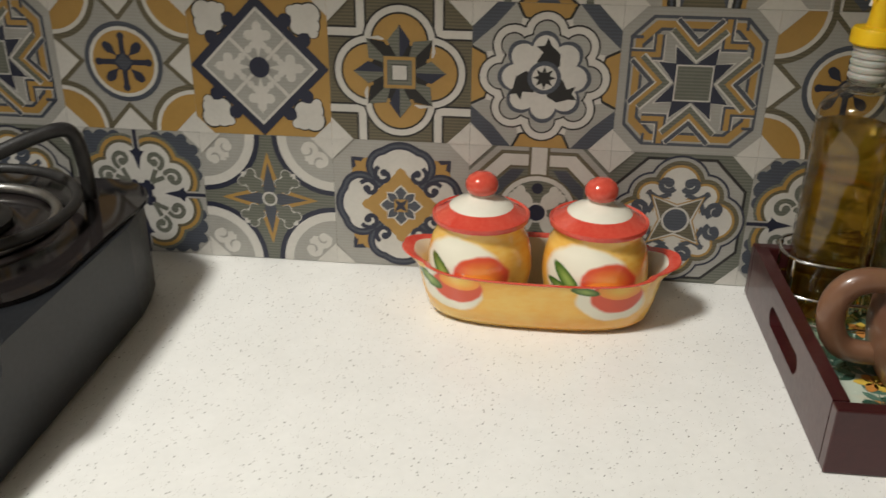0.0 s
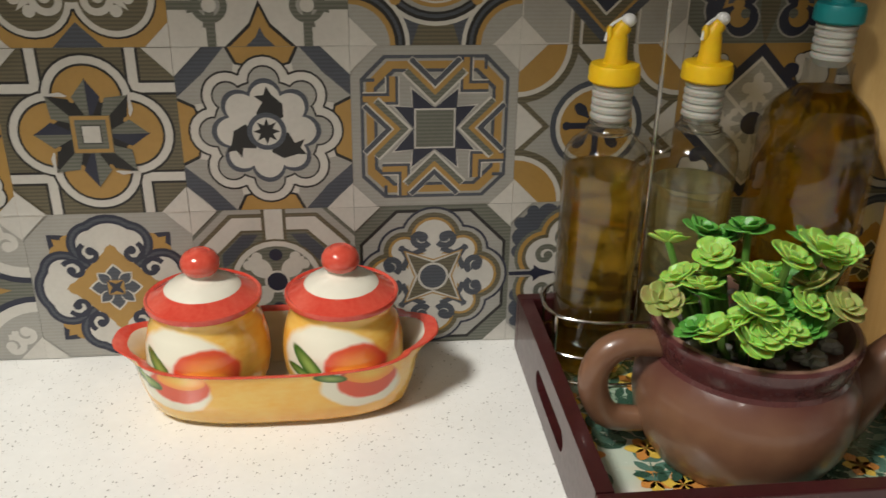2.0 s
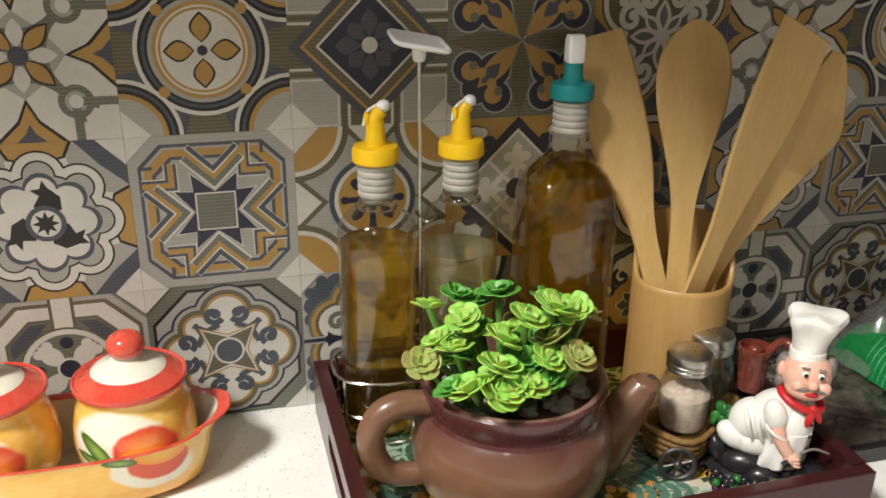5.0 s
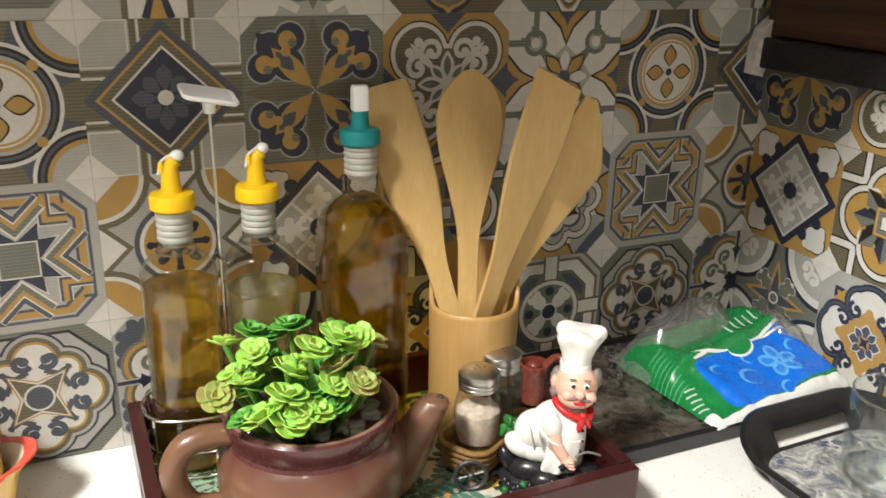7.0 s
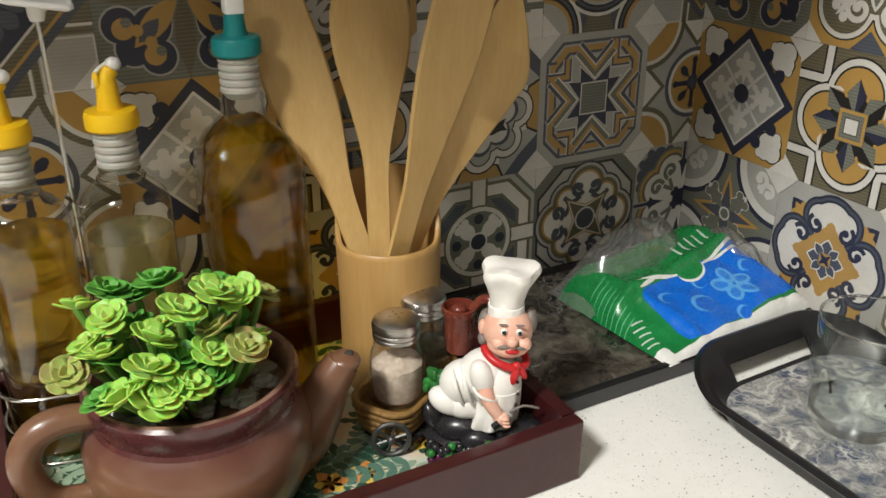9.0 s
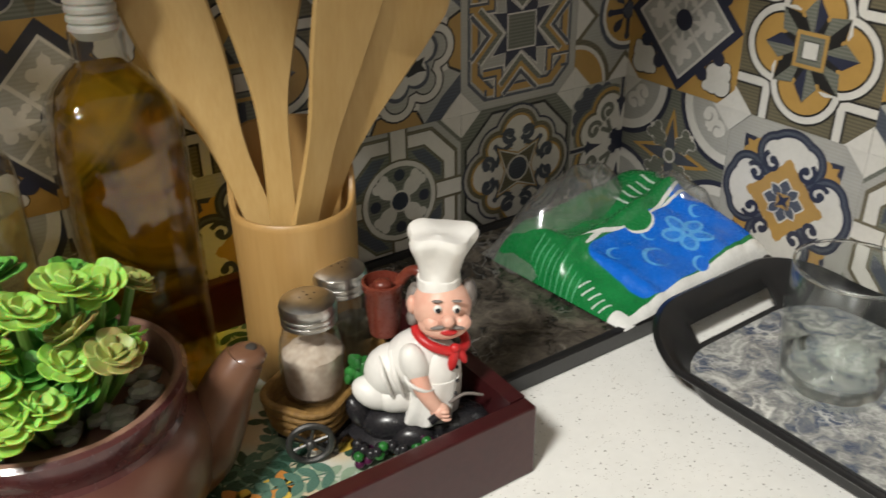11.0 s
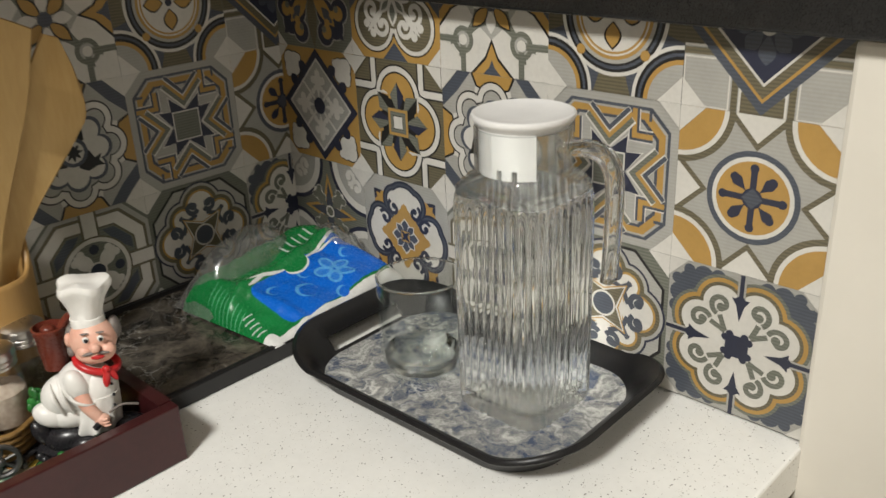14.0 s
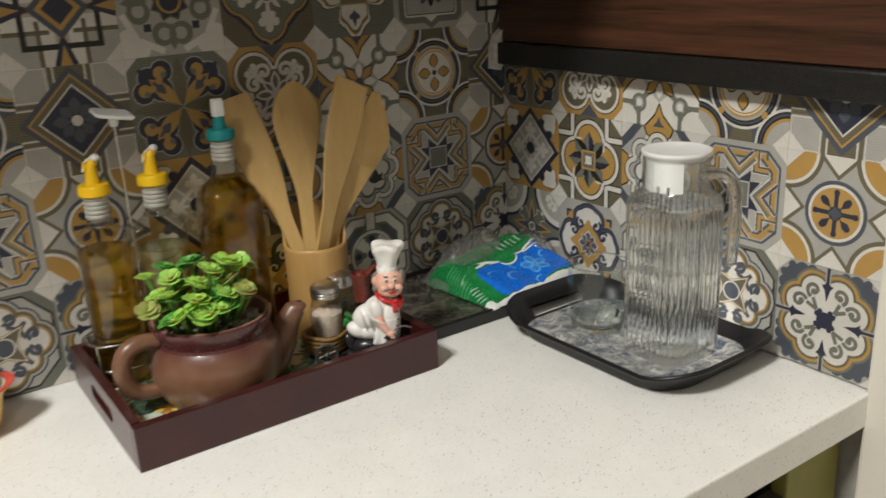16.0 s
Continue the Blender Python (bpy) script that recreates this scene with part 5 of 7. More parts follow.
def tall_bottle():
    t = thing("tall_oil_bottle", -0.4845, -0.0595, TRAY_FLOOR, 0, "tall glass bottle of golden oil with a teal pourer", "bottle")
    shape = [(x / 0.034, y / 0.034) for x, y in rounded(0.034, 0.034, 0.0125, 2)]
    prof = [(0.028, 0.0), (0.0335, 0.002), (0.0352, 0.008), (0.0352, 0.176), (0.0347, 0.187), (0.0325, 0.199), (0.0275, 0.209), (0.0205, 0.217), (0.0150, 0.2225), (0.0135, 0.228), (0.0135, 0.241)]
    wall_bottle(t, prof, 28, shape, thin_glass, teal_oil, 0.2215, 0.002)
    pourer(t, 0.2415, 0.0140, 0.0170, teal_plastic, white_plastic, 0.028, False)
    return t


tall_bottle()


# ---- bamboo cup with cooking tools ----
CUP = (-0.390, -0.092)


def bamboo_cup():
    t = thing("bamboo_cup", CUP[0], CUP[1], TRAY_FLOOR, 0, "bamboo stem cup for kitchen tools, scooped low in front", "cup")
    r, n = 0.0402, 72

    def lift(a):
        # the mouth is cut high behind and low in front
        k = min(1.0, max(0.0, (math.sin(a + 0.45) + 0.45) / 1.2))
        return 0.045 * k * k * (3 - 2 * k)

    prof = [(r - 0.004, 0.0, 0), (r - 0.001, 0.001, 0), (r, 0.004, 0), (r - 0.0005, 0.07, 0), (r + 0.0005, 0.1195, 1), (r, 0.1230, 1), (r - 0.0012, 0.1242, 1), (r - 0.0034, 0.1236, 1), (r - 0.0042, 0.1205, 1), (r - 0.007, 0.02, 0), (r - 0.012, 0.012, 0), (0.001, 0.012, 0)]
    bm = bmesh.new()
    rings_to_mesh(bm, [[(q * math.cos(a), q * math.sin(a), z + k * lift(a)) for a in (2 * math.pi * i / n for i in range(n))] for q, z, k in prof])
    part("wall", bm, bamboo2, t)
    return t


bamboo_cup()


def flat_tool(name, foot, tip, face_turn, widths, label, thick=0.0042, skew=0.0):
    """A wooden tool cut from a board: widths is a list of (share of the length, half width to the left, half width to the right)."""
    foot, tip = Vector(foot), Vector(tip)
    t = thing(name, foot.x, foot.y, foot.z, 0, label, "utensil", "tools in the bamboo cup")
    axis = (tip - foot)
    ln = axis.length
    axis.normalize()
    side = Vector((math.cos(radians(face_turn)), math.sin(radians(face_turn)), 0))
    side = (side - axis * side.dot(axis)).normalized()
    nrm = side.cross(axis)
    ws = smooth_path([(a, l, r) for a, l, r in widths], 6)
    # the handle ends where it rests against the inside of the cup
    ws = [q for q in ws if (Vector(CUP) - (foot + axis * (q[0] * ln)).xy).length < 0.029]  + [q for q in ws if q[0] > 0.45 and (Vector(CUP) - (foot + axis * (q[0] * ln)).xy).length >= 0.029]
    rings = []
    for k, q in enumerate(ws):
        a, l, r = q
        c = axis * (a * ln)
        th = thick * (0.55 if k in (0, len(ws) - 1) else 1.0)
        e = min(0.0016, 0.4 * th)
        sl = side * -max(l, 0.0004)
        sr = side * max(r, 0.0004)
        sk = axis * skew * ln
        rings.append([c + sl + nrm * -(th / 2 - e), c + sl * 0.93 + nrm * -th / 2, c + sr * 0.93 + nrm * -th / 2 + sk * max(0.0, (a - 0.72) / 0.28), c + sr + nrm * -(th / 2 - e) + sk * max(0.0, (a - 0.72) / 0.28),
                      c + sr + nrm * (th / 2 - e) + sk * max(0.0, (a - 0.72) / 0.28), c + sr * 0.93 + nrm * th / 2 + sk * max(0.0, (a - 0.72) / 0.28), c + sl * 0.93 + nrm * th / 2, c + sl + nrm * (th / 2 - e)])
    bm = bmesh.new()
    cut = next(i for i, q in enumerate(ws) if q[0] >= 0.54)
    rings_to_mesh(bm, rings[:cut + 1], (True, False))
    part("handle", bm, bamboo, t)
    bm = bmesh.new()
    rings_to_mesh(bm, rings[cut:], (False, True))
    part("blade", bm, bamboo, t)
    return t


FOOT_Z = TRAY_FLOOR + 0.0145
flat_tool("wooden_spoon", (-0.412, -0.127, FOOT_Z), (-0.3900, -0.072, 1.236), -14, [(0, 0.008, 0.008), (0.40, 0.0085, 0.0085), (0.56, 0.010, 0.010), (0.68, 0.018, 0.018), (0.80, 0.0275, 0.0275), (0.89, 0.0285, 0.0285), (0.955, 0.021, 0.021), (0.99, 0.009, 0.009), (1.0, 0.003, 0.003)], "pale bamboo spoon with a broad oval bowl")
flat_tool("wooden_spatula", (-0.392, -0.125, FOOT_Z), (-0.453, -0.028, 1.220), -14, [(0, 0.009, 0.009), (0.40, 0.0095, 0.0095), (0.52, 0.012, 0.012), (0.64, 0.021, 0.020), (0.76, 0.026, 0.024), (0.90, 0.025, 0.024), (0.985, 0.024, 0.022), (1.0, 0.010, 0.020)], "pale bamboo spatula leaning out of the cup")
flat_tool("wooden_turner", (-0.416, -0.101, FOOT_Z), (-0.343, -0.140, 1.2425), 2, [(0, 0.008, 0.008), (0.42, 0.009, 0.009), (0.54, 0.012, 0.012), (0.66, 0.019, 0.018), (0.80, 0.024, 0.024), (0.97, 0.024, 0.024), (1.0, 0.023, 0.024)], "pale bamboo turner with a squared blade", 0.0042, -0.035)
flat_tool("wooden_scraper", (-0.414, -0.088, FOOT_Z), (-0.305, -0.129, 1.217), -8, [(0, 0.008, 0.008), (0.42, 0.009, 0.009), (0.54, 0.012, 0.014), (0.66, 0.018, 0.025), (0.76, 0.018, 0.034), (0.83, 0.016, 0.037), (0.93, 0.012, 0.021), (1.0, 0.008, 0.004)], "pale bamboo scraper with a slanted blade")

# ---- teapot used as a planter ----
def teapot_planter():
    t = thing("teapot_planter", -0.562, -0.166, TRAY_FLOOR, 0, "brown glazed clay teapot without lid, used as a planter", "teapot")
    bm = bmesh.new()
    lathe(bm, [(0.052, 0.0), (0.058, 0.0015), (0.064, 0.010), (0.0705, 0.024), (0.0730, 0.040), (0.0725, 0.056), (0.0690, 0.067), (0.0640, 0.0735)], 64, caps=(True, False))
    part("body", bm, body_glaze, t)
    bm = bmesh.new()
    lathe(bm, [(0.0640, 0.0733), (0.0625, 0.0765), (0.0635, 0.080), (0.0655, 0.086), (0.0668, 0.092), (0.0668, 0.0955), (0.0645, 0.0975)], 64, caps=(False, False))
    part("collar", bm, plum_glaze, t, "plum glazed collar with worn edge")
    bm = bmesh.new()
    lathe(bm, [(0.0648, 0.0973), (0.0625, 0.0982), (0.0605, 0.0970), (0.0595, 0.093), (0.059, 0.085), (0.058, 0.078)], 64, caps=(False, True))
    part("lip", bm, raw_clay, t, "worn raw clay lip")
    bm = bmesh.new()
    path = smooth_path([(-0.058, 0, 0.081), (-0.080, 0, 0.084), (-0.096, 0, 0.078), (-0.104, 0, 0.062), (-0.101, 0, 0.042), (-0.090, 0, 0.028), (-0.068, 0, 0.024)], 6)
    tube(bm, path, [0.0085 + 0.0015 * math.sin(math.pi * i / (len(path) - 1)) for i in range(len(path))], 16)
    part("handle", bm, brown_glaze, t)
    bm = bmesh.new()
    path = smooth_path([(0.046, -0.008, 0.020), (0.064, -0.012, 0.030), (0.077, -0.013, 0.050), (0.086, -0.014, 0.068), (0.096, -0.015, 0.082)], 5)
    k = len(path) - 1
    tube(bm, path, [0.026 - 0.0145 * (i / k) ** 0.75 for i in range(k + 1)], 18)
    blob(bm, (0.0965, -0.015, 0.0825), (0.0120, 0.0118, 0.0068), 0, 14, 8)
    part("spout", bm, brown_glaze, t)
    # dark blob on the closed tip paints the shade inside the spout opening
    bm = bmesh.new()
    blob(bm, (0.1000, -0.0165, 0.0882), (0.0035, 0.0035, 0.0018), 0, 12, 6)
    part("spout_shade", bm, recess_shade, t)
    # pebbles in the mouth
    bm = bmesh.new()
    rnd = random.Random(8)
    for _ in range(70):
        a, r = rnd.random() * 6.28, 0.053 * math.sqrt(rnd.random())
        s = 0.004 + rnd.random() * 0.004
        blob(bm, (r * math.cos(a), r * math.sin(a), 0.086 + rnd.random() * 0.005), (s, s * 0.8, s * 0.6), 0, 7, 5)
    tagged(part("gravel", bm, pebble_mat, t, "glassy grey pebbles"), "", "", "", "stuff")
    return t


teapot_planter()


def rosette_mesh(bm, size, rnd, mat):
    """Broad round-tipped leaves in four whorls, the outer ones nearly flat."""
    for count, reach, lift, wide, h in ((6, 1.0, 0.16, 0.44, 0.0), (5, 0.80, 0.52, 0.46, 0.05), (3, 0.52, 0.95, 0.50, 0.08)):
        off = rnd.random() * 6.28
        for k in range(count):
            a = off + 2 * math.pi * k / count + rnd.uniform(-0.14, 0.14)
            ln, el = size * reach * rnd.uniform(0.88, 1.08), lift + rnd.uniform(-0.14, 0.14)
            c, s = math.cos(a), math.sin(a)
            rows = []
            for u, w in ((0.0, 0.20), (0.25, 0.46), (0.50, 0.82), (0.72, 1.0), (0.88, 0.86), (0.97, 0.52), (1.0, 0.18)):
                r0, z0 = u * ln * math.cos(el), u * ln * math.sin(el) + 0.16 * ln * u * u
                row = []
                for v in (-1, -0.5, 0, 0.5, 1):
                    y = v * w * wide * ln
                    cup = 0.07 * ln * v * v * w
                    row.append(bm.verts.new((c * r0 - s * y, s * r0 + c * y, z0 + cup + h * size)))
                rows.append(row)
            for p, q in zip(rows, rows[1:]):
                for j in range(4):
                    bm.faces.new((p[j], p[j + 1], q[j + 1], q[j])).material_index = mat


def succulents():
    t = thing("succulent_plant", -0.563, -0.163, TRAY_FLOOR + 0.079, 0, "bright green artificial succulents planted in the clay teapot", "plant")
    rnd = random.Random(21)
    meshes = []
    for k, m in enumerate((leaf_mat, leaf_mat, leaf_mat, leaf_blush, leaf_dark)):
        bm = bmesh.new()
        rosette_mesh(bm, 0.0138, rnd, 0)
        me = bpy.data.meshes.new("rosette")
        for f in bm.faces:
            f.smooth = True
        bm.to_mesh(me)
        bm.free()
        me.materials.append(m)
        meshes.append(me)
    # smaller shoots fill the crown between the named ones
    spots = list(ROSETTES)
    for k in range(16):
        a, q = k * 2.4, 0.012 + 0.034 * math.sqrt((k + 0.5) / 16)
        spots.append((-0.014 + q * 1.15 * math.cos(a), -0.022 + q * 0.9 * math.sin(a), 0.146 - 0.55 * q + rnd.uniform(-0.006, 0.006), (4, 0, 4, 2)[k % 4], 0.8 + 0.2 * rnd.random()))
    for n, (x, y, z, kind, size) in enumerate(spots):
        z -= 0.084
        ob = new("rosette", meshes[kind])
        ob.parent = t
        lean_x, lean_y = x * 7 + rnd.uniform(-0.2, 0.2), y * 4 - 0.12 + rnd.uniform(-0.2, 0.2)
        ob.matrix_local = Matrix.Translation((x, y, z)) @ Euler((-lean_y, lean_x, rnd.random() * 6.28)).to_matrix().to_4x4() @ Matrix.Scale(size, 4)
        md = ob.modifiers.new("leaf_thickness", "SOLIDIFY")
        md.thickness = 0.0007
        fx, fy = x * 0.45, y * 0.45
        bm = bmesh.new()
        tube(bm, smooth_path([(fx, fy, 0.0), (fx * 1.1 + x * 0.25, fy * 1.1 + y * 0.2, z * 0.45), (x, y, z + 0.001)], 5), 0.0024, 8)
        part("stem", bm, stem_mat, t)
    return t


ROSETTES = [
    (-0.057, 0.016, 0.150, 0, 0.95),
    (-0.042, -0.022, 0.157, 0, 1.0),
    (-0.055, -0.008, 0.134, 0, 1.1),
    (-0.070, -0.018, 0.127, 3, 1.0),
    (-0.038, 0.012, 0.158, 4, 1.0),
    (-0.010, 0.006, 0.160, 4, 1.1),
    (-0.008, -0.044, 0.164, 0, 1.05),
    (0.013, -0.037, 0.166, 1, 1.15),
    (0.030, -0.032, 0.161, 0, 0.95),
    (0.046, -0.016, 0.148, 3, 0.95),
    (0.013, -0.042, 0.145, 3, 1.1),
    (0.024, -0.056, 0.137, 3, 1.0),
    (-0.026, -0.046, 0.151, 2, 1.1),
    (-0.030, -0.056, 0.138, 1, 1.1),
    (-0.046, -0.052, 0.121, 2, 1.15),
    (-0.032, -0.058, 0.120, 0, 1.2),
    (-0.012, -0.062, 0.126, 0, 1.1),
    (-0.004, -0.040, 0.128, 4, 1.0),
    (-0.028, 0.0, 0.140, 4, 0.9),
    (-0.020, -0.030, 0.148, 0, 0.95),
    (0.004, -0.052, 0.138, 0, 0.9),
    (-0.052, -0.034, 0.142, 0, 0.95),
    (0.034, -0.006, 0.150, 4, 0.95),
    (0.020, -0.012, 0.160, 4, 0.95),
    (-0.022, 0.014, 0.150, 4, 1.0),
    (0.034, -0.042, 0.124, 2, 0.9),
]
succulents()


# ---- salt and pepper cart with the chef figurine ----
woven = surface("woven_straw", (0.30, 0.17, 0.045), (0.13, 0.065, 0.018), 160, 0.55, bump=1.0, bscale=420, stretch=(1, 1, 2.2), fine=0.7)
resin_white = surface("white_painted_resin", (0.80, 0.78, 0.74), (0.72, 0.70, 0.66), 60, 0.32, 0.45, bump=0.25, bscale=140, fine=0.3)
resin_skin = surface("rosy_painted_resin", (0.76, 0.48, 0.37), (0.70, 0.36, 0.27), 70, 0.34, 0.45, fine=0.4)
resin_red = surface("red_painted_resin", (0.55, 0.025, 0.025), (0.42, 0.015, 0.018), 70, 0.3, 0.4)
resin_black = surface("black_painted_resin", (0.014, 0.014, 0.016), (0.022, 0.020, 0.022), 60, 0.2, 0.35)
resin_brown = surface("red_brown_painted_resin", (0.17, 0.038, 0.022), (0.11, 0.022, 0.014), 60, 0.22, 0.35, bump=0.3, bscale=150)
resin_green = surface("green_painted_resin", (0.030, 0.20, 0.035), (0.015, 0.10, 0.02), 90, 0.25, 0.4)
resin_grape = surface("purple_painted_resin", (0.075, 0.012, 0.045), (0.035, 0.008, 0.03), 90, 0.15, 0.3)
resin_grey = surface("grey_painted_resin", (0.22, 0.19, 0.17), (0.14, 0.12, 0.11), 120, 0.5)
salt_mat = surface("rice_and_salt", (0.72, 0.62, 0.52), (0.52, 0.40, 0.31), 260, 0.7, bump=0.8, bscale=500)
pepper_mat = surface("ground_pepper", (0.16, 0.14, 0.09), (0.09, 0.08, 0.05), 260, 0.8, bump=0.8, bscale=500)


def condiment_cart():
    t = thing("condiment_cart", -0.406, -0.155, TRAY_FLOOR, 32, "small straw-woven resin cart holding salt and pepper", "cart")
    bm = bmesh.new()
    prof = [(0.040, 0.020, 0.008), (0.042, 0.0215, 0.011), (0.044, 0.0235, 0.0325), (0.045, 0.0245, 0.0345), (0.0425, 0.0230, 0.035), (0.0415, 0.0220, 0.030), (0.041, 0.0215, 0.021)]
    rings_to_mesh(bm, [[(x, y, z) for x, y in rounded(w, d, 0.014, 6)] for w, d, z in prof])
    part("basket", bm, woven, t, "woven straw basket")
    for z in (0.0335, 0.0275, 0.0215, 0.0155):
        bm = bmesh.new()
        tube(bm, [(x, y, z) for x, y in rounded(0.0452 - 0.16 * (0.0335 - z), 0.0247 - 0.16 * (0.0335 - z), 0.0160, 6)], 0.0022, 8, True)
        part("rope", bm, woven, t)
    e1, nr = Vector((0.617, -0.787, 0)), Vector((-0.787, -0.617, 0))
    up = Vector((0, 0, 1))
    for c in (Vector((-0.046, -0.015, 0.0150)), Vector((-0.008, 0.025, 0.0150))):
        w = bmesh.new()
        tube(w, [c + 0.0128 * (math.cos(q) * e1 + math.sin(q) * up) for q in (2 * math.pi * i / 32 for i in range(32))], 0.0021, 8, True)
        wheel = part("wheel", w, pewter, t, "pewter spoked wheel")
        for k in range(3):
            q = math.pi * k / 3 + 0.3
            v = 0.0122 * (math.cos(q) * e1 + math.sin(q) * up)
            bm = bmesh.new()
            tube(bm, [c - v, c + v], 0.0011, 6)
            part("spoke", bm, pewter, wheel)
        bm = bmesh.new()
        blob(bm, c + nr * 0.001, (0.0034, 0.0034, 0.0034), 0, 12, 6)
        part("hub", bm, pewter, wheel)
    bm = bmesh.new()
    tube(bm, [(-0.045, -0.014, 0.0150), (-0.022, 0.008, 0.0150)], 0.0018, 8)
    box(bm, -0.036, 0.034, -0.026, 0.018, 0.0003, 0.0102, 0.002, 1)
    part("axle_block", bm, resin_black, t)
    return t


condiment_cart()


def shaker(x, y, fill, fill_h, label):
    t = thing("shaker", x, y, TRAY_FLOOR + 0.0225, 0, label, "shaker", "salt and pepper shakers")
    n = 32
    oct_shape = [(math.cos(2 * math.pi * i / n) * (1 + 0.018 * math.cos(16 * math.pi * i / n)), math.sin(2 * math.pi * i / n) * (1 + 0.018 * math.cos(16 * math.pi * i / n))) for i in range(n)]
    outer = [(0.0165, 0.0), (0.0195, 0.002), (0.0208, 0.010), (0.0210, 0.030), (0.0196, 0.040), (0.0168, 0.048), (0.0155, 0.052), (0.0150, 0.056)]
    rings = [[(r * a, r * b, z) for a, b in oct_shape] for r, z in outer]
    bm = bmesh.new()
    rings_to_mesh(bm, rings)
    part("glass_body", bm, clear_glass, t, "faceted clear glass")
    bm = bmesh.new()
    lathe(bm, [(0.010, 0.0034), (0.0168, 0.0045), (0.0184, 0.012), (0.0186, fill_h - 0.003), (0.0150, fill_h), (0.009, fill_h + 0.0035), (0.002, fill_h + 0.002)], 24)
    for v in bm.verts:
        v.co.z += 0.004 * noise.noise(v.co * 160) * (v.co.z > fill_h - 0.004)
    part("filling", bm, fill, t)
    bm = bmesh.new()
    lathe(bm, [(0.0162, 0.0522), (0.0172, 0.0530), (0.0172, 0.0550), (0.0166, 0.0558), (0.0174, 0.0566), (0.0174, 0.0588), (0.0168, 0.0596), (0.0176, 0.0604), (0.0178, 0.0640), (0.0168, 0.0668), (0.0130, 0.0692), (0.006, 0.0702), (0.0008, 0.0704)], 40)
    lid = part("lid", bm, steel, t, "domed steel lid with holes")
    # black discs on the unpierced lid paint the shade within its holes
    for k in range(13):
        r = (0.0, 0.0048, 0.0098)[(k > 0) + (k > 4)]
        a = 6.2832 * (k - 1) / 4 if 0 < k <= 4 else 6.2832 * (k - 5) / 8
        bm = bmesh.new()
        lathe(bm, [(0.0007, 0.0706 - r * r * 14), (0.0005, 0.0708 - r * r * 14)], 8, r * math.cos(a), r * math.sin(a))
        part("hole_shade", bm, resin_black, lid)
    return t


shaker(-0.4150, -0.1568, salt_mat, 0.034, "glass salt shaker with rice under a steel lid")
shaker(-0.3815, -0.1335, pepper_mat, 0.030, "glass pepper shaker with a domed steel lid")


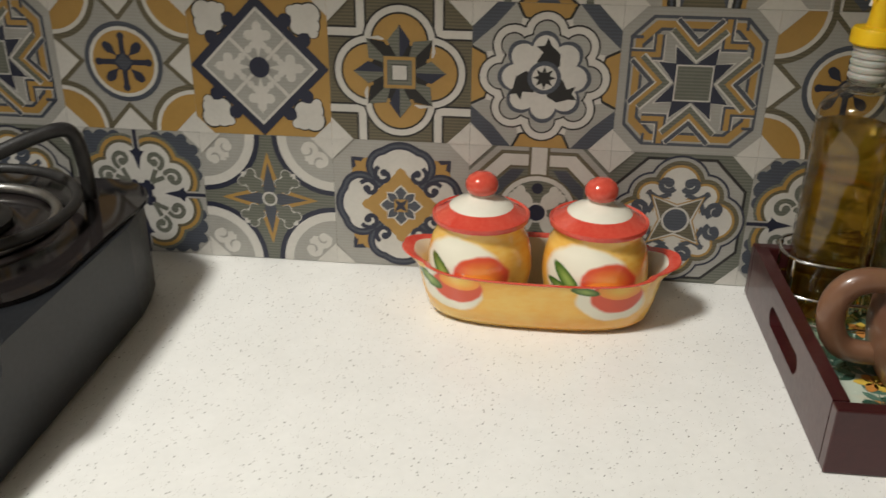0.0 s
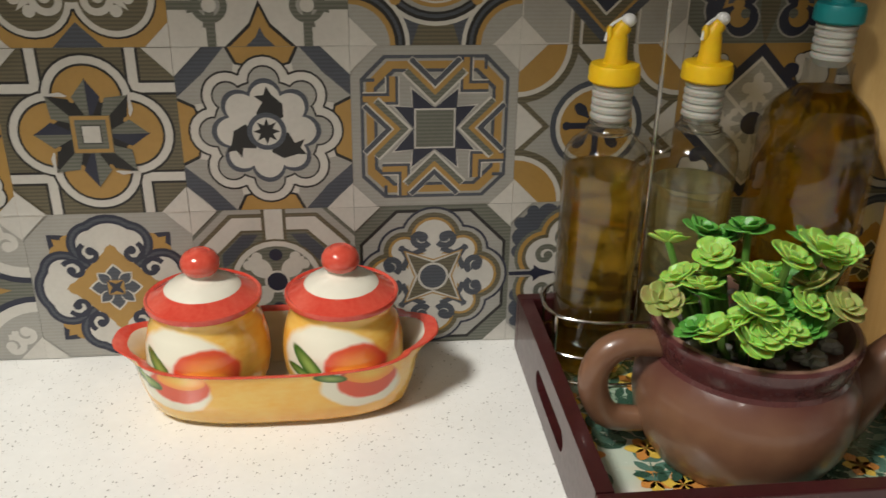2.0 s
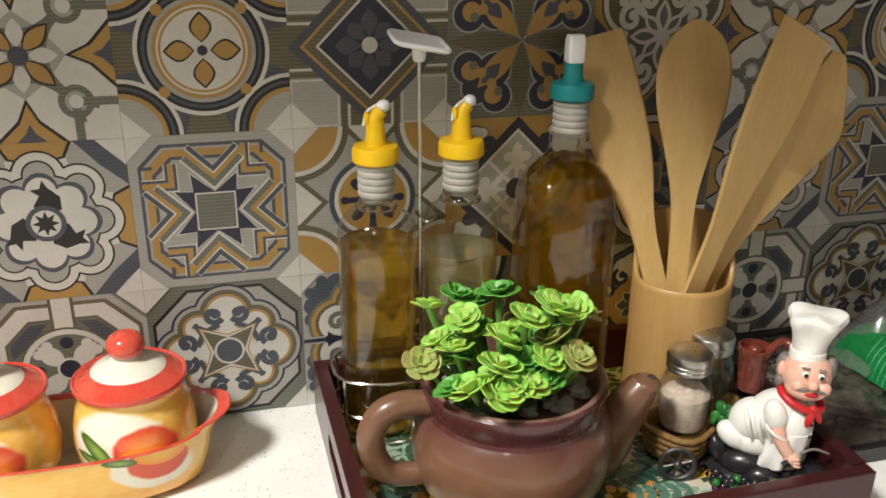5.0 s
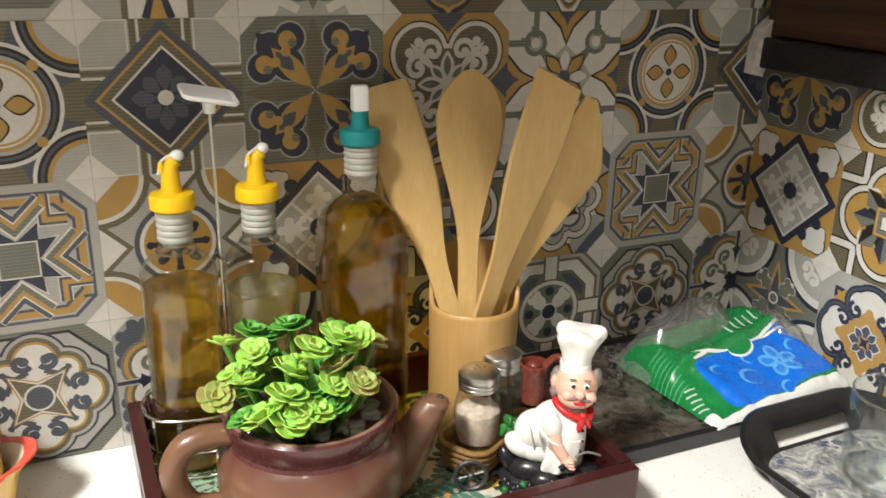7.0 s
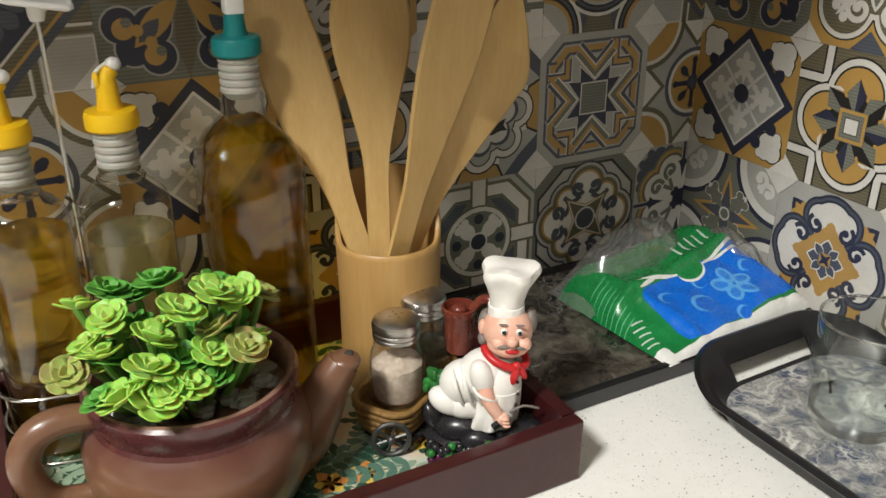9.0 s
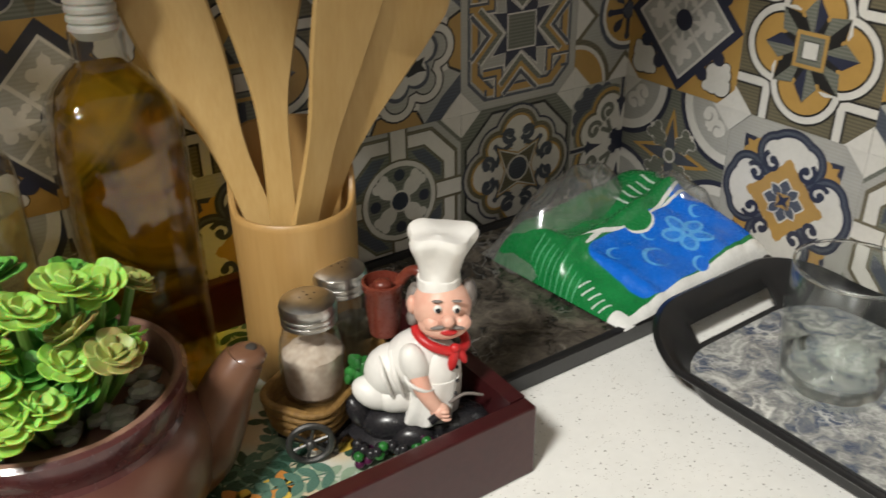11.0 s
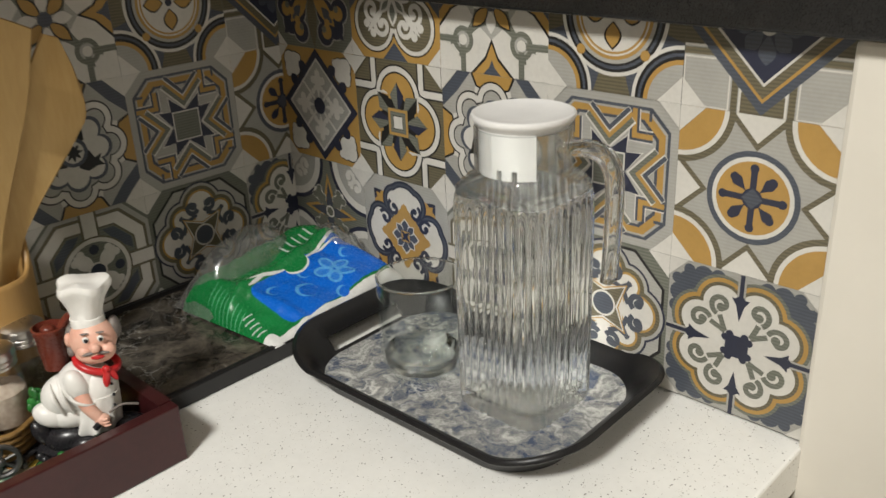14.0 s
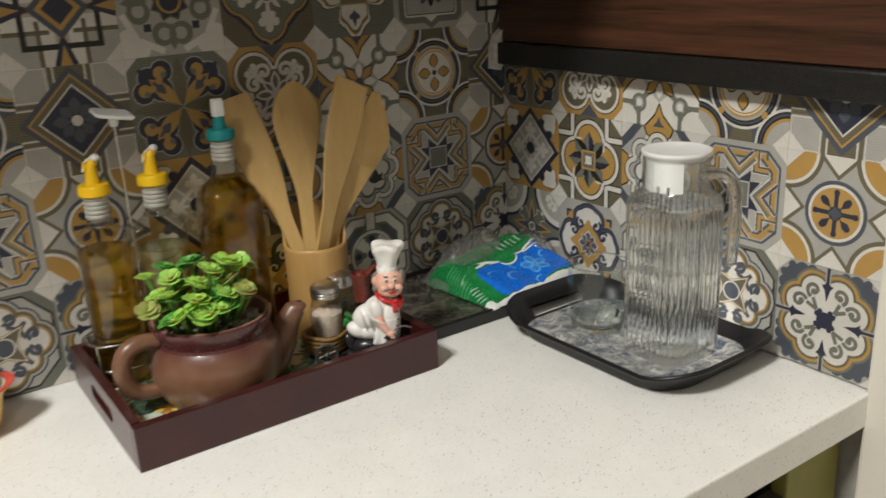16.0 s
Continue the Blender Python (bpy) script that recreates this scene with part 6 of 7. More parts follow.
def chef_figurine():
    """One plain mesh: a stout resin cook in a tall hat, bending forward over a dark base."""
    mats = [resin_white, resin_skin, resin_red, resin_black, resin_brown, resin_green, resin_grape, resin_grey]
    W, S, R, K, B, G, V, Y = range(8)
    bm = bmesh.new()
    o = Vector((-0.362, -0.218, TRAY_FLOOR))
    # local axes: u along the bow to the cook's left, v forward, z up
    turn = Matrix(((0.831, -0.556, 0), (-0.556, -0.831, 0), (0, 0, 1)))

    def at(u, v, z):
        return turn @ Vector((u, v, z - TRAY_FLOOR))

    def e(u, v, z, r, m, us=16, vs=10, rx=0, ry=0, rz=0):
        blob(bm, at(u, v, z), r, m, us, vs, turn @ Euler((radians(rx), radians(ry), radians(rz))).to_matrix())

    # base of dark ground with shoes, leaves and grapes
    e(-0.012, -0.004, 0.9175, (0.046, 0.026, 0.0085), K, 28, 8)
    e(0.010, 0.000, 0.9250, (0.022, 0.016, 0.012), K)
    e(-0.0490, 0.001, 0.9330, (0.0070, 0.0075, 0.0125), K, ry=-24)
    e(-0.016, 0.012, 0.9220, (0.014, 0.009, 0.010), K)
    e(-0.028, 0.004, 0.9270, (0.020, 0.012, 0.012), K)
    rnd = random.Random(5)
    for k in range(34):
        e(-0.050 + rnd.random() * 0.046, 0.016 + rnd.random() * 0.012, 0.915 + rnd.random() * 0.011, (0.0034, 0.0034, 0.0032), (K, G, K, V)[k % 4], 8, 6)
    for k in range(14):
        e(-0.055 + rnd.random() * 0.012, -0.016 + rnd.random() * 0.010, 0.952 + rnd.random() * 0.014, (0.0044, 0.0030, 0.0046), G, 8, 6, rz=60 * k)
    for k in range(8):
        e(-0.052 + rnd.random() * 0.010, -0.008 + rnd.random() * 0.008, 0.944 + rnd.random() * 0.008, (0.0034, 0.0034, 0.0034), V, 8, 6)
    # trouser leg stretched back, rump and bent torso
    e(-0.0385, 0.002, 0.9480, (0.0150, 0.0105, 0.0095), W, 20, 12, ry=28)
    e(-0.0270, 0.002, 0.9460, (0.0150, 0.0110, 0.0105), W, 20, 12, ry=8)
    e(-0.0270, -0.002, 0.9620, (0.0185, 0.0150, 0.0170), W, 24, 14, ry=-35)
    e(-0.0140, -0.001, 0.9720, (0.0215, 0.0165, 0.0165), W, 24, 14, ry=-40)
    e(-0.0010, 0.001, 0.9655, (0.0145, 0.0150, 0.0215), W, 24, 14)
    for k, uu in enumerate((-0.031, -0.024, -0.017)):
        tube(bm, smooth_path([at(uu - 0.004, 0.004, 0.984 - 0.004 * (2 - k)), at(uu - 0.001, 0.0145, 0.968), at(uu + 0.004, 0.0125, 0.952)], 5), [0.0008 + 0.0012 * math.sin(math.pi * i / 10) for i in range(11)], 8, mat=W)
    # flaring coat skirt with folds
    skirt = []
    for z, a, b, c, fold in ((0.9330, 0.0160, 0.0145, -0.0075, 0.07), (0.9350, 0.0172, 0.0158, -0.0070, 0.08), (0.9440, 0.0160, 0.0152, -0.0045, 0.06), (0.9540, 0.0148, 0.0150, -0.0020, 0.03), (0.9640, 0.0140, 0.0145, -0.0005, 0.0)):
        skirt.append([at(c + a * (1 + fold * math.cos(8 * q)) * math.cos(q), 0.002 + b * (1 + fold * math.cos(8 * q)) * math.sin(q), z + 0.10 * a * math.cos(q) * (z < 0.94)) for q in (2 * math.pi * i / 64 for i in range(64))])
    rings_to_mesh(bm, skirt, mat=W)
    for uu, vv, zz in ((0.0105, 0.0115, 0.9730), (0.0108, 0.0125, 0.9640), (0.0098, 0.0128, 0.9550)):
        e(uu, vv, zz, (0.0013, 0.0013, 0.0013), K, 8, 6)
    # sleeve, forearm, hand and the black tool grip
    e(-0.0140, 0.0120, 0.9760, (0.0085, 0.0080, 0.0135), W, 18, 12, ry=-16)
    lo = [at(-0.0115 + 0.0078 * math.cos(q), 0.0150 + 0.0072 * math.sin(q), 0.9650 - 0.004 * math.cos(q)) for q in (2 * math.pi * i / 20 for i in range(20))]
    tube(bm, lo, 0.0012, 8, True, W)
    tube(bm, smooth_path([at(-0.0120, 0.0140, 0.9690), at(-0.0085, 0.0180, 0.9600), at(-0.0015, 0.0200, 0.9500)], 5), [0.0058 - 0.0016 * i / 10 for i in range(11)], 14, mat=S)
    e(0.0005, 0.0205, 0.9480, (0.0060, 0.0050, 0.0054), S, 14, 10)
    for k in range(3):
        e(0.0030 + 0.0006 * k, 0.0245, 0.9505 - 0.0026 * k, (0.0030, 0.0020, 0.0015), S, 8, 6)
    tube(bm, [at(-0.0050, 0.0250, 0.9440), at(-0.0010, 0.0240, 0.9475)], 0.0026, 10, mat=K)
    tube(bm, smooth_path([at(0.0060, 0.0180, 0.9520), at(0.0150, 0.0120, 0.9540), at(0.0260, 0.0080, 0.9500)], 4), 0.0010, 8, mat=Y)
    # scarf
    tube(bm, [at(0.0015 + 0.0145 * math.cos(q), 0.001 + 0.0120 * math.sin(q), 0.9885 - 0.0050 * math.cos(q) - 0.0025 * math.sin(q)) for q in (2 * math.pi * i / 24 for i in range(24))], 0.0030, 10, True, R)
    e(0.0085, 0.0135, 0.9800, (0.0030, 0.0020, 0.0085), R, 10, 8, ry=10)
    e(0.0130, 0.0115, 0.9820, (0.0026, 0.0020, 0.0070), R, 10, 8, ry=-24)
    e(0.0095, 0.0130, 0.9870, (0.0034, 0.0028, 0.0030), R, 10, 8)
    # head, plain: broad jaw, cheeks, nose, ear, side hair, moustache and beads for eyes
    hu, hz = 0.0022, 1.0080
    e(hu, 0.0, hz, (0.0172, 0.0155, 0.0170), S, 24, 16)
    e(hu + 0.001, 0.0045, hz - 0.0085, (0.0150, 0.0120, 0.0095), S, 20, 12)
    for q in (-1, 1):
        e(hu + 0.003 + q * 0.0080, 0.0115, hz - 0.0045, (0.0058, 0.0052, 0.0052), S, 14, 10)
        e(hu + 0.0030 + q * 0.0052, 0.0150, hz + 0.0062, (0.0024, 0.0014, 0.0026), W, 12, 8)
        e(hu + 0.0034 + q * 0.0052, 0.0162, hz + 0.0060, (0.0015, 0.0010, 0.0017), K, 10, 6)
        e(hu + 0.0034 + q * 0.0052, 0.0165, hz - 0.0048, (0.0048, 0.0014, 0.0013), Y, 12, 6, ry=8 * q)
        e(hu + 0.0030 + q * 0.0056, 0.0140, hz + 0.0108, (0.0032, 0.0012, 0.0007), Y, 10, 6)
    e(hu + 0.0035, 0.0172, hz - 0.0002, (0.0040, 0.0038, 0.0038), S, 14, 10)
    e(hu + 0.0036, 0.0155, hz - 0.0086, (0.0052, 0.0016, 0.0022), R, 12, 6)
    e(hu - 0.0170, 0.0015, hz + 0.0015, (0.0030, 0.0042, 0.0058), S, 12, 8)
    e(hu - 0.0150, -0.0060, hz - 0.0005, (0.0058, 0.0085, 0.0115), Y, 12, 8)
    e(hu - 0.0165, -0.0010, hz - 0.0085, (0.0040, 0.0050, 0.0055), Y, 10, 8)
    e(hu + 0.0155, -0.0060, hz + 0.0040, (0.0050, 0.0075, 0.0095), Y, 12, 8)
    # hat: upright band, then a crown that flares and folds
    n, rings = 60, []
    for r, z, fold, lean in ((0.0116, 1.0190, 0, 0), (0.0124, 1.0198, 0, 0), (0.0123, 1.0262, 0.0, 0), (0.0114, 1.0270, 0.02, 0), (0.0118, 1.0315, 0.05, 0.0003), (0.0134, 1.0380, 0.07, 0.0008), (0.0160, 1.0440, 0.08, 0.0014), (0.0184, 1.0485, 0.08, 0.0018), (0.0191, 1.0515, 0.07, 0.0020), (0.0180, 1.0545, 0.06, 0.0020), (0.0130, 1.0560, 0.05, 0.0020), (0.0050, 1.0545, 0.0, 0.0015)):
        rings.append([at(0.0008 + lean + r * (1 + fold * math.cos(5 * q + 0.6) + 0.4 * fold * math.cos(9 * q)) * math.cos(q), -0.002 + 0.92 * r * (1 + fold * math.cos(5 * q + 0.6)) * math.sin(q), z + fold * 0.030 * math.cos(3 * q + 1.0)) for q in (2 * math.pi * i / n for i in range(n))])
    rings_to_mesh(bm, rings, mat=W)
    # open barrel carried on the back, with a curled handle
    c = at(-0.0325, -0.0200, 0.9770)
    lathe(bm, [(0.0082, c.z), (0.0092, c.z + 0.001), (0.0104, c.z + 0.014), (0.0112, c.z + 0.030), (0.0124, c.z + 0.0315), (0.0126, c.z + 0.0360), (0.0112, c.z + 0.0365), (0.0102, c.z + 0.030), (0.002, c.z + 0.029)], 28, c.x, c.y, mat=B)
    e(-0.0325, -0.0180, 1.0110, (0.0060, 0.0055, 0.0045), B, 12, 8)
    tube(bm, smooth_path([at(-0.0230, -0.0200, 1.0110), at(-0.0170, -0.0190, 1.0190), at(-0.0105, -0.0160, 1.0210), at(-0.0080, -0.0140, 1.0150)], 4), 0.0034, 10, mat=B)
    ob = part("chef_figurine", bm, mats)
    ob.matrix_world = Matrix.Translation(o)
    return tagged(ob, "white and red painted resin chef figurine on dark base", "figurine")


chef_figurine()


# ---- black marbled board and the pack of napkins ----
def marbled_board():
    t = thing("marbled_board", -0.166, -0.106, TOP, 0, "black marbled rectangular tray with a low glossy rim", "tray")
    w, d = 0.1545, 0.0995
    bm = bmesh.new()
    rings_to_mesh(bm, [[(x, y, z) for x, y in rounded(w + g, d + g, 0.010, 5)] for g, z in ((-0.012, 0.0), (-0.006, 0.001), (-0.001, 0.016), (0.0, 0.019), (-0.001, 0.0205), (-0.006, 0.0205), (-0.0085, 0.0175), (-0.0105, 0.0165))], (True, True))
    part("rim", bm, black_plastic, t)
    bm = bmesh.new()
    rings_to_mesh(bm, [[(x, y, z) for x, y in rounded(w - 0.0095, d - 0.0095, 0.006, 4)] for z in (0.0162, 0.0172)])
    part("marbled_face", bm, black_marble, t, "black marble print with white veins", False)
    return t


marbled_board()


def paint_spots(m, spots, wobble=0.2, soft=0.08):
    """Lays soft-edged printed patches over a material; spots: (place, half sizes, turn about z, colour)."""
    nt = m.node_tree
    N, L = nt.nodes.new, nt.links.new
    b = nt.nodes["Principled BSDF"]
    col = b.inputs["Base Color"].links[0].from_socket
    tc = N("ShaderNodeTexCoord")
    warp = N("ShaderNodeTexNoise")
    warp.inputs["Scale"].default_value = 45
    L(tc.outputs["Object"], warp.inputs["Vector"])
    for loc, half, turn, tone, *square_cut in spots:
        mp = N("ShaderNodeMapping")
        mp.vector_type = "TEXTURE"
        mp.inputs["Location"].default_value = loc
        mp.inputs["Rotation"].default_value = (0, 0, radians(turn))
        mp.inputs["Scale"].default_value = half
        L(tc.outputs["Object"], mp.inputs[0])
        ln = N("ShaderNodeVectorMath")
        ln.operation = "LENGTH"
        if square_cut:
            p4 = N("ShaderNodeVectorMath")
            p4.operation = "MULTIPLY"
            L(mp.outputs[0], p4.inputs[0])
            L(mp.outputs[0], p4.inputs[1])
            p8 = N("ShaderNodeVectorMath")
            p8.operation = "MULTIPLY"
            L(p4.outputs[0], p8.inputs[0])
            L(p4.outputs[0], p8.inputs[1])
            L(p8.outputs[0], ln.inputs[0])
        else:
            L(mp.outputs[0], ln.inputs[0])
        wob = N("ShaderNodeMath")
        wob.operation = "MULTIPLY_ADD"
        L(warp.outputs["Fac"], wob.inputs[0])
        wob.inputs[1].default_value = wobble
        L(ln.outputs["Value"], wob.inputs[2])
        edge = N("ShaderNodeMapRange")
        edge.inputs[1].default_value, edge.inputs[2].default_value = 1 + wobble / 2 - soft, 1 + wobble / 2
        edge.inputs[3].default_value, edge.inputs[4].default_value = 1.0, 0.0
        L(wob.outputs[0], edge.inputs[0])
        mx = N("ShaderNodeMix")
        mx.data_type = "RGBA"
        L(edge.outputs[0], mx.inputs[0])
        L(col, mx.inputs[6])
        mx.inputs[7].default_value = (*tone, 1)
        col = mx.outputs[2]
    L(col, b.inputs["Base Color"])
    return m


PACK = (-0.107, -0.127, TOP + 0.0185)
PACK_W, PACK_D = 0.0925, 0.0715


def napkin_height(x, y):
    """The top of the soft pack over its own middle."""
    u, v = x / PACK_W, y / PACK_D
    edge = max(0.0, 1 - abs(u) ** 8) * max(0.0, 1 - abs(v) ** 8)
    fold = 0.006 * math.exp(-((y - 0.012 - 0.10 * x) / 0.006) ** 2) + 0.004 * math.exp(-((x + 0.060 + 0.2 * y) / 0.007) ** 2)
    dip = -0.006 * math.exp(-((x + 0.015) / 0.03) ** 2 - ((y - 0.035) / 0.018) ** 2)
    lumps = 0.004 * noise.noise(Vector((x * 30, y * 30, 0.3))) + 0.0016 * noise.noise(Vector((x * 90, y * 90, 2.3)))
    return (0.0305 + 0.017 * v + 0.008 * u + fold + dip + lumps) * edge ** 0.55 + 0.001


def napkin_pack():
    t = thing("napkin_pack", *PACK, 5, "opened green and blue plastic pack of white napkins", "package")
    wrap = surface("glossy_green_wrapper", (0.014, 0.21, 0.055), (0.008, 0.145, 0.035), 40, 0.20, 0.34, fine=0.5, bump=0.6, bscale=60)
    blue, sky, white, mint = (0.006, 0.13, 0.60), (0.09, 0.34, 0.72), (0.72, 0.72, 0.69), (0.10, 0.38, 0.19)
    # blue band, napkins showing along the front and the torn end, pale seams
    spots = [((0.016, -0.028, 0.03), (0.078, 0.033, 0.1), 3, blue, True), ((0.074, -0.012, 0.03), (0.020, 0.026, 0.1), 0, blue, True),
             ((0.010, -0.071, 0.02), (0.120, 0.0085, 0.1), 1, white, True), ((0.100, -0.030, 0.02), (0.010, 0.050, 0.1), -14, white, True), ((-0.092, -0.068, 0.02), (0.012, 0.014, 0.1), 0, white, True),
             ((-0.045, 0.0035, 0.03), (0.014, 0.0014, 0.1), 12, white), ((0.060, 0.0065, 0.03), (0.028, 0.0014, 0.1), 6, white), ((-0.040, 0.066, 0.03), (0.030, 0.0022, 0.1), 2, white)]
    for k in range(5):
        a = radians(72 * k + 12)
        for r, h, tone in ((0.0120, (0.0108, 0.0080, 0.1), sky), (0.0128, (0.0072, 0.0046, 0.1), (0.03, 0.20, 0.66))):
            spots.append(((0.030 + r * math.cos(a), -0.030 + r * math.sin(a), 0.03), h, 72 * k + 12, tone))
    for x, y, r in ((-0.016, -0.036, 0.014), (-0.042, -0.016, 0.009), (0.060, -0.016, 0.008), (0.012, -0.058, 0.008), (0.004, -0.012, 0.010)):
        spots += [((x, y, 0.03), (r, r * 0.8, 0.1), 20, sky), ((x + 0.0016, y - 0.0012, 0.03), (r * 0.86, r * 0.66, 0.1), 20, blue)]
    spots += [((-0.030, 0.0050, 0.03), (0.026, 0.0015, 0.1), -6, white), ((0.048, 0.0090, 0.03), (0.034, 0.0015, 0.1), 14, white),
              ((0.006, 0.0000, 0.03), (0.0165, 0.0105, 0.1), 10, white), ((0.006, 0.0030, 0.03), (0.0158, 0.0110, 0.1), 10, (0.012, 0.19, 0.05))]
    for k in range(9):
        spots.append(((-0.079 - 0.0012 * k, 0.032 - 0.0062 * k, 0.02), (0.011, 0.0006, 0.1), 12, mint))
    paint_spots(wrap, spots, 0.10, 0.05)
    n = 64
    bm = bmesh.new()
    top = [[bm.verts.new((x, y, napkin_height(x, y))) for x in (PACK_W * (2 * i / n - 1) for i in range(n + 1))] for y in (PACK_D * (2 * j / n - 1) for j in range(n + 1))]
    low = [[bm.verts.new((v.co.x * 0.97, v.co.y * 0.97, 0.0)) for v in r] for r in top]
    for g, s in ((top, 1), (low, -1)):
        for j in range(n):
            for i in range(n):
                q = (g[j][i], g[j][i + 1], g[j + 1][i + 1], g[j + 1][i])
                bm.faces.new(q if s > 0 else q[::-1])
    for i in range(n):
        for a, b in (((0, i), (0, i + 1)), ((n, i + 1), (n, i)), ((i + 1, 0), (i, 0)), ((i, n), (i + 1, n))):
            bm.faces.new((top[b[0]][b[1]], top[a[0]][a[1]], low[a[0]][a[1]], low[b[0]][b[1]]))
    part("wrapper", bm, wrap, t)
    # lettering of the maker, as plain bars lying on the wrapper
    ink = surface("white_print", (0.50, 0.62, 0.52), (0.42, 0.55, 0.46), 80, 0.3)
    for cx, cy, turn, size in ((0.034, 0.030, 188, 1.15), (-0.084, -0.034, 78, 0.75)):
        for k in range(5):
            bm = bmesh.new()
            c, s = math.cos(radians(turn)), math.sin(radians(turn))
            m = 4
            grid = []
            for b in range(m + 1):
                row = []
                for a in range(3):
                    px, py = (k - 2) * 0.0090 * size + (a - 1) * 0.0011 * size + 0.002 * (b / m - 0.5), (b / m - 0.5) * 0.0135 * size + 0.0015 * (k % 2)
                    x, y = cx + c * px - s * py, cy + s * px + c * py
                    row.append(bm.verts.new((x, y, napkin_height(x, y) + 0.0007)))
                grid.append(row)
            for b in range(m):
                for a in range(2):
                    bm.faces.new((grid[b][a], grid[b][a + 1], grid[b + 1][a + 1], grid[b + 1][a]))
            part("print_bar", bm, ink, t)
    # the slack clear film of the torn end
    film = bpy.data.materials.new("clear_film")
    film.use_nodes = True
    nt = film.node_tree
    tr, gl, mx, lw, pw, ma = (nt.nodes.new(k) for k in ("ShaderNodeBsdfTransparent", "ShaderNodeBsdfGlossy", "ShaderNodeMixShader", "ShaderNodeLayerWeight", "ShaderNodeMath", "ShaderNodeMath"))
    pw.operation, ma.operation = "POWER", "MULTIPLY_ADD"
    pw.inputs[1].default_value, ma.inputs[1].default_value, ma.inputs[2].default_value = 2.2, 0.75, 0.12
    nt.links.new(lw.outputs["Facing"], pw.inputs[0])
    nt.links.new(pw.outputs[0], ma.inputs[0])
    tr.inputs[0].default_value = (0.90, 0.91, 0.90, 1)
    gl.inputs[1].default_value = 0.12
    nt.links.new(ma.outputs[0], mx.inputs[0])
    milk, veil = nt.nodes.new("ShaderNodeBsdfDiffuse"), nt.nodes.new("ShaderNodeMixShader")
    milk.inputs[0].default_value = (0.8, 0.8, 0.78, 1)
    veil.inputs[0].default_value = 0.10
    nt.links.new(tr.outputs[0], veil.inputs[1])
    nt.links.new(milk.outputs[0], veil.inputs[2])
    nt.links.new(veil.outputs[0], mx.inputs[1])
    nt.links.new(gl.outputs[0], mx.inputs[2])
    nt.links.new(mx.outputs[0], nt.nodes["Material Output"].inputs[0])
    for (x0, x1, y0, y1), rise, seed in (((-0.096, 0.066, 0.020, 0.086), 0.064, 1.0), ((0.045, 0.108, -0.030, 0.070), 0.046, 7.0)):
        bm = bmesh.new()
        g = []
        for j in range(27):
            row = []
            for i in range(31):
                x, y = x0 + (x1 - x0) * i / 30, y0 + (y1 - y0) * j / 26
                u, v = 2 * i / 30 - 1, 2 * j / 26 - 1
                z = rise * (1 - abs(u) ** 2.5) * (1 - abs(v) ** 2.5) + 0.010 * abs(noise.noise(Vector((x * 24 + seed, y * 24, seed)))) + 0.004 * noise.noise(Vector((x * 60, y * 60, seed)))
                row.append(bm.verts.new((x + 0.004 * noise.noise(Vector((y * 60, x * 60, seed))), y, max(0.0025, z))))
            g.append(row)
        for j in range(26):
            for i in range(30):
                bm.faces.new((g[j][i], g[j][i + 1], g[j + 1][i + 1], g[j + 1][i]))
        part("clear_film", bm, film, t, "crumpled clear film")
    return t


napkin_pack()


# ---- oval-cornered black tray with jug and tumbler ----
def serving_tray():
    t = thing("serving_tray", -0.0990, -0.3655, TOP, 1.5, "black melamine tray with blue-grey marble print and handle slot", "tray")
    n = 12
    # (growth across, growth along, height, lift of the ends)
    prof = [(-0.011, -0.026, 0.0020, 0.0), (-0.008, -0.022, 0.0024, 0.0), (-0.006, -0.019, 0.0060, 0.002), (-0.004, -0.009, 0.0120, 0.008), (0.0, 0.0, 0.0165, 0.0135), (0.0035, 0.0040, 0.0178, 0.0150), (0.0060, 0.0065, 0.0160, 0.0145)]
    rings = []
    for gx, gy, z, lift in prof:
        ring = []
        for x, y in rounded(0.0910 + gx, 0.150 + gy, 0.050 + gx * 0.5, n):
            f = max(0.0, (abs(y) - 0.070) / 0.078)
            bow = 0.007 * (1 - (y / 0.156) ** 2)
            ring.append((x + math.copysign(bow, x) * min(1, abs(x) / 0.05), y, z + lift * f ** 1.5))
        rings.append(ring)
    bm = bmesh.new()
    vv = [[bm.verts.new(p) for p in r] for r in rings]
    m = len(vv[0])
    for k in range(len(vv) - 1):
        for i in range(m):
            if k == 2 and i in (n - 1, n, n + 1):
                continue        # hand slot through the raised end
            j = (i + 1) % m
            bm.faces.new((vv[k][i], vv[k][j], vv[k + 1][j], vv[k + 1][i]))
    bm.faces.new(vv[0][::-1])
    ob = part("body", bm, black_plastic, t)
    md = ob.modifiers.new("thickness", "SOLIDIFY")
    md.thickness, md.offset = 0.0030, 1.0
    bm = bmesh.new()
    rings_to_mesh(bm, [[(x, y, z) for x, y in rounded(0.0855, 0.1285, 0.045, 10)] for z in (0.0052, 0.0062)])
    part("marbled_face", bm, blue_marble, t, "blue-grey marble print", False)
    return t


serving_tray()
TRAY2 = TOP + 0.0064


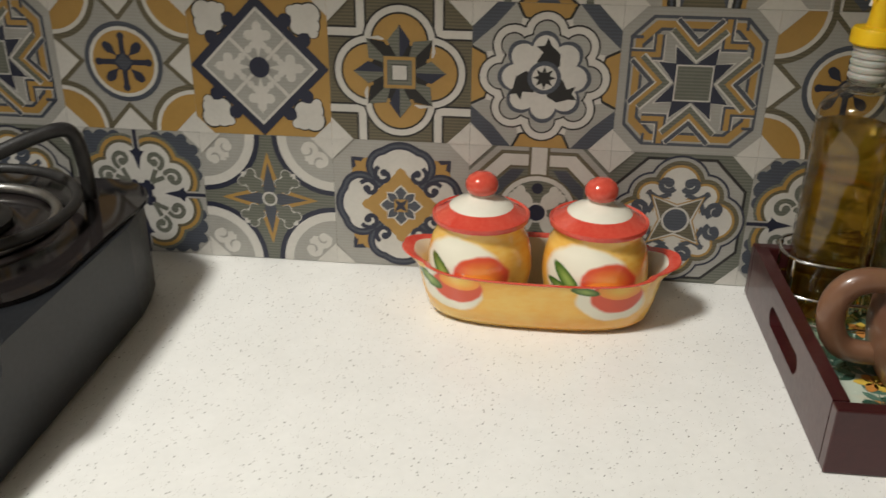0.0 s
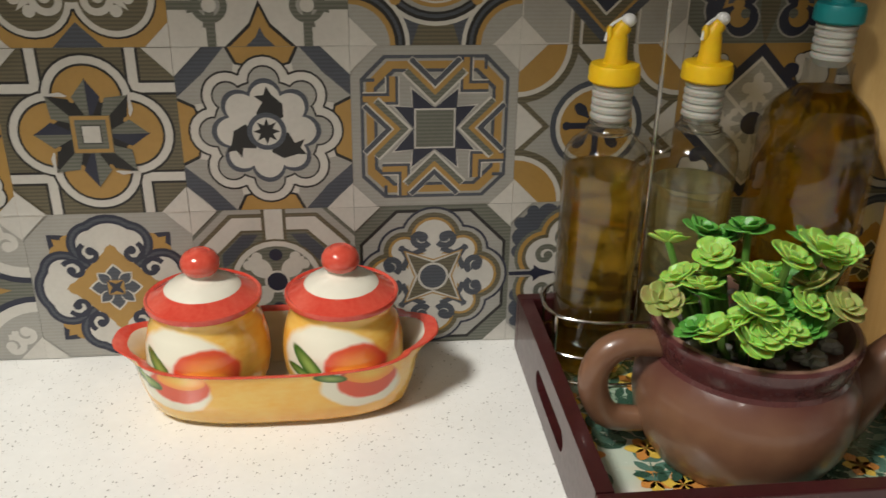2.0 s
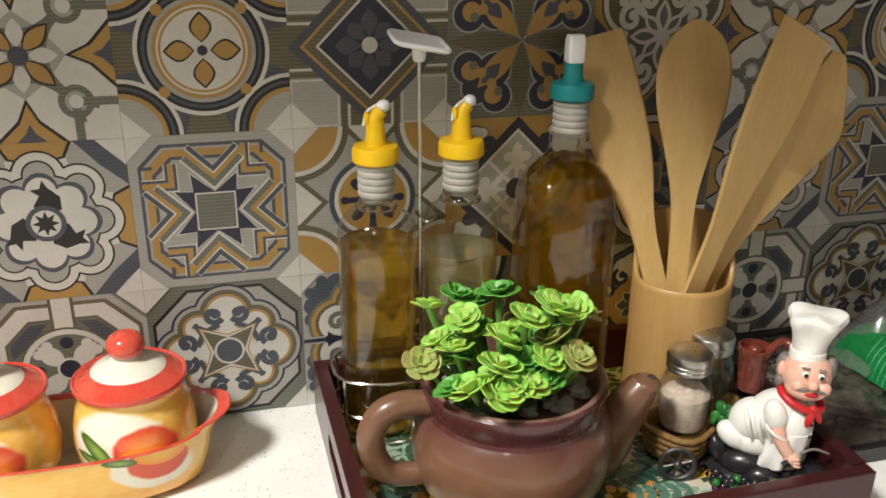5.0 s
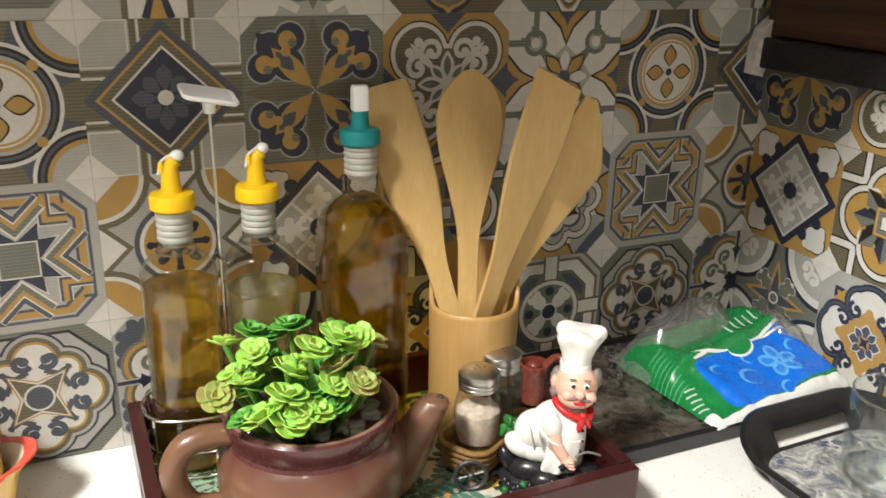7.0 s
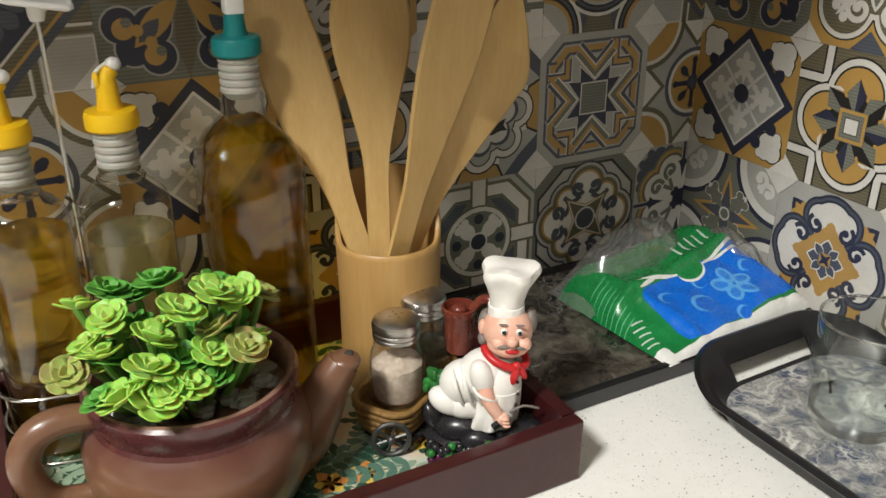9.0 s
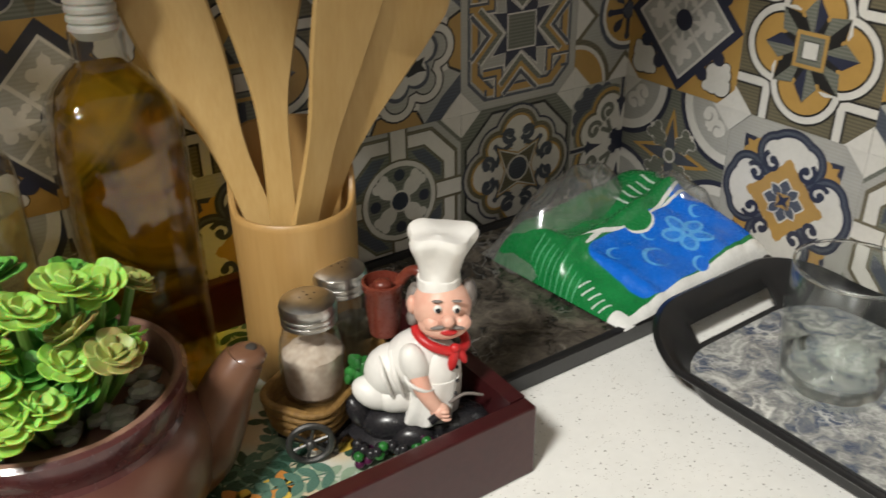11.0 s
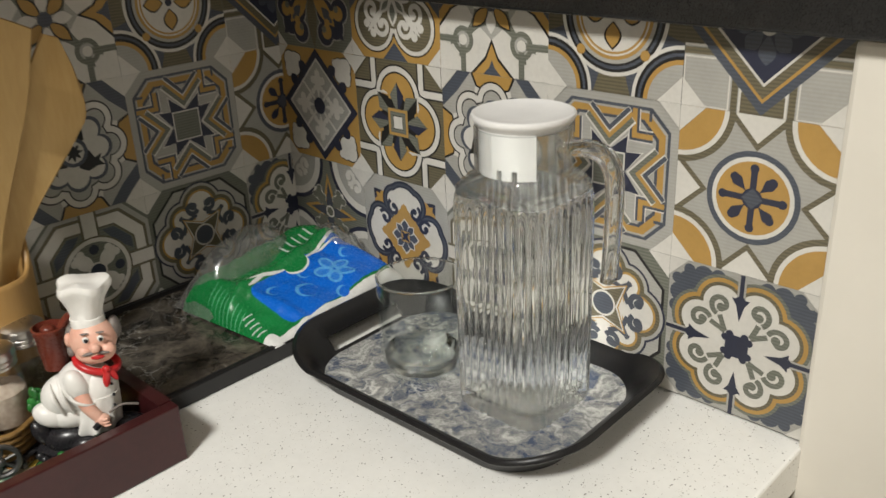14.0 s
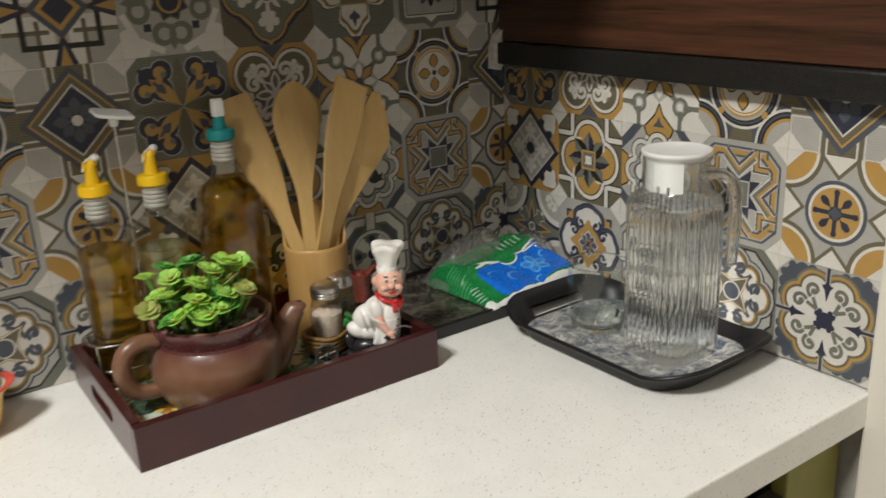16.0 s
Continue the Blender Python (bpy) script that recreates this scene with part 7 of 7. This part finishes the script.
def ribbed_ring(half, ribs, depth, z, n, roundness=0.0, rr=0.0):
    """A rounded square blended towards a circle of radius rr, with evenly spaced rounded ribs standing out."""
    base = []
    for i in range(720):
        a = 2 * math.pi * i / 720
        c, s = math.cos(a), math.sin(a)
        r = half / ((abs(c) ** 5.0 + abs(s) ** 5.0) ** 0.2) * (1 - roundness) + rr * roundness
        base.append((r * c, r * s))
    run = [0.0]
    for i in range(720):
        p, q = base[i], base[(i + 1) % 720]
        run.append(run[-1] + math.hypot(q[0] - p[0], q[1] - p[1]))
    out, k = [], 0
    for i in range(n):
        d = run[-1] * i / n
        while run[k + 1] < d:
            k += 1
        f = (d - run[k]) / (run[k + 1] - run[k])
        p, q = base[k % 720], base[(k + 1) % 720]
        x, y = p[0] + (q[0] - p[0]) * f, p[1] + (q[1] - p[1]) * f
        ln = math.hypot(x, y)
        g = 1 + depth * (abs(math.sin(math.pi * ribs * i / n)) - 0.6) / ln
        out.append((x * g, y * g, z))
    return out


def water_jug():
    t = thing("water_jug", -0.0945, -0.4230, TRAY2, 0, "ribbed square glass jug full of water, white lid", "jug")
    RIBS, N = 40, 480

    def ring(h, z, d=0.0, q=0.0, r=0.0375):
        return ribbed_ring(h, RIBS, d, z, N, q, r)
    # ribbed lower body: thick glass foot and the water above it bend light as one
    bm = bmesh.new()
    rings_to_mesh(bm, [ring(0.030, 0.0022), ring(0.034, 0.0006), ring(0.0395, 0.0003, 0.0004), ring(0.0425, 0.0025, 0.0014), ring(0.0438, 0.008, 0.0022), ring(0.0440, 0.030, 0.0022), ring(0.0440, 0.100, 0.0022), ring(0.0440, 0.176, 0.0022), ring(0.0438, 0.183, 0.0012), ring(0.0436, 0.187, 0.0), ring(0.0434, 0.189, 0.0, 0.03), ring(0.040, 0.1892, 0.0, 0.1), ring(0.020, 0.1892, 0.0, 0.1)])
    body = part("glass_body", bm, water_mat, t, "ribbed clear glass full of water")
    body.visible_shadow = False
    bm = bmesh.new()
    rings_to_mesh(bm, [ring(0.0295, 0.0105), ring(0.0345, 0.0115), ring(0.0385, 0.0145), ring(0.0345, 0.0142), ring(0.0295, 0.0132)])
    foot = part("glass_foot", bm, solid_glass, t, "thick glass foot")
    foot.visible_shadow = False
    # stepped shoulder and round neck
    steps = [(0.0435, 0.1896, 0.03), (0.0436, 0.1935, 0.06), (0.0424, 0.1950, 0.16), (0.0423, 0.1978, 0.22), (0.0410, 0.1992, 0.40), (0.0407, 0.2018, 0.52), (0.0400, 0.2034, 0.80), (0.0400, 0.2075, 1.0), (0.0400, 0.2390, 1.0)]
    bm = bmesh.new()
    rings_to_mesh(bm, [ring(h, z, 0.0, q) for h, z, q in steps] + [ring(0.04, 0.2405, 0, 1.0, 0.0368), ring(0.04, 0.2390, 0, 1.0, 0.0356)] + [ring(h - 0.0022, z - 0.0008, 0.0, q, 0.0354) for h, z, q in steps[:-1][::-1]], (False, False))
    neck = part("glass_neck", bm, clear_glass, t, "stepped clear glass shoulder and neck")
    neck.visible_shadow = False
    bm = bmesh.new()
    lathe(bm, [(0.0330, 0.2385), (0.0345, 0.2412), (0.0375, 0.2440), (0.0390, 0.2460), (0.0394, 0.2476), (0.0389, 0.2494), (0.0372, 0.2500), (0.0335, 0.2486), (0.0200, 0.2468), (0.001, 0.2466)], 64)
    lid = part("lid", bm, white_plastic, t, "white plastic lid")
    # the half-round stopper wall that closes the spout, with two slits at its foot
    arcs, z_low, z_top = 32, 0.2055, 0.2400
    a0, a1 = radians(126), radians(234)
    slits = (radians(187), radians(208))
    outer = [a0 + (a1 - a0) * i / arcs for i in range(arcs + 1)]
    bm = bmesh.new()
    for z0, z1, open_slit in ((0.2130, z_top, False), (z_low, 0.2130, True)):
        for p, q in zip(outer, outer[1:]):
            if open_slit and any(abs((p + q) / 2 - m) < radians(3.2) for m in slits):
                continue
            v = [bm.verts.new((r * math.cos(a), r * math.sin(a), z)) for z in (z0, z1) for a in (p, q) for r in (0.0318, 0.0340)]
            for f in ((1, 3, 7, 5), (0, 4, 6, 2), (0, 2, 3, 1), (4, 5, 7, 6), (0, 1, 5, 4), (2, 6, 7, 3)):
                bm.faces.new([v[k] for k in f])
    bmesh.ops.remove_doubles(bm, verts=bm.verts[:], dist=1e-6)
    part("stopper_wall", bm, white_plastic, lid, "half-round white stopper wall", False)
    # flat-sided handle
    path = smooth_path([(0.008 * d / 0.09, -d, z) for d, z in ((0.034, 0.224), (0.050, 0.229), (0.066, 0.227), (0.0745, 0.217), (0.077, 0.198), (0.0765, 0.166), (0.0755, 0.142), (0.0745, 0.130))], 6)
    rings = []
    for i, p in enumerate(path):
        a, b = path[max(0, i - 1)], path[min(len(path) - 1, i + 1)]
        d = (b - a).normalized()
        side = Vector((1, 0.09, 0)).normalized()
        up = d.cross(side).normalized()
        k = 1.0 - 0.15 * i / (len(path) - 1)
        rings.append([p + side * x * k + up * y * k for x, y in rounded(0.0085, 0.0055, 0.0035, 4)])
    bm = bmesh.new()
    rings_to_mesh(bm, rings)
    grip = part("handle", bm, solid_glass, t, "clear glass handle")
    grip.visible_shadow = False
    return t


water_jug()


def tumbler():
    t = thing("tumbler", -0.1115, -0.3195, TRAY2, 10, "empty clear glass tumbler with a faceted foot", "glass")
    n = 120

    def ring(r, z, f=0.0):
        return [(r * (1 + f * (abs(math.cos(4 * q)) - 0.6)) * math.cos(q), r * (1 + f * (abs(math.cos(4 * q)) - 0.6)) * math.sin(q), 1.06 * z) for q in (2 * math.pi * i / n for i in range(n))]
    outer = [ring(0.020, 0.0022), ring(0.025, 0.0004), ring(0.0305, 0.0006, 0.02), ring(0.0335, 0.004, 0.05), ring(0.0355, 0.012, 0.06), ring(0.0368, 0.024, 0.05), ring(0.0376, 0.034, 0.02), ring(0.0380, 0.044), ring(0.0383, 0.066), ring(0.0380, 0.0848)]
    inner = [ring(0.0366, 0.0848), ring(0.0364, 0.066), ring(0.0360, 0.044), ring(0.0350, 0.026), ring(0.0325, 0.014), ring(0.026, 0.0105), ring(0.012, 0.0095), ring(0.003, 0.0100)]
    bm = bmesh.new()
    rings_to_mesh(bm, outer + inner)
    part("glass_wall", bm, tumbler_glass, t)
    bm = bmesh.new()
    tube(bm, ring(0.0373, 0.0866), 0.0011, 8, True)
    rim = part("rim", bm, solid_glass, t, "rounded glass rim")
    rim.visible_shadow = False
    bm = bmesh.new()
    rings_to_mesh(bm, [ring(0.008, 0.0032), ring(0.018, 0.0030), ring(0.0275, 0.0034, 0.02), ring(0.0318, 0.0062, 0.05), ring(0.0335, 0.0120, 0.06), ring(0.0338, 0.0180, 0.05), ring(0.0300, 0.0140, 0.03), ring(0.0240, 0.0100), ring(0.012, 0.0088), ring(0.003, 0.0090)])
    foot = part("foot", bm, solid_glass, t, "thick faceted glass foot")
    foot.visible_shadow = False
    return t


tumbler()


# ---- gas hob standing on the worktop ----
def gas_hob():
    t = thing("gas_hob", -1.205, -0.035, TOP, 0, "black glass-topped gas hob with dark grey enamel sides", "hob")
    # side outline (y, z): back, flat top, then a step down to the panel
    prof = [(0.0, 0.006), (0.0, 0.082), (-0.004, 0.088), (-0.25, 0.088), (-0.254, 0.086), (-0.258, 0.070), (-0.262, 0.068), (-0.365, 0.040), (-0.375, 0.034), (-0.375, 0.006)]
    bm = bmesh.new()
    rings_to_mesh(bm, [[(x, y * k + o, z) for y, z in prof] for x, k, o in ((-0.66, 1, 0), (-0.048, 0.992, -0.003), (-0.028, 0.955, -0.017), (-0.012, 0.885, -0.043), (-0.004, 0.80, -0.072), (0.0, 0.72, -0.10))])
    part("body", bm, stove_side, t, "dark grey enamel body", False)
    bm = bmesh.new()
    rings_to_mesh(bm, [[(x - 0.332, y - 0.128, z) for x, y in rounded(0.3270, 0.121, 0.052, 10)] for z in (0.0883, 0.0920)])
    top = part("glass_top", bm, stove_glass, t, "black hob glass", False)
    bm = bmesh.new()
    box(bm, -0.655, -0.008, -0.2625, -0.2585, 0.072, 0.0765, 0.001, 1)
    part("trim", bm, steel, t, "steel trim strip", False)
    cx, cy = -0.130, -0.130
    bm = bmesh.new()
    tube(bm, [(cx + 0.078 * math.cos(a), cy + 0.078 * math.sin(a), 0.0965) for a in (2 * math.pi * i / 48 for i in range(48))], 0.0042, 10, True)
    part("drip_ring", bm, steel, t, "steel drip ring")
    bm = bmesh.new()
    lathe(bm, [(0.044, 0.0922), (0.045, 0.098), (0.040, 0.103), (0.036, 0.104), (0.034, 0.112), (0.028, 0.115), (0.001, 0.115)], 36, cx, cy)
    part("burner", bm, cast_iron, t)
    bm = bmesh.new()
    tube(bm, [(cx + 0.095 * math.cos(a), cy + 0.095 * math.sin(a), 0.108) for a in (2 * math.pi * i / 48 for i in range(48))], 0.0045, 10, True)
    grate = part("pan_support", bm, cast_iron, t, "black cast iron pan support")
    for k in range(4):
        a = radians(45 + 90 * k)
        c, s = math.cos(a), math.sin(a)
        bm = bmesh.new()
        tube(bm, smooth_path([(cx + r * c, cy + r * s, z) for r, z in ((0.108, 0.0922), (0.108, 0.120), (0.104, 0.146), (0.094, 0.155), (0.070, 0.152), (0.040, 0.144))], 5), 0.0062, 10)
        part("prong", bm, cast_iron, grate)
    for k, x in enumerate((-0.14, -0.52)):
        bm = bmesh.new()
        rings_to_mesh(bm, [[(x + r * math.cos(q), -0.312 + r * math.sin(q) * 0.97 + dz * 0.22, 0.0545 + dz * 0.97 + 0.31 * r * math.sin(q)) for q in (2 * math.pi * i / 28 for i in range(28))] for r, dz in ((0.024, 0.0), (0.023, 0.004), (0.018, 0.006), (0.017, 0.020), (0.014, 0.022))])
        part("knob", bm, cast_iron, t)
    for x in (-0.63, -0.03):
        for y in (-0.35, -0.035):
            bm = bmesh.new()
            lathe(bm, [(0.009, 0.0), (0.010, 0.001), (0.009, 0.0065)], 16, x, y)
            part("foot", bm, cast_iron, t)
    return t


gas_hob()
